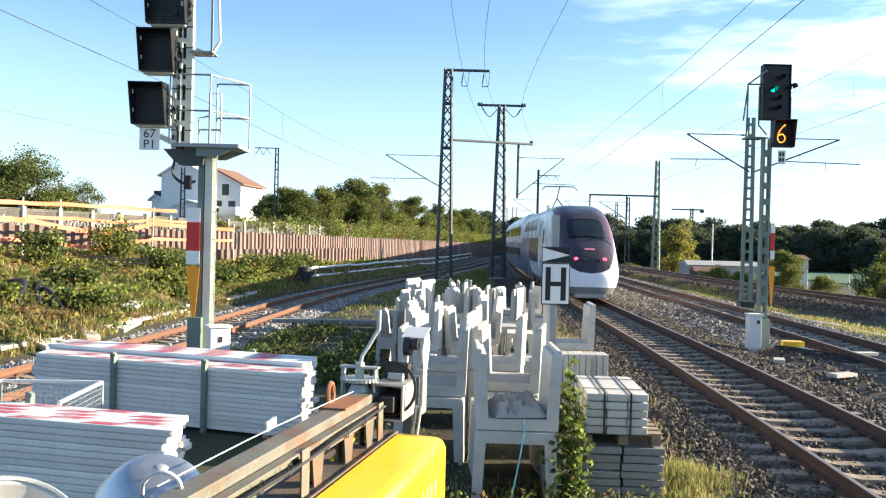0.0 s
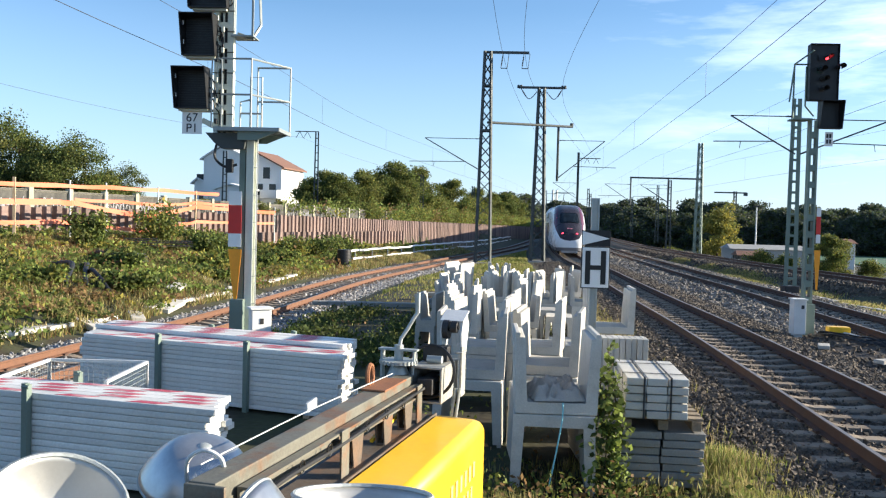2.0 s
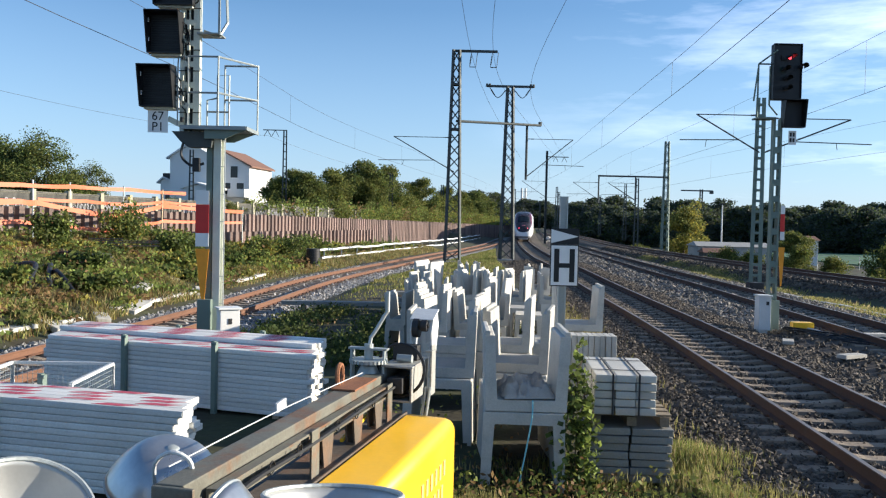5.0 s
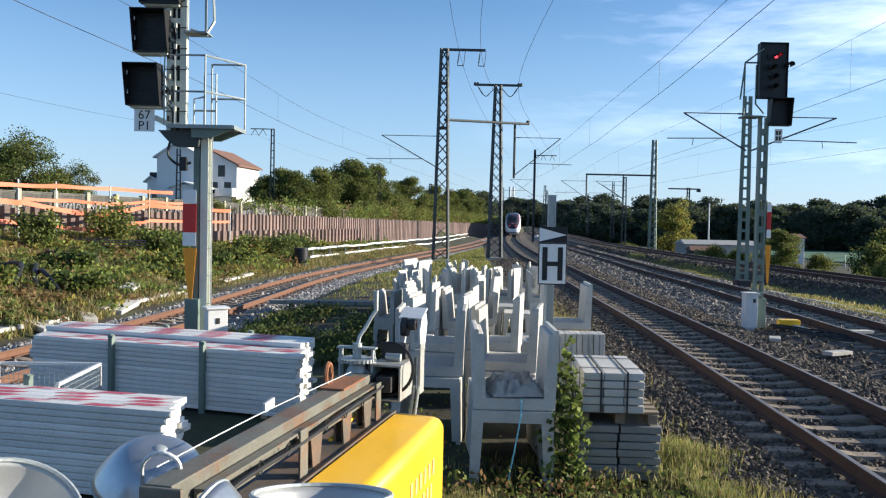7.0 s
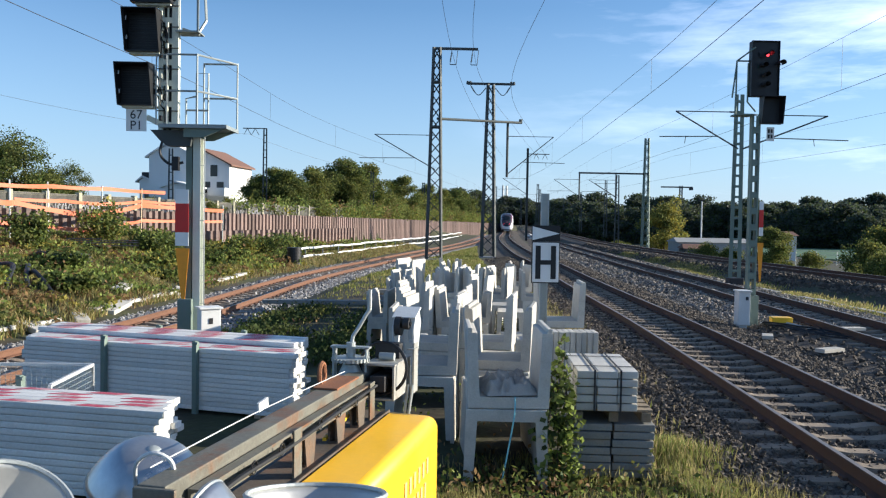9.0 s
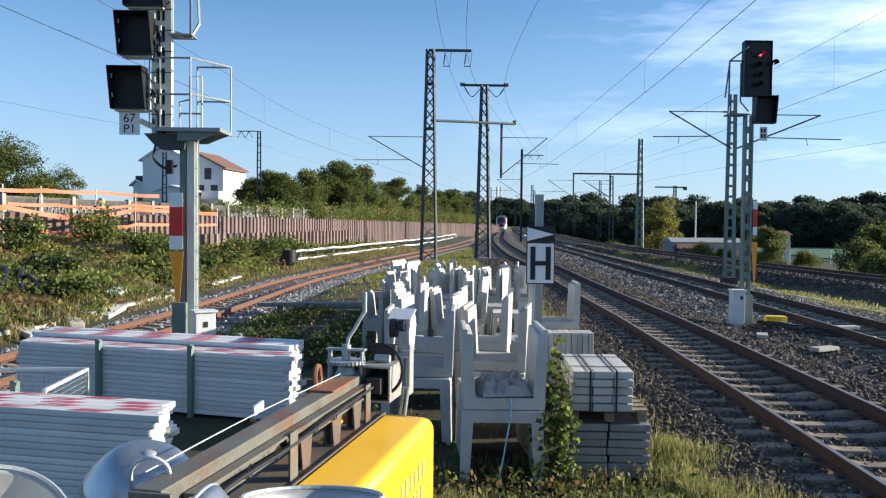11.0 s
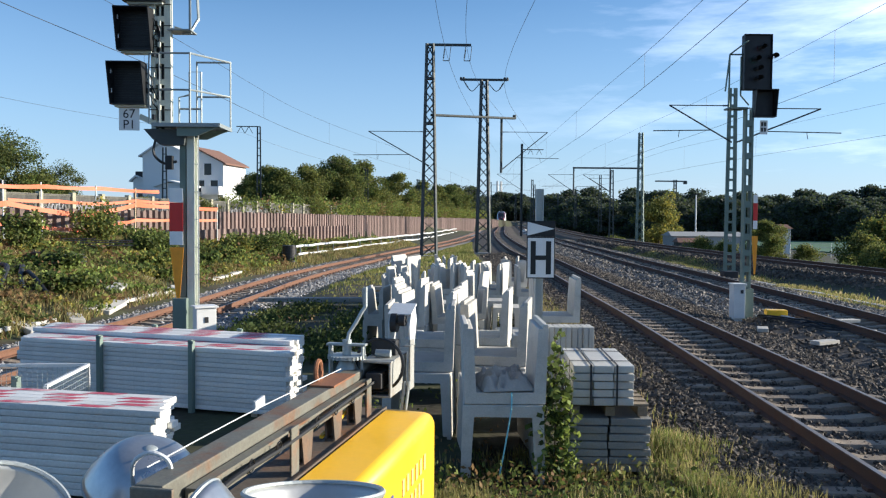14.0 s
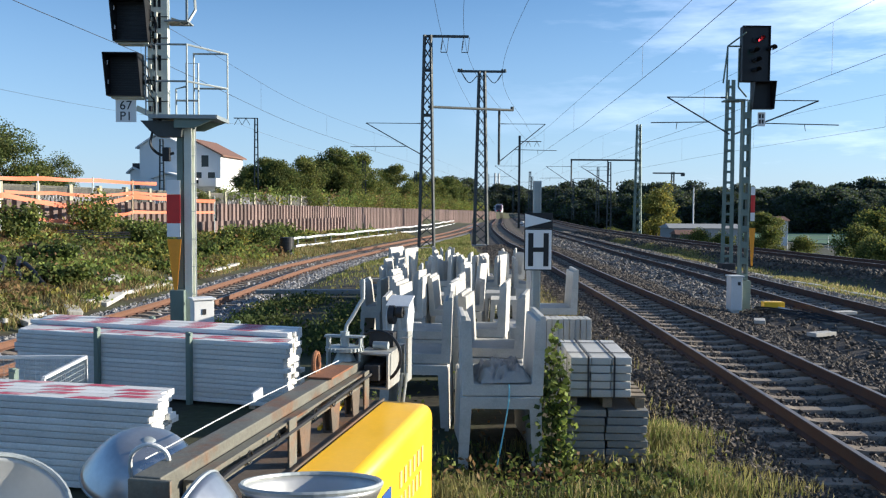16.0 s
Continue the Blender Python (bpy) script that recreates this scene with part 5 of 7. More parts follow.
def make_light_tower():
    root = empty_thing("light_tower", (-0.32, 4.3, -0.36), "yellow light tower with its rusty grey mast folded flat", "light tower", turn=-13)
    Z = 0.36                      # local z of rail level
    # hood: rounded yellow cover, right of the mast
    bm = bmesh.new()
    prof = [(0.10, 0.18), (0.10, 1.37), (0.096, 1.40), (0.084, 1.425), (0.066, 1.443), (0.04, 1.452), (-0.20, 1.462), (-0.215, 1.40), (-0.215, 0.18)]
    ends = [(-1.75, 1.0), (1.13, 1.0), (1.20, 0.985), (1.245, 0.955)]
    rings = [[bm.verts.new((x if x < 0 else x * s, y, z if z < 1 else 1 + (z - 1) * s)) for x, z in prof] for y, s in ends]
    n = len(prof)
    for q, w in zip(rings, rings[1:]):
        for k in range(n):
            bm.faces.new((q[k], q[(k + 1) % n], w[(k + 1) % n], w[k]))
    bm.faces.new(rings[0]); bm.faces.new(rings[-1])
    bmesh.ops.recalc_face_normals(bm, faces=bm.faces)
    hood = part("hood", bm, M["yellow"], root, "yellow sheet-metal hood", smooth=False)
    for p in hood.data.polygons:
        p.use_smooth = abs(p.normal.y) < 0.3 and p.area < 0.12
    # plain marks where the maker's lettering stands, and a blue square beside it
    for z, w in ((1.20, 0.62), (1.06, 0.56)):
        for k in range(6):
            bm = bmesh.new()
            box(bm, (0.103, 0.42 + k * w / 6, z), (0.005, w / 6 * 0.42, 0.095))
            part("marking", bm, M["pale_yellow"], hood, "pale faded marking bar")
    bm = bmesh.new()
    box(bm, (0.103, 0.12, 1.10), (0.005, 0.17, 0.26))
    part("marking", bm, M["blue"], hood, "blue square marking")
    # grey tray under the mast
    bm = bmesh.new()
    box(bm, (-0.345, -0.2, 1.435), (0.25, 2.85, 0.03), bevel=0.004)
    box(bm, (-0.226, -0.2, 1.44), (0.012, 2.85, 0.05), bevel=0.003)
    part("tray", bm, M["deck"], root, "brown-grey steel deck beside the mast")
    bm = bmesh.new()
    box(bm, (-0.5, -0.3, 0.75), (0.42, 2.6, 1.1), bevel=0.02)
    part("chassis", bm, M["dark"], root, "dark chassis under the mast")
    bm = bmesh.new()
    box(bm, (-0.28, -0.3, 0.09), (0.82, 2.9, 0.20), bevel=0.01)
    part("base_frame", bm, M["dark"], root, "dark steel base frame")
    # folded mast: box sections inside one another
    bm = bmesh.new()
    box(bm, (-0.40, -0.12, 1.66), (0.115, 2.44, 0.13), bevel=0.006)
    part("mast_section", bm, M["mast_grey"], root, "grey steel mast section with rust stains")
    bm = bmesh.new()
    q = [(-0.28, 1.675), (-0.33, 1.675), (-0.33, 1.600), (-0.28, 1.600), (-0.28, 1.612), (-0.318, 1.612), (-0.318, 1.663), (-0.28, 1.663)]
    lo, hi = [bm.verts.new((x, -1.2, z)) for x, z in q], [bm.verts.new((x, 1.05, z)) for x, z in q]
    for k in range(8):
        bm.faces.new((lo[k], lo[(k + 1) % 8], hi[(k + 1) % 8], hi[k]))
    for v in (lo, hi):
        for i in ((0, 1, 6, 7), (1, 2, 5, 6), (2, 3, 4, 5)):
            bm.faces.new([v[j] for j in i])
    bmesh.ops.recalc_face_normals(bm, faces=bm.faces)
    part("mast_section", bm, M["mast_grey"], root, "outer channel of the mast")
    bm = bmesh.new()
    box(bm, (-0.40, 0.68, 1.731), (0.15, 0.40, 0.012), bevel=0.003)
    part("mast_plate", bm, M["rust_orange"], root, "rust-orange cover plate")
    for y in (-0.25, 0.98):
        bm = bmesh.new()
        box(bm, (-0.272, y, 1.565), (0.012, 0.10, 0.24), bevel=0.004)
        part("mast_bracket", bm, M["mast_grey"], root, "upright bracket plate")
    # trapezoid guide brackets standing on the deck under the channel
    for y in (-0.05, 0.42, 0.80):
        bm = bmesh.new()
        q = [(-0.05, 1.451), (0.05, 1.451), (0.08, 1.600), (-0.08, 1.600)]
        for x in (-0.335, -0.290):
            lo, hi = [bm.verts.new((x, y + a, b)) for a, b in q], [bm.verts.new((x + 0.01, y + a, b)) for a, b in q]
            bm.faces.new(lo); bm.faces.new(hi[::-1])
            for k in range(4):
                bm.faces.new((lo[k], lo[(k + 1) % 4], hi[(k + 1) % 4], hi[k]))
        box(bm, (-0.31, y, 1.457), (0.05, 0.11, 0.012))
        bmesh.ops.recalc_face_normals(bm, faces=bm.faces)
        part("guide_bracket", bm, M["deck"], root, "rust-brown guide bracket")
    bm = bmesh.new()
    beam(bm, (-0.355, 0.35, 1.475), (-0.355, 0.80, 1.52), 0.018, 0.018)
    part("yellow_rod", bm, M["yellow"], root, "yellow strut")
    # electric cable clipped along the mast
    bm = bmesh.new()
    hose(bm, smooth_line([(-0.272, -1.15, 1.60), (-0.268, -0.9, 1.63), (-0.272, -0.3, 1.62), (-0.268, 0.4, 1.64), (-0.268, 1.0, 1.65), (-0.20, 1.15, 1.70)], 30), 0.012)
    part("cable", bm, M["black"], root, "black cable clipped to the mast")
    for y in (-0.75, -0.45, 0.05, 0.35, 0.65):
        bm = bmesh.new()
        hose(bm, [(-0.266, y + .028 * math.cos(a), 1.635 + .028 * math.sin(a)) for a in [i * math.pi / 6 for i in range(13)]], 0.004, 5)
        part("cable_ring", bm, M["black"], root)
    # steel rope over the mast with a paper tag
    bm = bmesh.new()
    hose(bm, smooth_line([(-0.46, -1.25, 1.76), (-0.45, -0.3, 1.77), (-0.46, 1.0, 1.74)], 16), 0.003)
    part("steel_rope", bm, M["off_white"], root, "thin steel rope")
    bm = bmesh.new()
    box(bm, (-0.455, -0.25, 1.79), (0.012, 0.11, 0.045), Matrix.Rotation(0.1, 3, "X"))
    part("tag", bm, M["off_white"], root, "pale tag on the rope")
    # ring lug
    bm = bmesh.new()
    hose(bm, [(-0.47 + .0 * a, 0.62 + .045 * math.cos(a), 1.79 + .065 * math.sin(a)) for a in [i * math.pi / 8 for i in range(17)]], 0.014, 6)
    part("lifting_ring", bm, M["rust_orange"], root, "rusty lifting ring")
    # winch with toothed wheel and crank
    bm = bmesh.new()
    c = Vector((-0.46, 1.12, 1.79))
    rod(bm, c + Vector((0, 0, -0.13)), c + Vector((0, 0, -0.02)), 0.10, 0.05, seg=20)
    rod(bm, c + Vector((0, 0, 0.0)), c + Vector((0, 0, 0.022)), 0.115, seg=28)
    for k in range(28):
        a = k * 2 * math.pi / 28
        box(bm, c + Vector((0.118 * math.cos(a), 0.118 * math.sin(a), 0.011)), (0.014, 0.012, 0.022), Matrix.Rotation(a, 3, "Z"))
    rod(bm, c + Vector((0, 0, 0.02)), c + Vector((0, 0, 0.12)), 0.03, seg=12)
    part("winch", bm, M["galvanised"], root, "steel winch with toothed wheel")
    bm = bmesh.new()
    box(bm, c + Vector((0, 0, 0.09)), (0.26, 0.06, 0.012))
    for s in (-0.11, 0.11):
        box(bm, c + Vector((s, 0, -0.01)), (0.012, 0.06, 0.2))
    part("winch_frame", bm, M["galvanised"], root)
    bm = bmesh.new()
    hose(bm, [c + Vector(v) for v in ((0, 0, .09), (.01, .01, .16), (.045, .03, .22), (.085, .05, .30), (.105, .06, .33), (.105, .06, .46))], 0.013, 8)
    part("crank", bm, M["galvanised"], root, "steel crank handle")
    # head block at the far end: open steel box with a roller on top
    bm = bmesh.new()
    for x in (-0.355, -0.165):
        box(bm, (x, 1.30, 1.66), (0.014, 0.42, 0.22), bevel=0.004)
    box(bm, (-0.26, 1.30, 1.775), (0.21, 0.42, 0.014), bevel=0.004)
    box(bm, (-0.26, 1.30, 1.555), (0.20, 0.42, 0.014), bevel=0.004)
    box(bm, (-0.26, 1.50, 1.66), (0.18, 0.014, 0.20))
    part("head_block", bm, M["head_grey"], root, "open grey steel head box")
    bm = bmesh.new()
    box(bm, (-0.26, 1.20, 1.66), (0.10, 0.30, 0.10), bevel=0.006)
    part("inner_section", bm, M["dark"], root, "dark inner mast section")
    bm = bmesh.new()
    rod(bm, (-0.30, 1.24, 1.81), (-0.20, 1.24, 1.81), 0.026, seg=14)
    part("roller", bm, M["galvanised"], root, "steel cable roller")
    bm = bmesh.new()
    box(bm, (-0.27, 1.36, 1.835), (0.17, 0.10, 0.10), bevel=0.008)
    part("motor_block", bm, M["dark"], root, "dark grey block")
    # pulley bracket: two cheek plates, a sloping cover and a pulley between them
    for x in (-0.265, -0.125):
        bm = bmesh.new()
        q = [(1.42, 1.86), (1.54, 1.84), (1.60, 2.00), (1.56, 2.08), (1.44, 2.05), (1.40, 1.97)]
        lo, hi = [bm.verts.new((x, a, b)) for a, b in q], [bm.verts.new((x + 0.012, a, b)) for a, b in q]
        bm.faces.new(lo); bm.faces.new(hi[::-1])
        for k in range(6):
            bm.faces.new((lo[k], lo[(k + 1) % 6], hi[(k + 1) % 6], hi[k]))
        bmesh.ops.recalc_face_normals(bm, faces=bm.faces)
        part("pulley_cheek", bm, M["off_white"], root, "white pulley cheek plate")
    bm = bmesh.new()
    box(bm, (-0.19, 1.50, 2.075), (0.165, 0.17, 0.012), Matrix.Rotation(math.radians(20), 3, "X"), bevel=0.003)
    part("pulley_cover", bm, M["off_white"], root, "white sloping pulley cover")
    for x, y, z, r in ((-0.225, 1.43, 1.99, 0.065), (-0.165, 1.41, 2.01, 0.04)):
        bm = bmesh.new()
        rod(bm, (x - 0.02, y, z), (x + 0.02, y, z), r, seg=18)
        rod(bm, (x - 0.03, y, z), (x + 0.03, y, z), 0.014, seg=8)
        part("pulley", bm, M["dark"], root, "dark pulley wheel")
    bm = bmesh.new()
    box(bm, (-0.115, 1.46, 1.71), (0.014, 0.11, 0.34), bevel=0.004)
    box(bm, (-0.125, 1.44, 1.84), (0.05, 0.13, 0.012), bevel=0.003)
    part("side_plate", bm, M["head_grey"], root, "grey side plate")
    bm = bmesh.new()
    hose(bm, [(-0.26 + .165 * math.cos(a), 1.16 + .05 * math.sin(a * .5), 1.745 + .165 * math.sin(a)) for a in [(-2.2 + i * 0.24) for i in range(24)]], 0.011)
    part("cable_loop", bm, M["black"], root, "black looped cable")
    bm = bmesh.new()
    for s in (-.015, .015):
        rod(bm, (-0.13 + s, 1.40, 1.60), (-0.18 + s, 1.32, 1.05), 0.010)
    part("strut", bm, M["galvanised"], root)
    # lamps on a cross bar at the near end
    inv = root.matrix_world.inverted()
    bm = bmesh.new()
    a, b = inv @ Vector((-1.75, 3.12, 1.22)), inv @ Vector((-0.2, 2.78, 1.22))
    beam(bm, a, b, 0.06, 0.06)
    part("lamp_bar", bm, M["dark"], root, "dark lamp cross bar")
    lamps = [((-1.46, 2.9, 1.31), (0.45, -0.45, 0.85), 0.235), ((-1.20, 3.62, 1.195), (-0.22, 0.25, -0.95), 0.24),
             ((-0.385, 2.9, 1.40), (0.0, 0.17, 1.0), 0.232), ((-0.76, 2.66, 1.28), (-0.92, 0.15, 0.30), 0.232)]
    spin = inv.to_3x3()
    for at, aim, r in lamps:
        dish(root, inv @ Vector(at), spin @ Vector(aim), r)
    bm = bmesh.new()
    hose(bm, [inv @ p for p in smooth_line([(-1.16, 3.36, 1.26), (-1.14, 3.30, 1.38), (-1.07, 3.28, 1.43), (-1.00, 3.28, 1.40), (-0.99, 3.3, 1.33)], 16)], 0.009, 8)
    part("cable", bm, M["off_white"], root, "pale bent lamp cable")
    bm = bmesh.new()
    p = inv @ Vector((-1.00, 3.30, 1.33))
    rod(bm, p, p + Vector((0.01, 0, -.05)), 0.018, seg=12)
    part("plug", bm, M["black"], root)
    bm = bmesh.new()
    box(bm, inv @ Vector((-0.98, 2.86, 1.25)), (0.16, 0.05, 0.14), bevel=0.006)
    part("junction_box", bm, M["galvanised"], root)
    bm = bmesh.new()
    box(bm, (-0.38, -1.35, 1.63), (0.17, 0.02, 0.18), bevel=0.006)
    part("end_plate", bm, M["mast_grey"], root, "rusty steel end plate of the mast")
    for k in range(5):
        bm = bmesh.new()
        hose(bm, smooth_line([(-0.30 + .03 * k, -0.95 + .05 * k, 1.50), (-0.22 + .05 * k, -1.15, 1.55 - .02 * k), (-0.34, -1.32 - .03 * k, 1.46 + .02 * k), (-0.62 - .05 * k, -1.40, 1.42)], 16), 0.016)
        part("cable", bm, M["black"], root, "black lamp cable")


make_light_tower()


# ---- ducts, drum and things lying about ----
def make_ducts():
    root = empty_thing("cable_duct", (0, 0, 0), "pair of white cable ducts on brackets beside the side track", "cable duct")
    for off, z, seed in ((-4.4, 0.40, 1), (-4.1, -0.10, 2)):
        bm = bmesh.new()
        pts, y = [], 54.0
        while y < 172:
            pts.append((along(SIDE, y) + off, y, z - (y - 55) * 0.0022 + 0.11 * noise.noise((y * 0.14, seed, 0)) - 0.05 * abs(math.sin((y - 55.6) * math.pi / 4))))
            y += 1.0
        hose(bm, pts, 0.075, 8)
        part("duct", bm, M["white"], root, "white duct pipe")
    y = 55.6
    while y < 120:
        bm = bmesh.new()
        x = along(SIDE, y)
        beam(bm, (x - 4.42, y, -0.9), (x - 4.42, y, 0.34), 0.07, 0.07)
        beam(bm, (x - 4.42, y, -0.2), (x - 4.0, y, -0.2), 0.05, 0.05)
        part("bracket", bm, M["galvanised"], root)
        y += 4.0
    bm = bmesh.new()
    n = 20
    x, y = -7.9, 48.8
    z = ground_z(x, y)
    rod(bm, (x, y, z - 0.05), (x, y, z + 1.05), 0.40, seg=24)
    for k in range(6):
        rod(bm, (x, y, z + 0.05 + 0.17 * k), (x, y, z + 0.12 + 0.17 * k), 0.425, seg=24)
    tagged(part("drum", bm, M["plastic_black"], None), "black ribbed plastic shaft ring on the gravel", "drum")
    # long grey slabs in the grass
    for i, (x, y, ln, turn) in enumerate([(-2.7, 25.4, 4.6, 3), (-1.4, 27.0, 1.5, -40), (-1.2, 29.6, 1.6, 8)]):
        bm = bmesh.new()
        box(bm, (0, 0, 0.05), (ln, 0.34, 0.12), bevel=0.015)
        o = part("slab", bm, M["slab_dark"], None)
        o.matrix_world = pose(x, y, ground_z(x, y) + 0.16, 0, 0, turn)
        for e in (-0.36, 0.36):
            bm = bmesh.new()
            box(bm, (e * ln, 0, -0.09), (0.14, 0.34, 0.20), bevel=0.01)
            part("bearer", bm, M["old_timber"], o, "timber bearer under the slab")
        tagged(o, "long grey concrete slab lying in the grass", "concrete slab", "loose slabs")
    # black pipes and pale slabs on the bank
    for k, (x, y, reach, r) in enumerate(((-13.4, 27.6, 2.4, 0.085), (-13.0, 27.9, 2.6, 0.08), (-12.2, 26.6, 1.8, 0.07), (-14.2, 31.5, 1.8, 0.08))):
        pts = []
        for i in range(15):
            f = i / 14
            px, py = x - 0.9 + 1.9 * f + 0.2 * math.sin(5 * f + k), y + 0.3 * k - reach * f * f
            pts.append(Vector((px, py, ground_z(px, py) + 0.10 + 0.26 * math.sin(math.pi * min(1, f * 1.15 + 0.05)))))
        bm = bmesh.new()
        hose(bm, pts, r, 8)
        tagged(part("pipe", bm, M["plastic_black"], None), "black flexible plastic pipe lying on the overgrown bank", "pipe", "pipes on the bank")
    for x, y, w, ln, turn in ((-14.3, 38.0, 0.5, 2.3, 62), (-14.9, 36.6, 0.45, 1.4, 66), (-13.0, 30.8, 0.6, 1.2, 40)):
        bm = bmesh.new()
        for i in range(6):
            a = math.pi * i / 5
            beam(bm, (w / 2 * math.cos(a), -ln / 2, w * 0.45 * math.sin(a)), (w / 2 * math.cos(a), ln / 2, w * 0.45 * math.sin(a)), 0.2, 0.03)
        o = part("cover_shell", bm, M["plastic_black"], None)
        o.matrix_world = pose(x, y, ground_z(x, y) + 0.32, 0, 0, -turn)
        tagged(o, "dark grey half-round plastic cover shell on the bank", "pipe", "pipes on the bank")
    for k, (y, dx, s) in enumerate(((25.6, 2.6, 1.3), (28.6, 3.6, 1.0), (31.5, 2.4, 1.6), (23.4, 2.5, .8), (33, 4.4, 1.0), (21.2, 2.5, 1.2))):
        bm = bmesh.new()
        box(bm, (0, 0, 0), (0.5 * s, 1.1 * s, 0.14), bevel=0.03)
        x = along(SIDE, y) - dx
        o = part("slab", bm, M["concrete"], None)
        o.matrix_world = pose(x, y, ground_z(x, y) + 0.06, 6, 8, 10 * k)
        tagged(o, "pale broken concrete slab on the weedy bank", "concrete slab", "loose slabs")
    # track-side box, loose cables, boards between the tracks
    r = empty_thing("track_device", (8.95, 21.6, -0.21), "small yellow track magnet box between the tracks", "track device", turn=-6)
    bm = bmesh.new()
    box(bm, (0, 0, 0.16), (0.52, 0.30, 0.15), bevel=0.03)
    part("body", bm, M["yellow"], r)
    bm = bmesh.new()
    box(bm, (0, -0.01, 0.07), (0.46, 0.26, 0.16))
    part("foot", bm, M["concrete_grey"], r)
    for k, (x, y, ln, turn) in enumerate(((8.2, 17.3, 0.6, 25), (10.15, 20.6, 0.9, 10), (9.9, 18.9, 0.5, 40), (7.7, 19.3, .5, 70))):
        bm = bmesh.new()
        box(bm, (0, 0, 0.03), (ln, 0.24, 0.08), bevel=0.01)
        o = part("slab", bm, M["concrete"], None)
        o.matrix_world = pose(x, y, -0.21 if k != 1 else -0.17, 0, 0, turn)
        tagged(o, "small pale concrete cover slab on the ballast", "concrete slab", "loose slabs")
    rnd = random.Random(8)
    for k in range(6):
        bm = bmesh.new()
        x, y = 8.5, 21.8 - 0.1 * k
        pts = []
        for i in range(6):
            pts.append((x, y, -0.17 + 0.06 * rnd.random()))
            x += rnd.uniform(0.1, 0.45)
            y -= rnd.uniform(0.1, 0.75)
        hose(bm, smooth_line(pts, 24), 0.02, 6)
        tagged(part("cable", bm, M["off_white"] if k == 0 else M["plastic_black"], None), "loose cable on the ballast by the signal", "cable", "loose cables")


make_ducts()


def make_cable_channel():
    root = empty_thing("cable_channel", (0, 0, 0), "row of pale concrete cable channel covers beside the side track", "cable channel")
    bm = bmesh.new()
    box(bm, (0, 0, 0), (0.42, 0.96, 0.10), bevel=0.012)
    first = part("cover_slab", bm, M["concrete"], root)
    rnd = random.Random(6)
    for i, (p, d) in enumerate(line_points(SIDE, 13.0, 40.0, 1.0)):
        if rnd.random() < 0.22:
            continue
        m = Matrix.Translation((p.x - 2.75 + rnd.uniform(-.05, .05), p.y, ground_z(p.x - 2.75, p.y) + 0.05)) @ Matrix.Rotation(math.atan2(d.y, d.x) - math.pi / 2 + rnd.uniform(-.05, .05), 4, "Z")
        if i == 0:
            first.matrix_basis = m
        else:
            again("cover_slab", first.data, root, m)


make_cable_channel()


def make_strip_channel():
    """Sunken row of covers in the dry strip between the second and third tracks."""
    root = empty_thing("cable_channel", (0, 0, 0), "long row of pale concrete cable covers in dry grass", "cable channel")
    bm = bmesh.new()
    box(bm, (0, 0, 0), (0.24, 0.97, 0.14), bevel=0.012)
    first = part("cover_slab", bm, M["concrete_grey"], root)
    rnd = random.Random(16)
    line = [(10, 14.0), (26, 13.93), (33, 13.82), (45, 13.4), (60, 13.9), (80, 15.1)]
    for i, (p, d) in enumerate(line_points(line, 20.0, 66.0, 1.0)):
        m = Matrix.Translation((p.x + rnd.uniform(-.03, .03), p.y, ground_z(p.x, p.y) + 0.03 + rnd.uniform(-.02, .02))) @ Matrix.Rotation(math.atan2(d.y, d.x) - math.pi / 2 + rnd.uniform(-.03, .03), 4, "Z")
        if i == 0:
            first.matrix_basis = m
        else:
            again("cover_slab", first.data, root, m)


make_strip_channel()

# ---- plants ----
def leaf_material(name, color, second, rough=0.7):
    m = material(name, color, rough, vary=0.2, scale=0.8, fine=14, bump=0.0, islands=0.45, tint=second, tint_at=0.5, tint_scale=0.5, spec=0.25)
    n, l = m.node_tree.nodes, m.node_tree.links
    b = n["Principled BSDF"]
    tr, ad, out = n.new("ShaderNodeBsdfTranslucent"), n.new("ShaderNodeMixShader"), n["Material Output"]
    l.new(b.inputs["Base Color"].links[0].from_socket, tr.inputs[0])
    ad.inputs[0].default_value = 0.42
    l.new(b.outputs[0], ad.inputs[1]); l.new(tr.outputs[0], ad.inputs[2]); l.new(ad.outputs[0], out.inputs[0])
    return m


M.update(
    leaf=leaf_material("leaf", (0.14, 0.18, 0.04), (0.20, 0.20, 0.055)),
    leaf_dark=leaf_material("leaf_dark", (0.055, 0.085, 0.025), (0.085, 0.105, 0.03)),
    leaf_yellow=leaf_material("leaf_yellow", (0.32, 0.27, 0.05), (0.13, 0.15, 0.04)),
    leaf_brown=leaf_material("leaf_brown", (0.20, 0.12, 0.055), (0.24, 0.16, 0.07)),
    grass=leaf_material("grass", (0.20, 0.225, 0.06), (0.34, 0.30, 0.11)),
    grass_dry=leaf_material("grass_dry", (0.48, 0.38, 0.19), (0.28, 0.25, 0.10)),
    leaf_bright=leaf_material("leaf_bright", (0.21, 0.27, 0.06), (0.17, 0.21, 0.05)),
    # distant wood: leaf green paled and blued, air haze put into the colour
    leaf_wood_haze=leaf_material("leaf_wood_haze", (0.068, 0.090, 0.072), (0.090, 0.106, 0.074)),
    bark=material("bark", (0.11, 0.085, 0.06), 0.95, vary=0.3, scale=4, fine=30, bump=0.5),
)


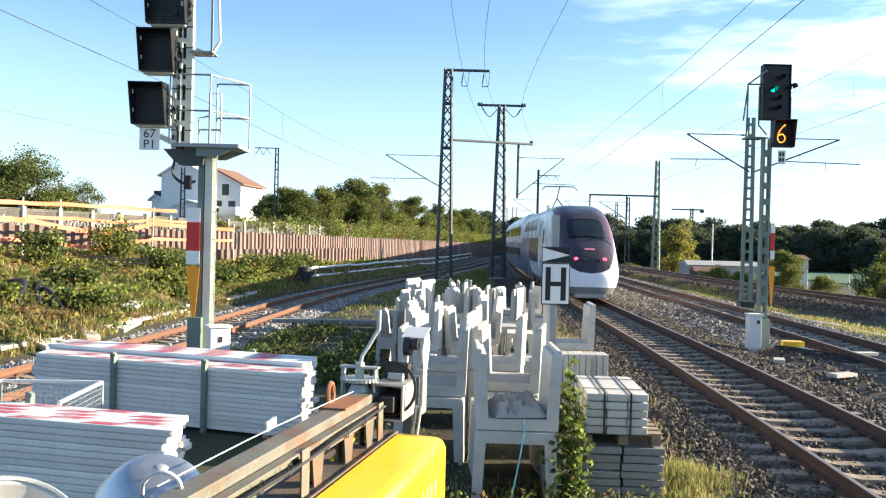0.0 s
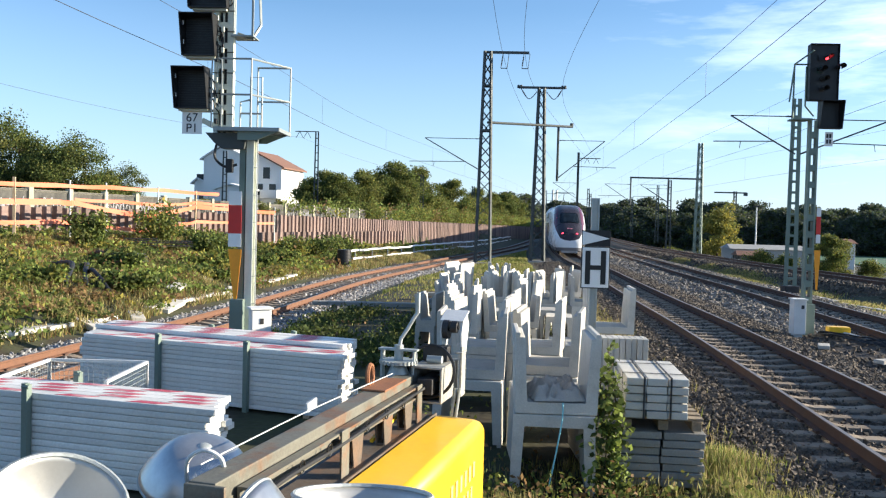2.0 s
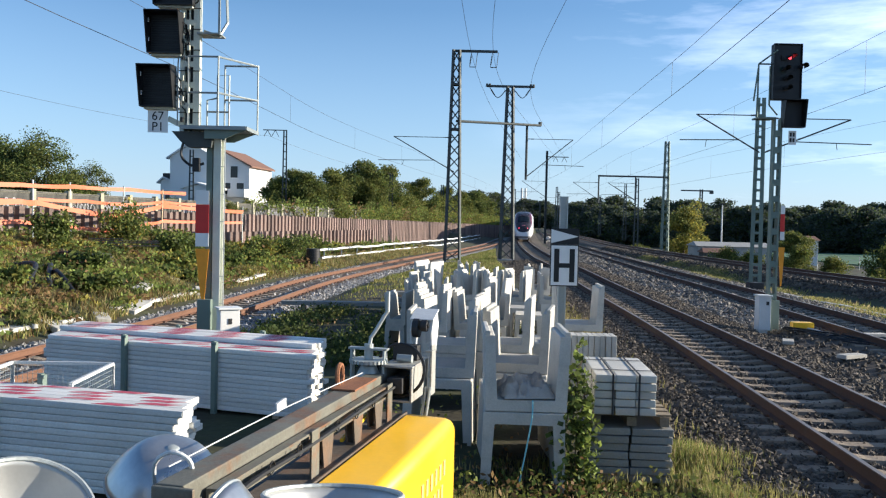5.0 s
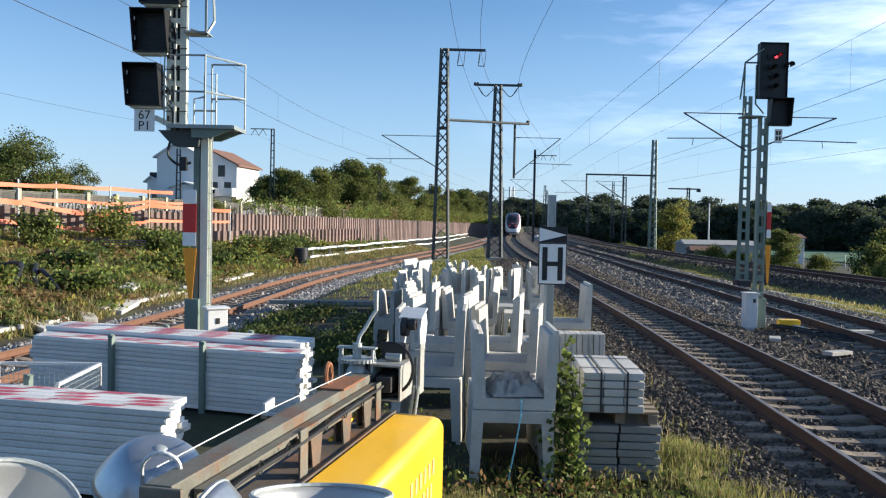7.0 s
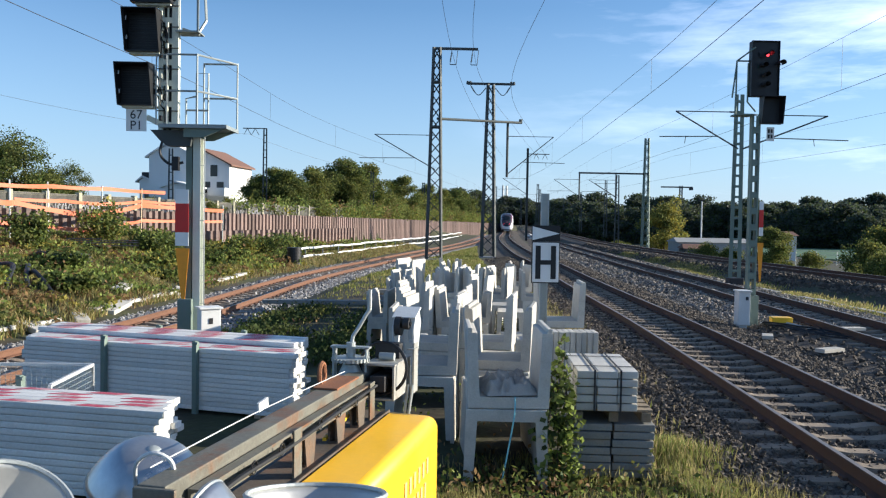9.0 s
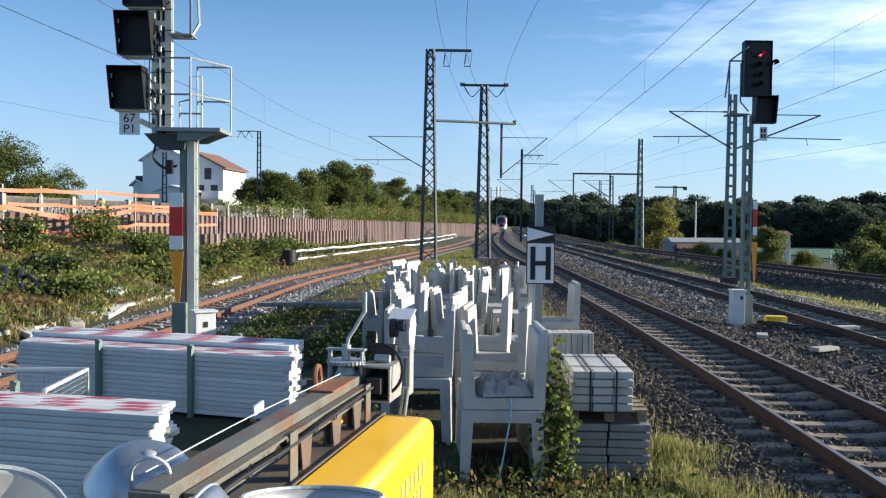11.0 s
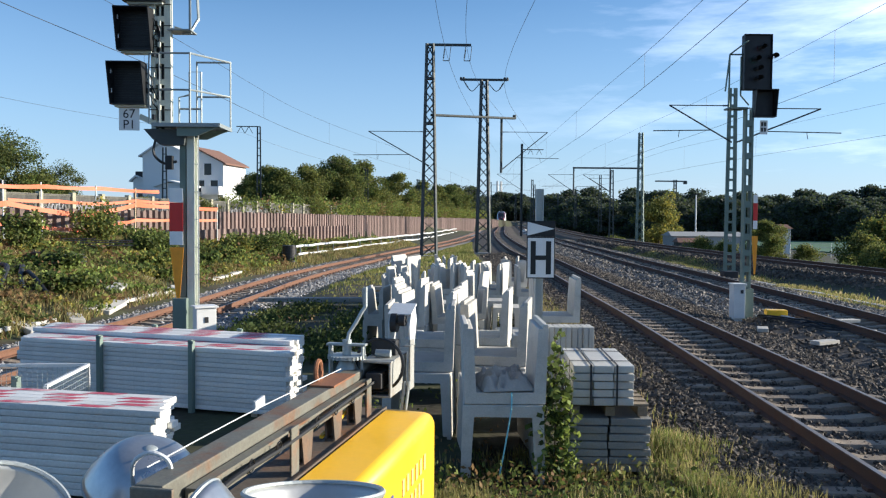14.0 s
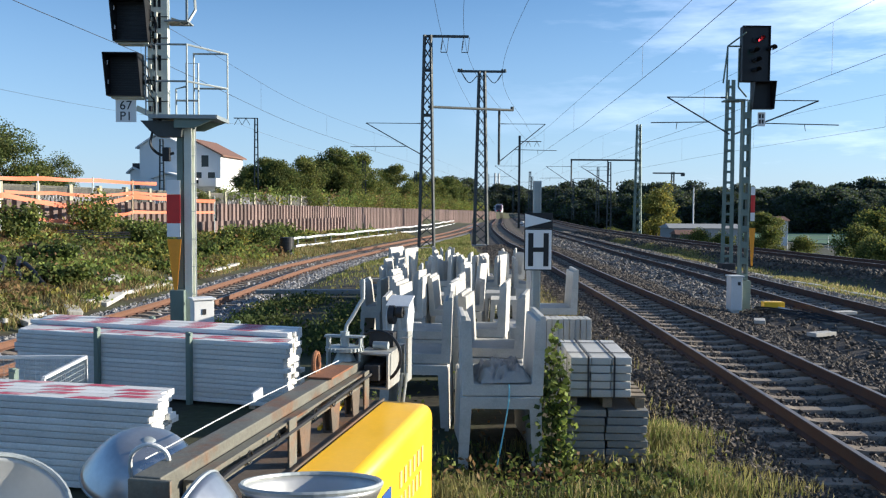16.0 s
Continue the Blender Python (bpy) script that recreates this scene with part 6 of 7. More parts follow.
def leaf_mesh(name, pts, sizes, mats, slots=None, seed=0, long=1.6):
    """Many small pointed leaves at the given points, joined into one mesh."""
    rnd = np.random.RandomState(seed)
    pts = np.asarray(pts, float)
    n = len(pts)
    u = rnd.normal(size=(n, 3)); u /= np.linalg.norm(u, axis=1)[:, None]
    w = rnd.normal(size=(n, 3)); v = np.cross(u, w); v /= np.linalg.norm(v, axis=1)[:, None]
    s = (np.asarray(sizes) * rnd.uniform(0.6, 1.3, n))[:, None]
    q = np.stack([pts - u * s * long / 2, pts + v * s * 0.5, pts + u * s * long / 2, pts - v * s * 0.5], 1).reshape(-1, 3)
    me = bpy.data.meshes.new(name)
    me.from_pydata(q.tolist(), [], np.arange(4 * n).reshape(n, 4).tolist())
    for m in mats:
        me.materials.append(m)
    if slots is not None:
        me.polygons.foreach_set("material_index", np.asarray(slots, np.int32))
    return me


def blade_mesh(name, pts, heights, mats, slots, seed=0, width=0.008, lean=0.45):
    rnd = np.random.RandomState(seed)
    pts = np.asarray(pts, float)
    n = len(pts)
    a = rnd.uniform(0, 2 * np.pi, n)
    h = np.asarray(heights)
    side = np.stack([np.cos(a), np.sin(a), np.zeros(n)], 1) * (width * (0.6 + rnd.rand(n)))[:, None]
    b = rnd.uniform(0, 2 * np.pi, n)
    off = np.stack([np.cos(b), np.sin(b), np.zeros(n)], 1) * (h * lean * rnd.rand(n))[:, None]
    up = np.stack([np.zeros(n), np.zeros(n), h], 1)
    q = np.stack([pts - side, pts + side, pts + side * 0.7 + off * 0.35 + up * 0.6, pts - side * 0.7 + off * 0.35 + up * 0.6, pts + off + up], 1).reshape(-1, 3)
    k = np.arange(n) * 5
    faces = np.stack([k, k + 1, k + 2, k + 3], 1).tolist() + np.stack([k + 3, k + 2, k + 4], 1).tolist()
    me = bpy.data.meshes.new(name)
    me.from_pydata(q.tolist(), [], faces)
    for m in mats:
        me.materials.append(m)
    me.polygons.foreach_set("material_index", np.concatenate([slots, slots]).astype(np.int32))
    return me


def make_grass():
    rnd = np.random.RandomState(3)
    def patch(name, label, n, place, hmin, hmax, mats, weights, width=0.008, seed=1, lean=0.45):
        pts, hs = [], []
        while len(pts) < n:
            x, y, f = place(rnd)
            if rnd.rand() > f:
                continue
            pts.append((x, y, ground_z(x, y) - 0.01))
            hs.append(rnd.uniform(hmin, hmax) * (0.5 + 0.8 * f))
        slots = rnd.choice(len(mats), n, p=weights)
        me = blade_mesh(name, pts, hs, mats, slots, seed, width, lean)
        tagged(new(name, me), label, "grass", kind="stuff")
    def clumps(x, y, s=0.9):
        return max(0.0, min(1.0, 0.55 + 0.9 * noise.noise((x * s, y * s, 3))))
    # edge of the piles, near the platform
    patch("grass", "tall green and straw-coloured grass round the concrete piles", 10000,
          lambda r: (lambda x, y: (x, y, clumps(x, y, 1.4) * (.35 if x < 2.5 and y > 7.9 else 1)))(r.uniform(-0.3, 3.6), r.uniform(6.3, 9.6)), 0.05, 0.26, [M["grass"], M["grass_dry"]], [0.7, 0.3], 0.006, 2)
    patch("grass", "straw grass strip along the ballast shoulder", 6000,
          lambda r: (lambda y: (along(MAIN, y) - 2.5 + r.normal() * 0.30, y, clumps(y, 0.0, .9)))(r.uniform(7, 30)), 0.08, 0.30, [M["grass"], M["grass_dry"]], [0.45, 0.55], 0.008, 3)
    patch("grass", "tall bright yellow-green grass beside the slab pile", 6500,
          lambda r: (lambda x, y: (x, y, clumps(x, y, 1.1)))(2.50 + abs(r.normal()) * 0.30, r.uniform(6.2, 10.5)), 0.06, 0.27, [M["leaf_bright"], M["grass"], M["grass_dry"]], [0.3, 0.4, 0.3], 0.006, 12)
    # island between side track and main track
    patch("grass", "green grass between the tracks", 26000,
          lambda r: (lambda y: (lambda x: (x, y, clumps(x, y, .5) * (.9 if y > 33 else .22)))(r.uniform(along(SIDE, y) + 2.6, along(MAIN, y) - 3.4)))(14 + 76 * r.rand() ** 0.8), 0.05, 0.20, [M["grass"], M["grass_dry"], M["leaf"]], [0.62, 0.05, 0.33], 0.02, 4)
    # dry strip between second and third tracks
    patch("grass", "dry yellowish grass strip between the tracks", 30000,
          lambda r: (lambda y: (along(SECOND, y) + 3.1 + r.normal() * 0.5, y, clumps(y * .5, 2.0, .7)))(r.uniform(16, 75)), 0.04, 0.17, [M["grass"], M["grass_dry"], M["leaf"]], [0.40, 0.38, 0.22], 0.02, 5)
    # bank on the left
    patch("grass", "rough grass on the bank below the retaining wall", 130000,
          lambda r: (lambda y: (lambda x: (x, y, clumps(x, y, .6)))(r.uniform(wall_x(y) + 0.3, along(SIDE, y) - 2.3)))(13 + 75 * r.rand() ** 1.3), 0.08, 0.30, [M["grass"], M["grass_dry"], M["leaf_brown"], M["leaf_dark"]], [0.38, 0.30, 0.22, 0.10], 0.016, 6, 1.0)


make_grass()


def make_weeds():
    """Leafy weeds and low bushes on the bank."""
    rnd = np.random.RandomState(9)
    pts, sizes, slots = [], [], []
    for _ in range(3400):
        y = 13 + 75 * rnd.rand() ** 1.3
        lo, hi = wall_x(y) + 0.4, along(SIDE, y) - 2.6
        x = rnd.uniform(lo, hi)
        if y > 50 and x > along(SIDE, y) - 5.3:
            continue
        if y > 63 and x < wall_x(y) + 2.5:
            continue
        d = noise.noise((x * 0.22, y * 0.22, 7))
        if rnd.rand() < (0.3 if d > 0.02 else 0.15):
            continue
        h = rnd.uniform(0.15, 0.5) * (1 + 0.9 * d if d > 0.02 else 0.5)
        g = ground_z(x, y)
        c = rnd.choice(4, p=[0.54, 0.12, 0.22, 0.12]) if d > 0.02 else rnd.choice(4, p=[0.24, 0.05, 0.43, 0.28])
        k = rnd.randint(35, 60)
        q = rnd.normal(size=(k, 3)) * (h * 0.75, h * 0.75, h * 0.38)
        for p in q:
            pts.append((x + p[0], y + p[1], g + abs(p[2]) + 0.03 + h * 0.35 * rnd.rand()))
            sizes.append(0.06 + y * 0.0013)
            slots.append(c)
    me = leaf_mesh("weeds", pts, sizes, [M["leaf_bright"], M["leaf_dark"], M["leaf_yellow"], M["leaf_brown"]], slots, 2)
    tagged(new("weeds", me), "tangled green, yellow and reddish weeds covering the bank", "weeds", kind="stuff")
    # weeds among the piles and in front of them
    pts, sizes, slots = [], [], []
    for _ in range(150):
        x, y = rnd.uniform(-0.3, 2.9), rnd.uniform(7.4, 8.6)
        if rnd.rand() < 0.35:
            x, y = rnd.uniform(-0.6, 2.2), rnd.uniform(9, 26)
        c = rnd.choice(3, p=[0.6, 0.15, 0.25])
        for p in rnd.normal(size=(26, 3)) * (0.16, 0.14, 0.12):
            pts.append((x + p[0], y + p[1], ground_z(x, y) + abs(p[2]) + 0.02)); sizes.append(0.04); slots.append(c)
    me = leaf_mesh("weeds", pts, sizes, [M["leaf"], M["leaf_dark"], M["leaf_brown"]], slots, 5)
    tagged(new("weeds", me), "low leafy weeds and brown leaves round the concrete piles", "weeds", kind="stuff")
    # ground cover beside the board stacks, its shade put in by mostly dark leaves
    pts, sizes, slots = [], [], []
    for _ in range(520):
        x, y = rnd.uniform(-4.6, -0.7), rnd.uniform(15.5, 25)
        if x < along(SIDE, y) + 2.0 or noise.noise((x * 0.6, y * 0.6, 2)) < -0.12:
            continue
        c = rnd.choice(3, p=[0.08, 0.90, 0.02])
        for p in rnd.normal(size=(30, 3)) * (0.22, 0.20, 0.11):
            pts.append((x + p[0], y + p[1], ground_z(x, y) + abs(p[2]) + 0.02)); sizes.append(0.055); slots.append(c)
    me = leaf_mesh("weeds", pts, sizes, [M["leaf"], M["leaf_dark"], M["leaf_brown"]], slots, 6)
    tagged(new("weeds", me), "low leafy weeds, coloured dark for shade, beside the stacked boards", "weeds", kind="stuff")


make_weeds()


def make_ivy():
    """Ivy and scrub hanging over the far stretch of the wall."""
    rnd = np.random.RandomState(14)
    pts, sizes, slots = [], [], []
    for _ in range(900):
        y = 66 + 140 * rnd.rand()
        if y < 86 and rnd.rand() < 0.7:
            continue
        x = wall_x(y) - rnd.uniform(0.3, 2.4)
        top = along([(60, 3.5), (90, 3.9), (130, 3.9), (210, 3.2)], y) + 0.7 * noise.noise((y * 0.15, 0, 4))
        z = rnd.uniform(2.1 if y > 86 else 3.1, max(top, 3.2))
        c = rnd.choice(4, p=[0.42, 0.28, 0.22, 0.08])
        for p in rnd.normal(size=(26, 3)) * (0.35, 0.5, 0.32):
            pts.append((x + p[0], y + p[1], max(z + p[2], 1.9)))
            sizes.append(0.15)
            slots.append(c)
    me = leaf_mesh("ivy", pts, sizes, [M["leaf_bright"], M["leaf_yellow"], M["leaf"], M["leaf_brown"]], slots, 15)
    tagged(new("ivy", me), "yellow-green ivy and scrub hanging over the retaining wall", "ivy", kind="stuff")


make_ivy()


def make_vine():
    root = empty_thing("vine", (1.32, 8.55, ground_z(1.32, 8.5)), "leafy green vine climbing between trough and slab pile", "climbing plant")
    rnd = np.random.RandomState(4)
    pts = []
    for s in range(5):
        bm = bmesh.new()
        x0, line = rnd.uniform(-0.1, 0.1), []
        top = rnd.uniform(1.0, 1.62)
        for i in range(14):
            f = i / 13
            p = (x0 + 0.05 * math.sin(5 * f + s) + 0.02 * rnd.normal(), 0.12 * f + 0.02 * rnd.normal(), top * f)
            line.append(p)
            for _ in range(15 if f < 0.7 else 7):
                q = rnd.normal(size=3) * (0.052 * (1.2 - 0.6 * f), 0.06, 0.05)
                pts.append((p[0] + q[0], p[1] + q[1] - 0.03, max(p[2] + q[2], .01)))
        hose(bm, line, 0.006, 5)
        part("stem", bm, M["bark"], root)
    ob = new("leaves", leaf_mesh("leaves", pts, [0.06] * len(pts), [M["leaf_bright"], M["leaf_dark"]], rnd.choice(2, len(pts), p=[.5, .5]), 8, 1.25))
    ob.parent = root
    tagged(ob, kind="stuff")


make_vine()


def bush(name, at, r, h, n, mats, label, seed, leaf=0.08):
    rnd = np.random.RandomState(seed)
    root = empty_thing(name, at, label, "bush")
    bm = bmesh.new()
    tips = []
    for k in range(9):
        a, f = rnd.uniform(0, 6.28), rnd.uniform(0.35, 0.9)
        t = Vector((r * f * math.cos(a), r * f * math.sin(a), h * rnd.uniform(0.5, 0.95)))
        rod(bm, (0, 0, 0), t, 0.03 * h / 2, 0.008, seg=5)
        tips.append(t)
    part("stems", bm, M["bark"], root)
    pts = []
    for i in range(n):
        t = tips[rnd.randint(len(tips))]
        f = rnd.rand() ** 0.5
        v = rnd.normal(size=3)
        p = np.array(t) * f + v / np.linalg.norm(v) * rnd.rand() ** 0.4 * (r * 0.42, r * 0.42, h * 0.24)
        pts.append((p[0], p[1], max(0.02, p[2])))
    ob = new("leaves", leaf_mesh("leaves", pts, [leaf] * n, mats, rnd.choice(len(mats), n), seed))
    ob.parent = root
    tagged(ob, kind="stuff")
    return root


def on_ground(x, y, dz=-0.03):
    return (x, y, ground_z(x, y) + dz)


for i, (y, dx, r, h) in enumerate(((34.6, 9.8, 1.0, 1.5), (39.5, 9.1, 1.6, 2.25), (27, 4.4, .8, .7), (30, 6.4, .9, .8), (22.5, 8.5, 1.0, .9), (25, 6.0, .8, .6), (38.5, 4.2, .9, .8), (42, 8.0, 1.2, 1.1), (33.5, 4.0, .7, .5), (18.5, 5.2, .9, .7), (44, 4.4, .9, .8), (24.0, 10.2, 1.0, 1.2), (40, 6.8, 1.2, 1.2), (47, 5.6, 1.3, 1.3), (55, 6.6, 1.4, 1.5), (50, 3.8, 0.8, 0.7), (60, 7.0, 1.4, 1.5), (36, 5.0, .9, .9), (64, 8.0, 1.2, 1.4), (20, 6.5, 1, 1.0))):
    bush("bush", on_ground(along(SIDE, y) - dx, y), r, h, 1900, [M["leaf_bright"], M["leaf"], M["leaf_yellow"] if i % 4 == 1 else M["leaf_dark"], M["leaf_dark"]], "leafy green bush with reddish sprays on the bank" if i % 4 == 1 else "leafy bright green bush on the bank", 30 + i, 0.11)


def tree_meshes(seed, h, r, n, leaf, mats, weights, trunk_part=0.3, spread=1.0):
    """Trunk with limbs, and a crown of leaf clumps; two meshes."""
    rnd = np.random.RandomState(seed)
    bm = bmesh.new()
    base_r = 0.025 * h
    knots = smooth_line([(0, 0, -0.3), (rnd.normal() * .1, rnd.normal() * .1, h * .3), (rnd.normal() * .25, rnd.normal() * .25, h * .6), (rnd.normal() * .4, rnd.normal() * .4, h * .88)], 8)
    for a, b, k in zip(knots, knots[1:], range(8)):
        rod(bm, a, b, base_r * (1 - k / 9), base_r * (1 - (k + 1) / 9), seg=7)
    tips = []
    for k in range(22):
        f = rnd.uniform(trunk_part, 0.95)
        p = Vector(knots[min(8, int(f * 8))])
        a = k * 2.4 + rnd.uniform(-.4, .4)
        reach = r * rnd.uniform(0.5, 1.0) * math.sin(math.pi * min(1.0, (f - trunk_part) / (1 - trunk_part) * 0.72 + 0.28)) * spread
        t = p + Vector((math.cos(a) * reach, math.sin(a) * reach, rnd.uniform(0.02, 0.16) * h))
        mid = p.lerp(t, 0.5) + Vector((0, 0, 0.05 * h * rnd.rand()))
        rod(bm, p, mid, base_r * 0.4, base_r * 0.22, seg=5)
        rod(bm, mid, t, base_r * 0.22, base_r * 0.06, seg=5)
        tips += [(t, 0.8), (mid.lerp(t, 0.6), 1.0), (mid, 0.9)]
        for _ in range(4):
            s = mid.lerp(t, rnd.uniform(0.4, 1.0)) + Vector(rnd.normal(size=3) * (r * 0.17, r * 0.17, r * 0.13))
            rod(bm, mid.lerp(t, 0.5), s, base_r * 0.10, base_r * 0.03, seg=4)
            tips.append((s, rnd.uniform(0.5, 1.0)))
    tips.append((Vector(knots[-1]) + Vector((0, 0, h * 0.05)), 0.9))
    me = bpy.data.meshes.new("trunk")
    bm.to_mesh(me)
    bm.free()
    me.materials.append(M["bark"])
    pts = []
    per = n // len(tips)
    for t, s in tips:
        v = rnd.normal(size=(per, 3))
        v *= (rnd.rand(per) ** 0.55 / np.linalg.norm(v, axis=1))[:, None]
        pts.append(np.array(t) + v * (r * 0.42 * s, r * 0.42 * s, r * 0.30 * s))
    pts = np.concatenate(pts)
    return me, leaf_mesh("crown", pts, [leaf] * len(pts), mats, rnd.choice(len(mats), len(pts), p=weights), seed, 1.4)


def plant(kind, at, label, group="", scale=1.0, turn=0.0, name="tree", widen=1.0):
    root = empty_thing(name, at, label, "tree", group, turn=turn)
    root.scale = (scale * widen, scale * widen, scale)
    for nm, me in zip(("trunk", "crown"), kind):
        ob = new(nm, me)
        ob.parent = root
    return root


OAK = tree_meshes(1, 10, 4.6, 24000, 0.22, [M["leaf_dark"], M["leaf"]], [0.55, 0.45], 0.25)
ASH = tree_meshes(2, 10, 4.2, 20000, 0.21, [M["leaf"], M["leaf_dark"], M["leaf_yellow"]], [0.6, 0.3, 0.1], 0.2)
LOW = tree_meshes(3, 6, 3.6, 11000, 0.20, [M["leaf"], M["leaf_yellow"], M["leaf_dark"]], [0.5, 0.2, 0.3], 0.08)
GOLD = tree_meshes(4, 9, 4.4, 10000, 0.27, [M["leaf_yellow"], M["leaf"]], [0.85, 0.15], 0.15)
AIRY = tree_meshes(6, 10, 5.0, 26000, 0.17, [M["leaf"], M["leaf_dark"]], [0.42, 0.58], 0.35, 1.15)
# far trees, most leaves in the haze-tinted green
WOOD = [tree_meshes(10 + k, 11, 5.0, 8000, 0.42, [M["leaf_wood_haze"], M["leaf_dark"]], [0.7, 0.3], 0.05) for k in range(3)]


def plant_trees():
    rnd = random.Random(21)
    # behind the tape fence
    for x, y, s, k in ((-35.0, 63, 0.76, AIRY), (-31.0, 62, 0.64, AIRY), (-42, 66, 0.76, AIRY), (-28.6, 66, 0.44, AIRY), (-38, 58, 0.62, AIRY)):
        plant(k, (x, y, 1.7), "spreading airy green tree behind the wall", "trees behind the wall", s, rnd.uniform(0, 360))
    # along the top of the retaining wall
    for px, y, s, k in ((-21.3, 106, 0.56, OAK), (-19.6, 108, 0.66, ASH), (-18.0, 106, 0.62, OAK), (-16.4, 112, 0.70, ASH), (-14.6, 116, 0.66, OAK), (-12.6, 119, 0.86, OAK), (-11.0, 117, 0.60, ASH),
                        (-10.4, 122, 0.70, LOW), (-9.2, 128, 0.85, ASH), (-6.4, 134, 0.75, LOW), (-5.2, 142, 0.75, ASH), (-2.6, 150, 0.85, LOW), (-0.5, 160, 0.70, ASH),
                        (2.4, 168, 0.65, ASH), (5.0, 182, 0.7, OAK), (7.4, 196, 0.7, ASH), (-23.8, 100, 0.42, LOW), (-30.5, 93, 0.4, LOW)):
        plant(k, (px, y, 1.9), "leafy green tree on the ground above the retaining wall", "trees behind the wall", s, rnd.uniform(0, 360))
    # ivy and scrub over the wall top
    for i in range(34):
        y = 62 + 3.9 * i
        x = wall_x(y) - rnd.uniform(1.2, 4.0)
        plant(LOW, (x, y, 1.7), "low yellow-green scrub spilling over the wall", "scrub above the wall", rnd.uniform(0.22, 0.42), rnd.uniform(0, 360), "shrub", 1.3)
    # wood across the right-hand side and the far end
    spots = []
    for i in range(150):
        f = i / 149
        x = -15 + 300 * f
        y = 430 - 190 * f + rnd.uniform(-16, 26)
        spots.append((x, y, rnd.choice((0.85, 0.95, 1.0, 1.1, 1.2, 1.45)) * rnd.uniform(0.92, 1.08)))
    for i in range(46):
        spots.append((82 + 150 * rnd.random(), 270 - 60 * rnd.random(), rnd.uniform(0.75, 1.0)))
    for i in range(30):
        spots.append((25 + 3.4 * i, 262 - 1.2 * i + rnd.uniform(-8, 8), rnd.uniform(0.8, 1.0)))
    for i in range(16):
        spots.append((-14 + 2.6 * i, 372 + rnd.uniform(-10, 10), rnd.uniform(0.75, 1.0)))
    spots = [q for q in spots if not (along(SIDE, min(q[1], 398)) - 7 < q[0] < along(THIRD, min(q[1], 398)) + 9 and q[1] < 480)]
    spots += [(20 + 4.5 * i, 560 + rnd.uniform(-15, 15), rnd.uniform(1.2, 1.6)) for i in range(16)]
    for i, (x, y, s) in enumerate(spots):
        plant(WOOD[i % 3], (x, y, ground_z(x, y) - 0.3), "dark green tree in the wood beyond the railway, leaves tinted with haze", "trees of the wood", s * 1.12, rnd.uniform(0, 360), "tree", 1.25)
    # single trees nearer on the right
    for x, y, s, k, lab in ((43.2, 158, 1.06, GOLD, "round yellow-green tree beyond the tracks"), (39.8, 98, 0.55, LOW, "small green tree beyond the third track"),
                            (42.5, 95, 0.50, LOW, "small green tree beyond the third track"), (38.2, 95, 0.56, ASH, "round dark green tree beyond the third track"), (30.9, 95, 0.62, LOW, "small yellow-green tree beyond the third track"), (34.0, 97, 0.55, LOW, "small green tree beyond the third track"), (46.2, 86, 1.0, LOW, "broad dark green tree beside the field"), (42.0, 81, 0.75, LOW, "broad dark green tree beside the field"),
                            (36.0, 105, 0.42, LOW, "low yellow-green bush beyond the third track"), (40.5, 62, 0.68, LOW, "low green bush beside the bank"), (36.5, 66, 0.6, LOW, "low green bush beside the bank"), (32.0, 72, 0.4, LOW, "low green bush beside the bank"),
                            (33, 110, 0.36, LOW, "low green bush beside the bank"), (45, 66, 0.7, LOW, "low green bush beside the bank"), (30.5, 120, 0.36, LOW, "low green bush beside the bank"), (38.5, 72, .62, LOW, "low green bush beside the bank")):
        plant(k, (x, y, ground_z(x, y) - 0.1), lab, "", s, rnd.uniform(0, 360))
    for i in range(22):
        y = 46 + 5 * i
        x = along(THIRD, y) + rnd.uniform(7.0, 10.5)
        plant(LOW, (x, y, ground_z(x, y) - 0.1), "low green scrub at the foot of the bank", "scrub by the bank", rnd.uniform(0.28, 0.5) * (0.72 if 55 < y < 105 else 1), rnd.uniform(0, 360), "shrub", 1.3)


plant_trees()


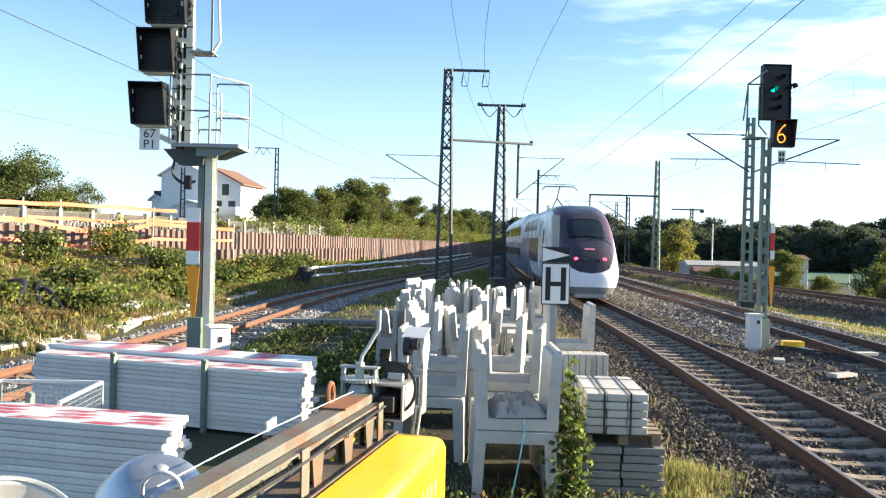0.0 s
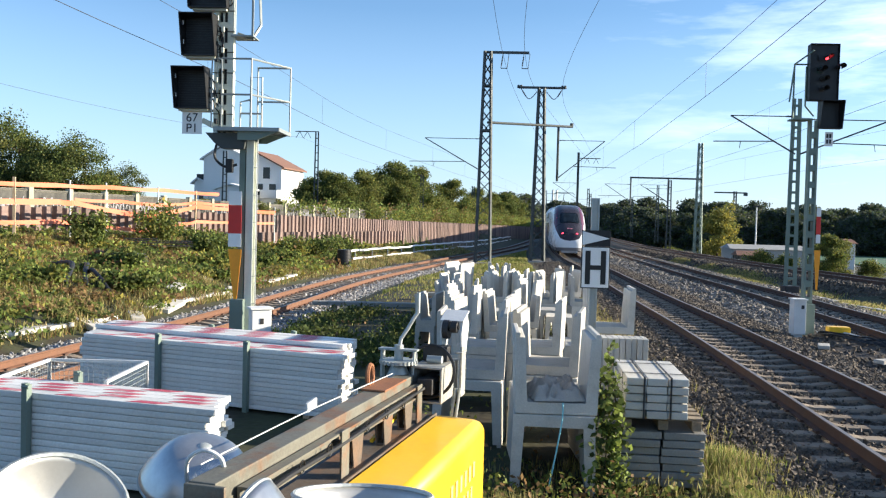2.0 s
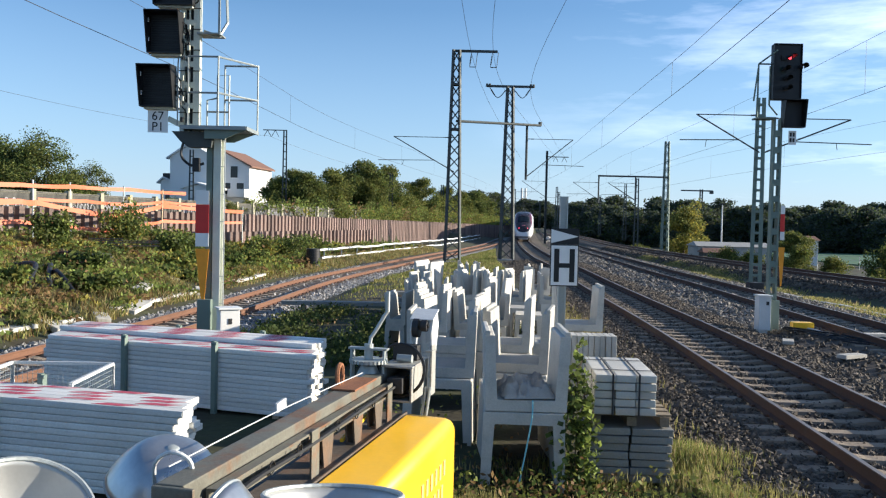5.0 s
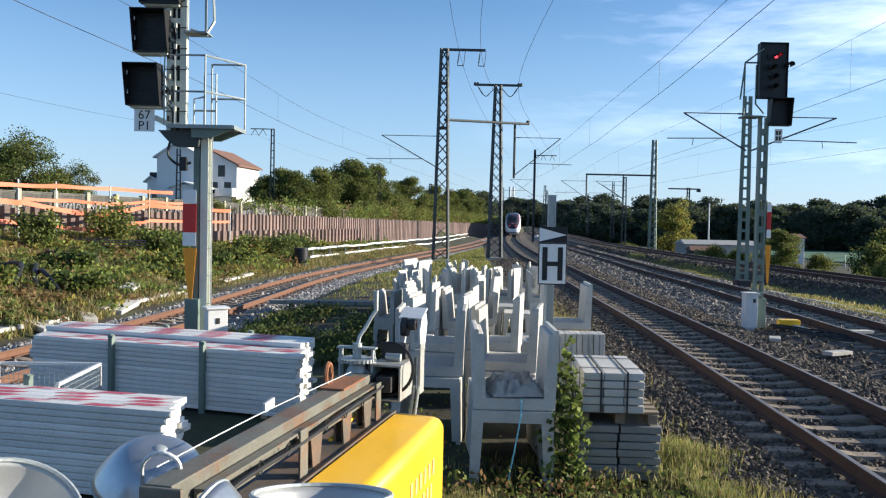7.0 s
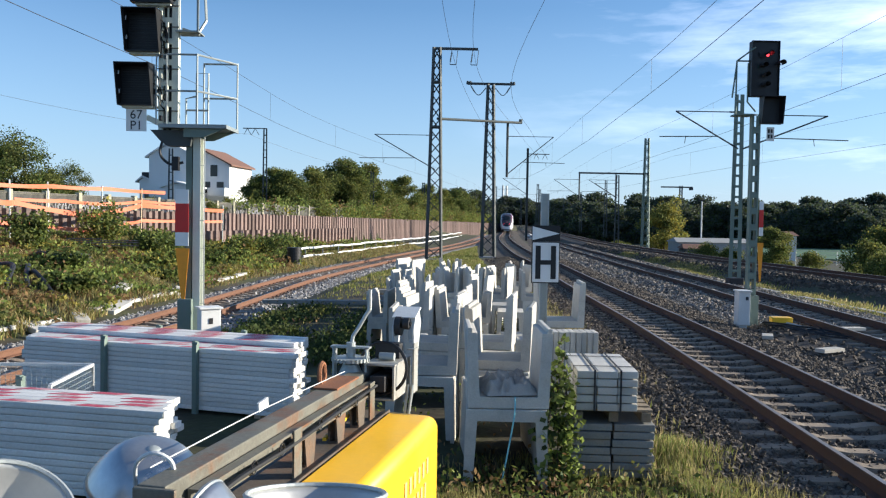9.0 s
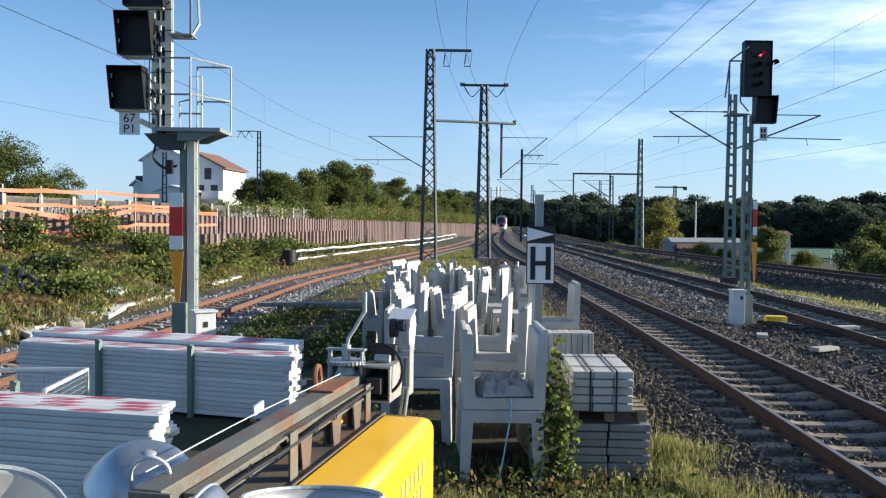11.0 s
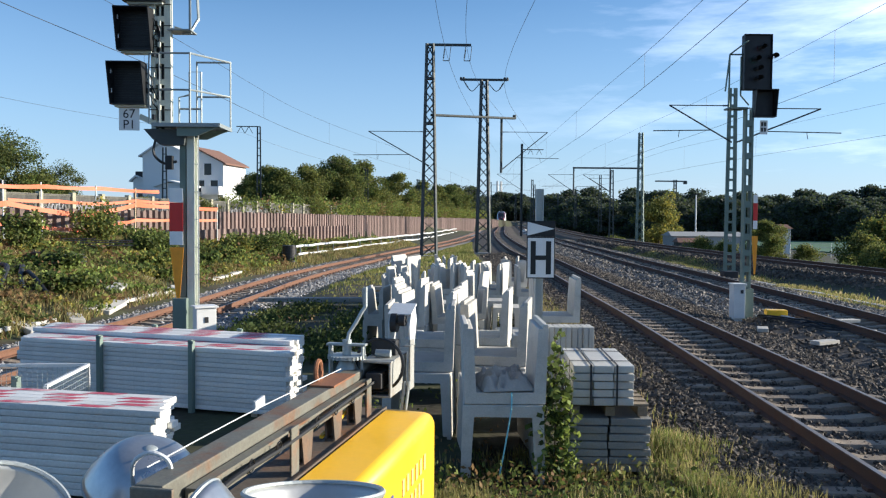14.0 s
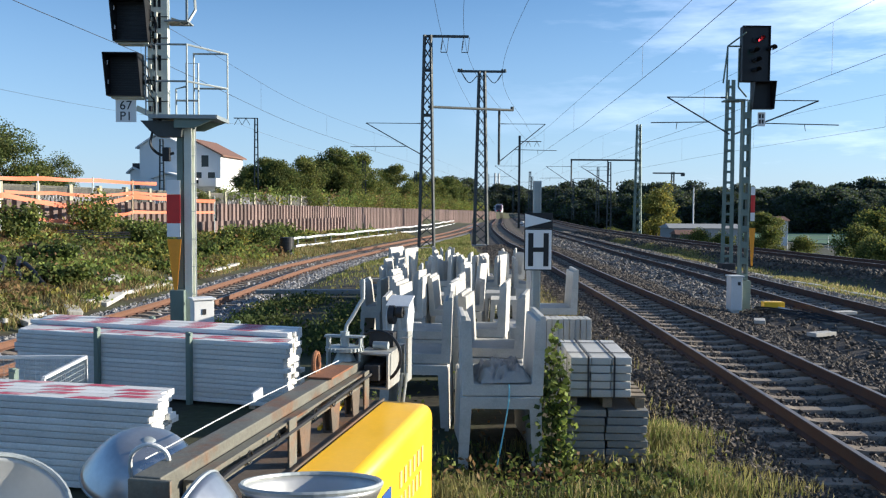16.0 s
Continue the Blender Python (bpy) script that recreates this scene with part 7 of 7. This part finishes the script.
# ---- buildings and distance ----
def make_house():
    root = empty_thing("house", (-37.6, 128.0, 1.4), "white rendered apartment house with stepped gables and red tiled roof", "house", turn=-8)
    root.scale = (1.0, 1.0, 1.15)
    def block(x0, x1, y0, y1, z1, ridge, name="wall", plain=False, lean=-0.5):
        bm = bmesh.new()
        v = [(x0, y0, 0), (x1, y0, 0), (x1, y1, 0), (x0, y1, 0)]
        lo = [bm.verts.new(p) for p in v]
        hi = [bm.verts.new((p[0], p[1], z1)) for p in v]
        for k in range(4):
            bm.faces.new((lo[k], lo[(k + 1) % 4], hi[(k + 1) % 4], hi[k]))
        a, b = bm.verts.new(((x0 + x1) / 2 + lean, y0, ridge)), bm.verts.new(((x0 + x1) / 2 + lean, y1, ridge))
        bm.faces.new((hi[0], hi[1], a)); bm.faces.new((hi[2], hi[3], b))
        bm.faces.new((hi[0], a, b, hi[3]))
        bm.faces.new((hi[1], hi[2], b, a))
        bmesh.ops.recalc_face_normals(bm, faces=bm.faces)
        part(name, bm, M["render_white"], root, "white rendered wall block")
        for s, xe in ((-1, x0), (1, x1)):
            bm = bmesh.new()
            e = Vector((xe + s * 0.5, 0, z1 - 0.3))
            r = Vector(((x0 + x1) / 2 + lean, 0, ridge + 0.12))
            q = [(e.x, y0 - .4, e.z), (e.x, y1 + .4, e.z), (r.x, y1 + .4, r.z), (r.x, y0 - .4, r.z)]
            f0 = [bm.verts.new(p) for p in q]
            f1 = [bm.verts.new((p[0], p[1], p[2] + 0.2)) for p in q]
            bm.faces.new(f0); bm.faces.new(f1[::-1])
            for k in range(4):
                bm.faces.new((f0[k], f0[(k + 1) % 4], f1[(k + 1) % 4], f1[k]))
            bmesh.ops.recalc_face_normals(bm, faces=bm.faces)
            part("roof", bm, M["render_white"] if plain else M["roof_tile"], root, "white roof slope" if plain else "reddish tiled roof slope")
    block(-5.2, 2.0, 0, 10, 8.6, 10.2, plain=True)
    block(2.0, 6.8, 1.5, 11, 7.7, 9.5, lean=-2.2)
    block(-7.2, -5.2, 1.0, 8, 5.4, 5.7, plain=True)
    block(-1.5, 3.5, -3.0, -0.1, 4.6, 4.9, plain=True)
    def window(x, y, z, w, h):
        win = part("window", (lambda bm: (box(bm, (x, y - 0.03, z), (w + .16, 0.08, h + .16)), bm)[1])(bmesh.new()), M["white"], root)
        bm = bmesh.new()
        box(bm, (x, y - 0.075, z), (w, 0.03, h))
        part("pane", bm, M["pane"], win)
    for x, z in ((3.3, 2.0), (5.4, 2.0), (3.3, 4.6), (5.4, 4.6), (4.4, 6.8)):
        window(x, 1.5, z, 1.1, 1.5)
    for x, z in ((0.6, 2.4), (1.6, 5.2), (-6.0, 3.0)):
        window(x, 0.0 if x > -5 else 1.0, z, 0.8, 1.2)
    for z in (1.3, 3.9):
        bm = bmesh.new()
        box(bm, (5.4, 0.6, z - .35), (2.7, 1.7, 0.18))
        box(bm, (5.4, -0.2, z + .15), (2.7, 0.1, 0.95))
        for s in (4.1, 6.7):
            box(bm, (s, 0.6, z + .15), (0.1, 1.7, 0.95))
        part("balcony", bm, M["render_white"], root, "white balcony")
    bm = bmesh.new()
    box(bm, (-6.0, 2.2, 5.9), (1.9, 2.0, 1.2))
    part("dormer", bm, M["dark"], root, "dark glazed dormer")


make_house()


def make_distance():
    # lighting poles and low buildings by the sports ground
    for x, y, h in ((47.5, 150, 10.0), (53.0, 150, 9.6)):
        r = empty_thing("lamp_pole", on_ground(x, y), "tall white floodlight pole beside the sports ground", "lamp post", "floodlight poles")
        bm = bmesh.new()
        rod(bm, (0, 0, 0), (0, 0, h), 0.16, 0.11, seg=10)
        part("pole", bm, M["off_white"], r)
        bm = bmesh.new()
        box(bm, (0, 0, h + 0.1), (1.1, 0.3, 0.25), bevel=0.03)
        part("head", bm, M["dark"], r)
    for x, y, w, d, h, lab, mat in ((46.3, 142, 12, 6, 2.9, "long low grey shed beyond the tracks", "concrete_grey"), (42.0, 135, 4.5, 3, 2.0, "small brown-roofed hut beyond the tracks", "wall_old"),
                                    (76, 138, 5, 4, 3.2, "small pale building beside the field", "off_white"), (58.8, 141, 2.4, 3, 4.2, "narrow pale building beside the field", "off_white")):
        r = empty_thing("shed", on_ground(x, y), lab, "shed")
        bm = bmesh.new()
        box(bm, (0, 0, h / 2), (w, d, h), bevel=0.03)
        part("wall", bm, M[mat], r)
        bm = bmesh.new()
        n = 2
        q = [(-w / 2 - .3, -d / 2 - .3), (w / 2 + .3, -d / 2 - .3), (w / 2 + .3, d / 2 + .3), (-w / 2 - .3, d / 2 + .3)]
        lo = [bm.verts.new((a, b, h)) for a, b in q]
        top = [bm.verts.new((-w / 2, 0, h + .7)), bm.verts.new((w / 2, 0, h + .7))]
        bm.faces.new((lo[0], lo[1], top[1], top[0])); bm.faces.new((lo[2], lo[3], top[0], top[1]))
        bm.faces.new((lo[1], lo[2], top[1])); bm.faces.new((lo[3], lo[0], top[0])); bm.faces.new(lo)
        bmesh.ops.recalc_face_normals(bm, faces=bm.faces)
        part("roof", bm, M["roof_tile"] if w < 5 else M["concrete_grey"], r)
    # sports field with fence
    bm = bmesh.new()
    box(bm, (97, 177, -3.40), (56, 72, 0.3))
    M["turf"] = material("turf", (0.06, 0.14, 0.07), 0.9, vary=0.2, scale=0.3, fine=5, bump=0.2)
    tagged(part("sports_field", bm, M["turf"], None), "flat green artificial turf sports field", "sports field", kind="structure")
    r = empty_thing("field_fence", (55, 128, -3.7), "grey steel mesh fence along the sports field", "fence")
    for i in range(14):
        bm = bmesh.new()
        rod(bm, (i * 3.0, i * -.3, 0), (i * 3.0, i * -.3, 2.4), 0.05, seg=6)
        part("post", bm, M["galvanised"], r)
    bm = bmesh.new()
    for z in (0.1, 0.6, 1.2, 1.8, 2.35):
        rod(bm, (0, 0, z), (39, -3.9, z), 0.025, seg=5)
    part("wire", bm, M["galvanised"], r)
    # far chimneys and tower crane
    for x, y, h in ((18.0, 640, 27), (20.8, 642, 27), (54, 660, 30), (57, 662, 30)):
        bm = bmesh.new()
        rod(bm, (x, y, -1), (x, y, h), 1.1, 0.8, seg=14)
        tagged(part("chimney", bm, M["off_white"], None), "distant pale slender chimney above the trees", "chimney", "chimneys")
    r = empty_thing("tower_crane", (172, 590, -1), "distant tower crane above the wood", "crane")
    bm = bmesh.new()
    lattice(bm, (0, 0, 0), 30, 1.6, 1.6, 0.25, 2.5)
    part("tower", bm, M["lattice"], r)
    bm = bmesh.new()
    beam(bm, (-14, 0, 29), (8, 0, 29), 0.9, 0.9)
    box(bm, (7, 0, 28), (2.4, 1.6, 2.0))
    part("jib", bm, M["lattice"], r)
    # heaps and equipment beside the far line
    for x, y, w, h, mat in ((15.2, 128, 1.6, 0.5, "concrete"), (16.8, 146, 2, 0.6, "concrete")):
        bm = bmesh.new()
        bmesh.ops.create_icosphere(bm, subdivisions=3, radius=1)
        for v in bm.verts:
            v.co *= 1 + 0.35 * noise.noise(v.co * 2.1)
            v.co = Vector((v.co.x * w / 2, v.co.y * w * 0.7, max(v.co.z, -0.1) * h))
        o = part("gravel_heap", bm, M[mat], None)
        o.location = (x, y, -0.35)
        tagged(o, "pale heap of gravel beside the far track", "gravel heap", "gravel heaps")


make_distance()

# ---- train ----
M["train_white"] = material("train_white", (0.74, 0.75, 0.76), 0.3, vary=0.05, scale=1, fine=12, bump=0.0)
M["train_grey"] = material("train_grey", (0.16, 0.17, 0.19), 0.3, vary=0.08, scale=1, bump=0.0)
M["screen"] = material("screen", (0.03, 0.045, 0.06), 0.16, vary=0.05, bump=0)
M["emblem"] = material("emblem", (0.62, 0.22, 0.27), 0.4, vary=0.3, scale=9, bump=0.0)
M["train_blue"] = material("train_blue", (0.17, 0.22, 0.31), 0.35, vary=0.06, scale=1, bump=0.0)
M["train_silver"] = material("train_silver", (0.42, 0.44, 0.48), 0.35, vary=0.06, scale=1, bump=0.0)
M["tail_light"] = material("tail_light", (1.0, 0.06, 0.10), 0.3, vary=0, bump=0, glow=2.2)


def livery_material():
    """Painted nose: black mask and plum edging on white, dark panels along the side."""
    m = material("livery", (0.74, 0.75, 0.76), 0.3, vary=0.05, scale=1, fine=12, bump=0.0)
    n, l = m.node_tree.nodes, m.node_tree.links
    b = n["Principled BSDF"]
    co, sep = n.new("ShaderNodeTexCoord"), n.new("ShaderNodeSeparateXYZ")
    l.new(co.outputs["Object"], sep.inputs[0])

    def calc(op, a, c=0.0):
        k = n.new("ShaderNodeMath")
        k.operation = op
        for i, v in enumerate((a, c)):
            if hasattr(v, "default_value"):
                l.new(v, k.inputs[i])
            else:
                k.inputs[i].default_value = v
        return k.outputs[0]

    def width_at(points):
        """Half width by height, through a ramp."""
        r = n.new("ShaderNodeValToRGB")
        e = r.color_ramp.elements
        while len(e) < len(points):
            e.new(0.5)
        for q, (z, w) in zip(e, points):
            q.position, q.color = z / 4.4, (w / 1.5, w / 1.5, w / 1.5, 1)
        l.new(calc("DIVIDE", z_, 4.4), r.inputs[0])
        return calc("MULTIPLY", r.outputs[0], 1.5)

    def window(y0, y1, z0, z1):
        return calc("MULTIPLY", calc("MULTIPLY", calc("GREATER_THAN", y_, y0), calc("LESS_THAN", y_, y1)),
                    calc("MULTIPLY", calc("GREATER_THAN", z_, z0), calc("LESS_THAN", z_, z1)))

    x_, y_, z_ = calc("ABSOLUTE", sep.outputs["X"]), sep.outputs["Y"], sep.outputs["Z"]
    front = calc("LESS_THAN", y_, 5.6)
    mask = calc("MULTIPLY", front, calc("LESS_THAN", x_, width_at([(1.17, 0.0), (1.22, 0.42), (1.36, 0.76), (1.75, 0.97), (2.3, 1.02), (3.0, 0.96), (3.7, 0.86), (4.3, 0.8)])))
    edge = calc("MULTIPLY", front, calc("LESS_THAN", x_, width_at([(1.6, 0.0), (1.75, 0.97), (2.1, 1.13), (2.6, 1.24), (3.2, 1.22), (3.9, 1.1), (4.3, 0.95)])))
    roof = calc("MULTIPLY", calc("GREATER_THAN", y_, 5.0), calc("GREATER_THAN", z_, 3.86))
    skirt = calc("LESS_THAN", z_, 0.62)
    col = b.inputs["Base Color"].links[0].from_socket
    for fac, c in ((roof, (0.30, 0.31, 0.34)), (skirt, (0.16, 0.16, 0.17)), (window(5.7, 6.5, 2.35, 3.0), (0.03, 0.035, 0.04)),
                   (window(8.7, 15.4, 1.35, 2.62), (0.04, 0.045, 0.055)), (window(10.6, 20.5, 3.02, 3.66), (0.03, 0.035, 0.045)), (window(15.4, 23, 0.62, 2.62), (0.17, 0.22, 0.31)),
                   (edge, (0.085, 0.011, 0.03)), (mask, (0.042, 0.036, 0.044))):
        x = n.new("ShaderNodeMixRGB")
        l.new(fac, x.inputs[0]); l.new(col, x.inputs[1])
        x.inputs[2].default_value = (*c, 1)
        col = x.outputs[0]
    l.new(col, b.inputs["Base Color"])
    return m


M["livery"] = livery_material()


def loft(bm, stations, n, slot_of):
    """Body skin through stations of (y, half width, floor, height, roundness)."""
    rings = []
    for y, w, zb, h, e in stations:
        ring = []
        for k in range(n + 1):
            a = math.pi * k / n
            c, s = math.cos(a), math.sin(a)
            x = w * math.copysign(abs(c) ** e, c)
            z = zb + (h - zb) * abs(s) ** e
            if z < 1.3:
                x *= 1 - 0.24 * ((1.3 - z) / 1.0) ** 2
            ring.append(bm.verts.new((x, y, z)))
        rings.append(ring)
    for q, r in zip(rings, rings[1:]):
        for k in range(n):
            f = bm.faces.new((q[k], q[k + 1], r[k + 1], r[k]))
            f.material_index = slot_of(f.calc_center_median())
    return rings


def nose_stations():
    """Sloped nose towards -y, tip at y = 0."""
    tab_h = [(0.0, 1.15), (0.25, 1.72), (0.6, 2.08), (1.1, 2.42), (1.7, 2.82), (2.4, 3.28), (3.2, 3.72), (4.2, 4.0), (5.5, 4.13), (7.5, 4.16), (9, 4.16)]
    tab_w = [(0.0, 0.72), (0.12, 0.98), (0.35, 1.16), (0.8, 1.28), (1.6, 1.37), (2.6, 1.42), (4, 1.45), (9, 1.45)]
    tab_e = [(0.0, 0.75), (0.6, 0.66), (1.7, 0.58), (3.2, 0.50), (5, 0.44), (9, 0.42)]
    ys = [0.0, 0.05, 0.12, 0.22, 0.35, 0.5] + [0.65 + 0.15 * i for i in range(36)] + [6.5, 7.5, 9.0]
    return [(y, along(tab_w, y), 0.34 + 0.12 * max(0, 0.3 - y), along(tab_h, y), along(tab_e, y)) for y in ys]


def make_power_car():
    root = empty_thing("power_car", (0, 0, 0), "white and dark high-speed train power car with red tail lights", "train", "train cars")
    st = nose_stations() + [(y, 1.45, 0.34, 4.16, 0.42) for y in (10.0, 12.0, 14, 16, 18, 20, 22.0)]
    bm = bmesh.new()
    rings = loft(bm, st, 48, lambda c: 0)
    bm.faces.new(rings[0]); bm.faces.new(rings[-1])
    bmesh.ops.recalc_face_normals(bm, faces=bm.faces)
    part("body", bm, M["livery"], root, "white body with black front mask and plum edging", smooth=True)
    # windscreen: a curved pane lying on the nose
    table = nose_stations()
    def skin(x, y):
        w, zb, h, e = (along([(q[0], q[k]) for q in table], y) for k in (1, 2, 3, 4))
        c = min(1.0, (abs(x) / w) ** (1 / e))
        return zb + (h - zb) * math.sqrt(1 - c * c) ** e
    bm = bmesh.new()
    n, k = 20, 14
    grid = []
    for j in range(k + 1):
        y = 1.42 + 1.22 * j / k
        half = 0.80 - 0.09 * j / k
        half -= 0.12 * (max(0.0, 1 - j / 2.5) ** 2 + max(0.0, 1 - (k - j) / 2.5) ** 2)
        grid.append([bm.verts.new((half * (2 * i / n - 1), y - 0.012, skin(half * (2 * i / n - 1), y) + 0.02)) for i in range(n + 1)])
    for q, r in zip(grid, grid[1:]):
        for i in range(n):
            bm.faces.new((q[i], q[i + 1], r[i + 1], r[i]))
    bmesh.ops.solidify(bm, geom=bm.faces[:], thickness=0.02)
    part("windscreen", bm, M["screen"], root, "dark raked windscreen", smooth=True)
    for s in (-1, 1):
        bm = bmesh.new()
        bmesh.ops.create_uvsphere(bm, u_segments=14, v_segments=8, radius=0.08, matrix=Matrix.Translation((s * 0.57, 0.34, 1.74)) @ Matrix.Diagonal((1.2, 0.7, 1.0, 1)))
        part("tail_light", bm, M["tail_light"], root, "glowing red tail light", smooth=True)
        bm = bmesh.new()
        box(bm, (s * 0.30, 0.26, 1.70), (0.20, 0.12, 0.13), bevel=0.03)
        part("head_light", bm, M["dark"], root, "unlit headlight")
        bm = bmesh.new()
        box(bm, (s * 1.447, 8.2, 2.4), (0.03, 0.75, 2.3), bevel=0.01)
        part("door", bm, M["train_white"], root, "white cab door")
    bm = bmesh.new()
    box(bm, (0, 0.66, 2.14), (0.42, 0.03, 0.11), Matrix.Rotation(-0.9, 3, "X"), bevel=0.01)
    part("emblem", bm, M["emblem"], root, "small pink-white emblem")
    bm = bmesh.new()
    box(bm, (0, 0.55, 0.36), (1.3, 0.9, 0.38), bevel=0.12)
    part("coupler_cover", bm, M["train_silver"], root, "silver-grey coupler cover")
    bm = bmesh.new()
    rod(bm, (-0.7, 1.75, 2.80), (0.1, 1.45, 2.70), 0.015)
    part("wiper", bm, M["black"], root)
    for y in (4.5, 17.5):
        bm = bmesh.new()
        box(bm, (0, y, 0.45), (2.2, 3.2, 0.45), bevel=0.06)
        for k in (-1.5, 1.5):
            for s in (-0.75, 0.75):
                rod(bm, (s - .06, y + k, 0.46), (s + .06, y + k, 0.46), 0.46, seg=22)
        part("bogie", bm, M["dark"], root, "dark bogie with wheels")
    bm = bmesh.new()
    a = Vector((0, 13.0, 4.15))
    for s in (-0.4, 0.4):
        rod(bm, a + Vector((s, 0, 0.05)), a + Vector((0, 1.3, 0.75)), 0.035, seg=6)
    rod(bm, a + Vector((0, 1.3, 0.75)), a + Vector((0, -0.1, 1.32)), 0.03, seg=6)
    rod(bm, a + Vector((-0.8, -0.1, 1.34)), a + Vector((0.8, -0.1, 1.34)), 0.03, seg=6)
    for s in (-1, 1):
        rod(bm, a + Vector((s * 0.8, -0.1, 1.34)), a + Vector((s * 0.98, -0.1, 1.14)), 0.025, seg=6)
    box(bm, a + Vector((0, 0.3, 0.05)), (1.1, 1.6, 0.12))
    part("pantograph", bm, M["lattice"], root, "raised pantograph")
    return root


def make_coach(length):
    root = empty_thing("coach", (0, 0, 0), "white and grey double-deck high-speed train coach", "train", "train cars")
    ys = [0.0, 0.25] + [0.25 + (length - .5) * i / 12 for i in range(1, 12)] + [length - .25, length]
    st = [(y, 1.45 if 0.1 < y < length - .1 else 1.38, 0.34, 4.30 if 0.1 < y < length - .1 else 4.2, 0.36) for y in ys]
    bm = bmesh.new()
    rings = loft(bm, st, 40, lambda c: 1 if c.z > 4.1 else (2 if c.z < 0.6 else (3 if c.z < 2.35 else 0)))
    bm.faces.new(rings[0]); bm.faces.new(rings[-1])
    bmesh.ops.recalc_face_normals(bm, faces=bm.faces)
    part("body", bm, [M["train_white"], M["train_silver"], M["train_grey"], M["train_blue"]], root, smooth=False)
    for s in (-1, 1):
        for z in (1.65, 3.15):
            bm = bmesh.new()
            y = 2.2
            while y < length - 2.4:
                box(bm, (s * 1.44, y + .6, z), (0.04, 1.25, 0.62), bevel=0.008)
                y += 1.55
            part("window_row", bm, M["pane"], root, "row of dark windows")
    for y in (0.2, length - 0.2):
        bm = bmesh.new()
        box(bm, (0, y, 0.45), (2.2, 3.0, 0.45), bevel=0.06)
        part("bogie", bm, M["dark"], root, "dark bogie")
    return root


TRAIN = [(make_power_car(), 0.0, 22.0)]
_at = 22.35
for _i in range(8):
    if _i == 0:
        _coach = make_coach(18.7)
        TRAIN.append((_coach, _at, 18.7))
    else:
        TRAIN.append((copy_thing(_coach, Matrix.Identity(4)), _at, 18.7))
    _at += 19.05


# ---- what moves ----
def train_y(t):
    """Where the tail of the train is along the line at t seconds."""
    return 34.2 + 17.1 * t


def motions():
    """Train leaves along the main track; added blades hide the signal's lamps when off."""
    for car, ahead, length in TRAIN:
        rows = []
        for k in range(33):
            t = k * 0.5
            y = train_y(t) + ahead
            a, b = Vector((along(MAIN, y), y, 0)), Vector((along(MAIN, y + length), y + length, 0))
            d = b - a
            rows.append((t, pose(a.x, a.y, 0, 0, 0, math.degrees(math.atan2(d.y, d.x)) - 90)))
        walk(car, rows)
    red, green, numeral = LAMP_BLANKS
    def swing(item, dx, dz, times):
        ob, x, y, z, w, h = item
        walk(ob, [(t, pose(x + dx * f, y, z + dz * f)) for t, f in times])
    # the red lamp beats slowly: the added blade hides it for part of each beat
    beat = [(0, 0), (0.62, 0), (0.75, 1)]
    for k in range(8):
        c = 2.35 + 1.915 * k
        beat += [(c - 0.28, 1), (c - 0.20, 0), (c + 0.20, 0)]
        if c + 0.28 < 16:
            beat.append((c + 0.28, 1))
    swing(red, -0.15, 0, [q for q in beat if q[0] < 15.97] + [(16, 0.5)])
    swing(green, -0.15, 0, [(0, 1), (0.15, 1), (0.3, 0), (16, 0)])
    swing(numeral, 0, 0.66, [(0, 1), (0.5, 1), (0.6, 0), (16, 0)])


motions()
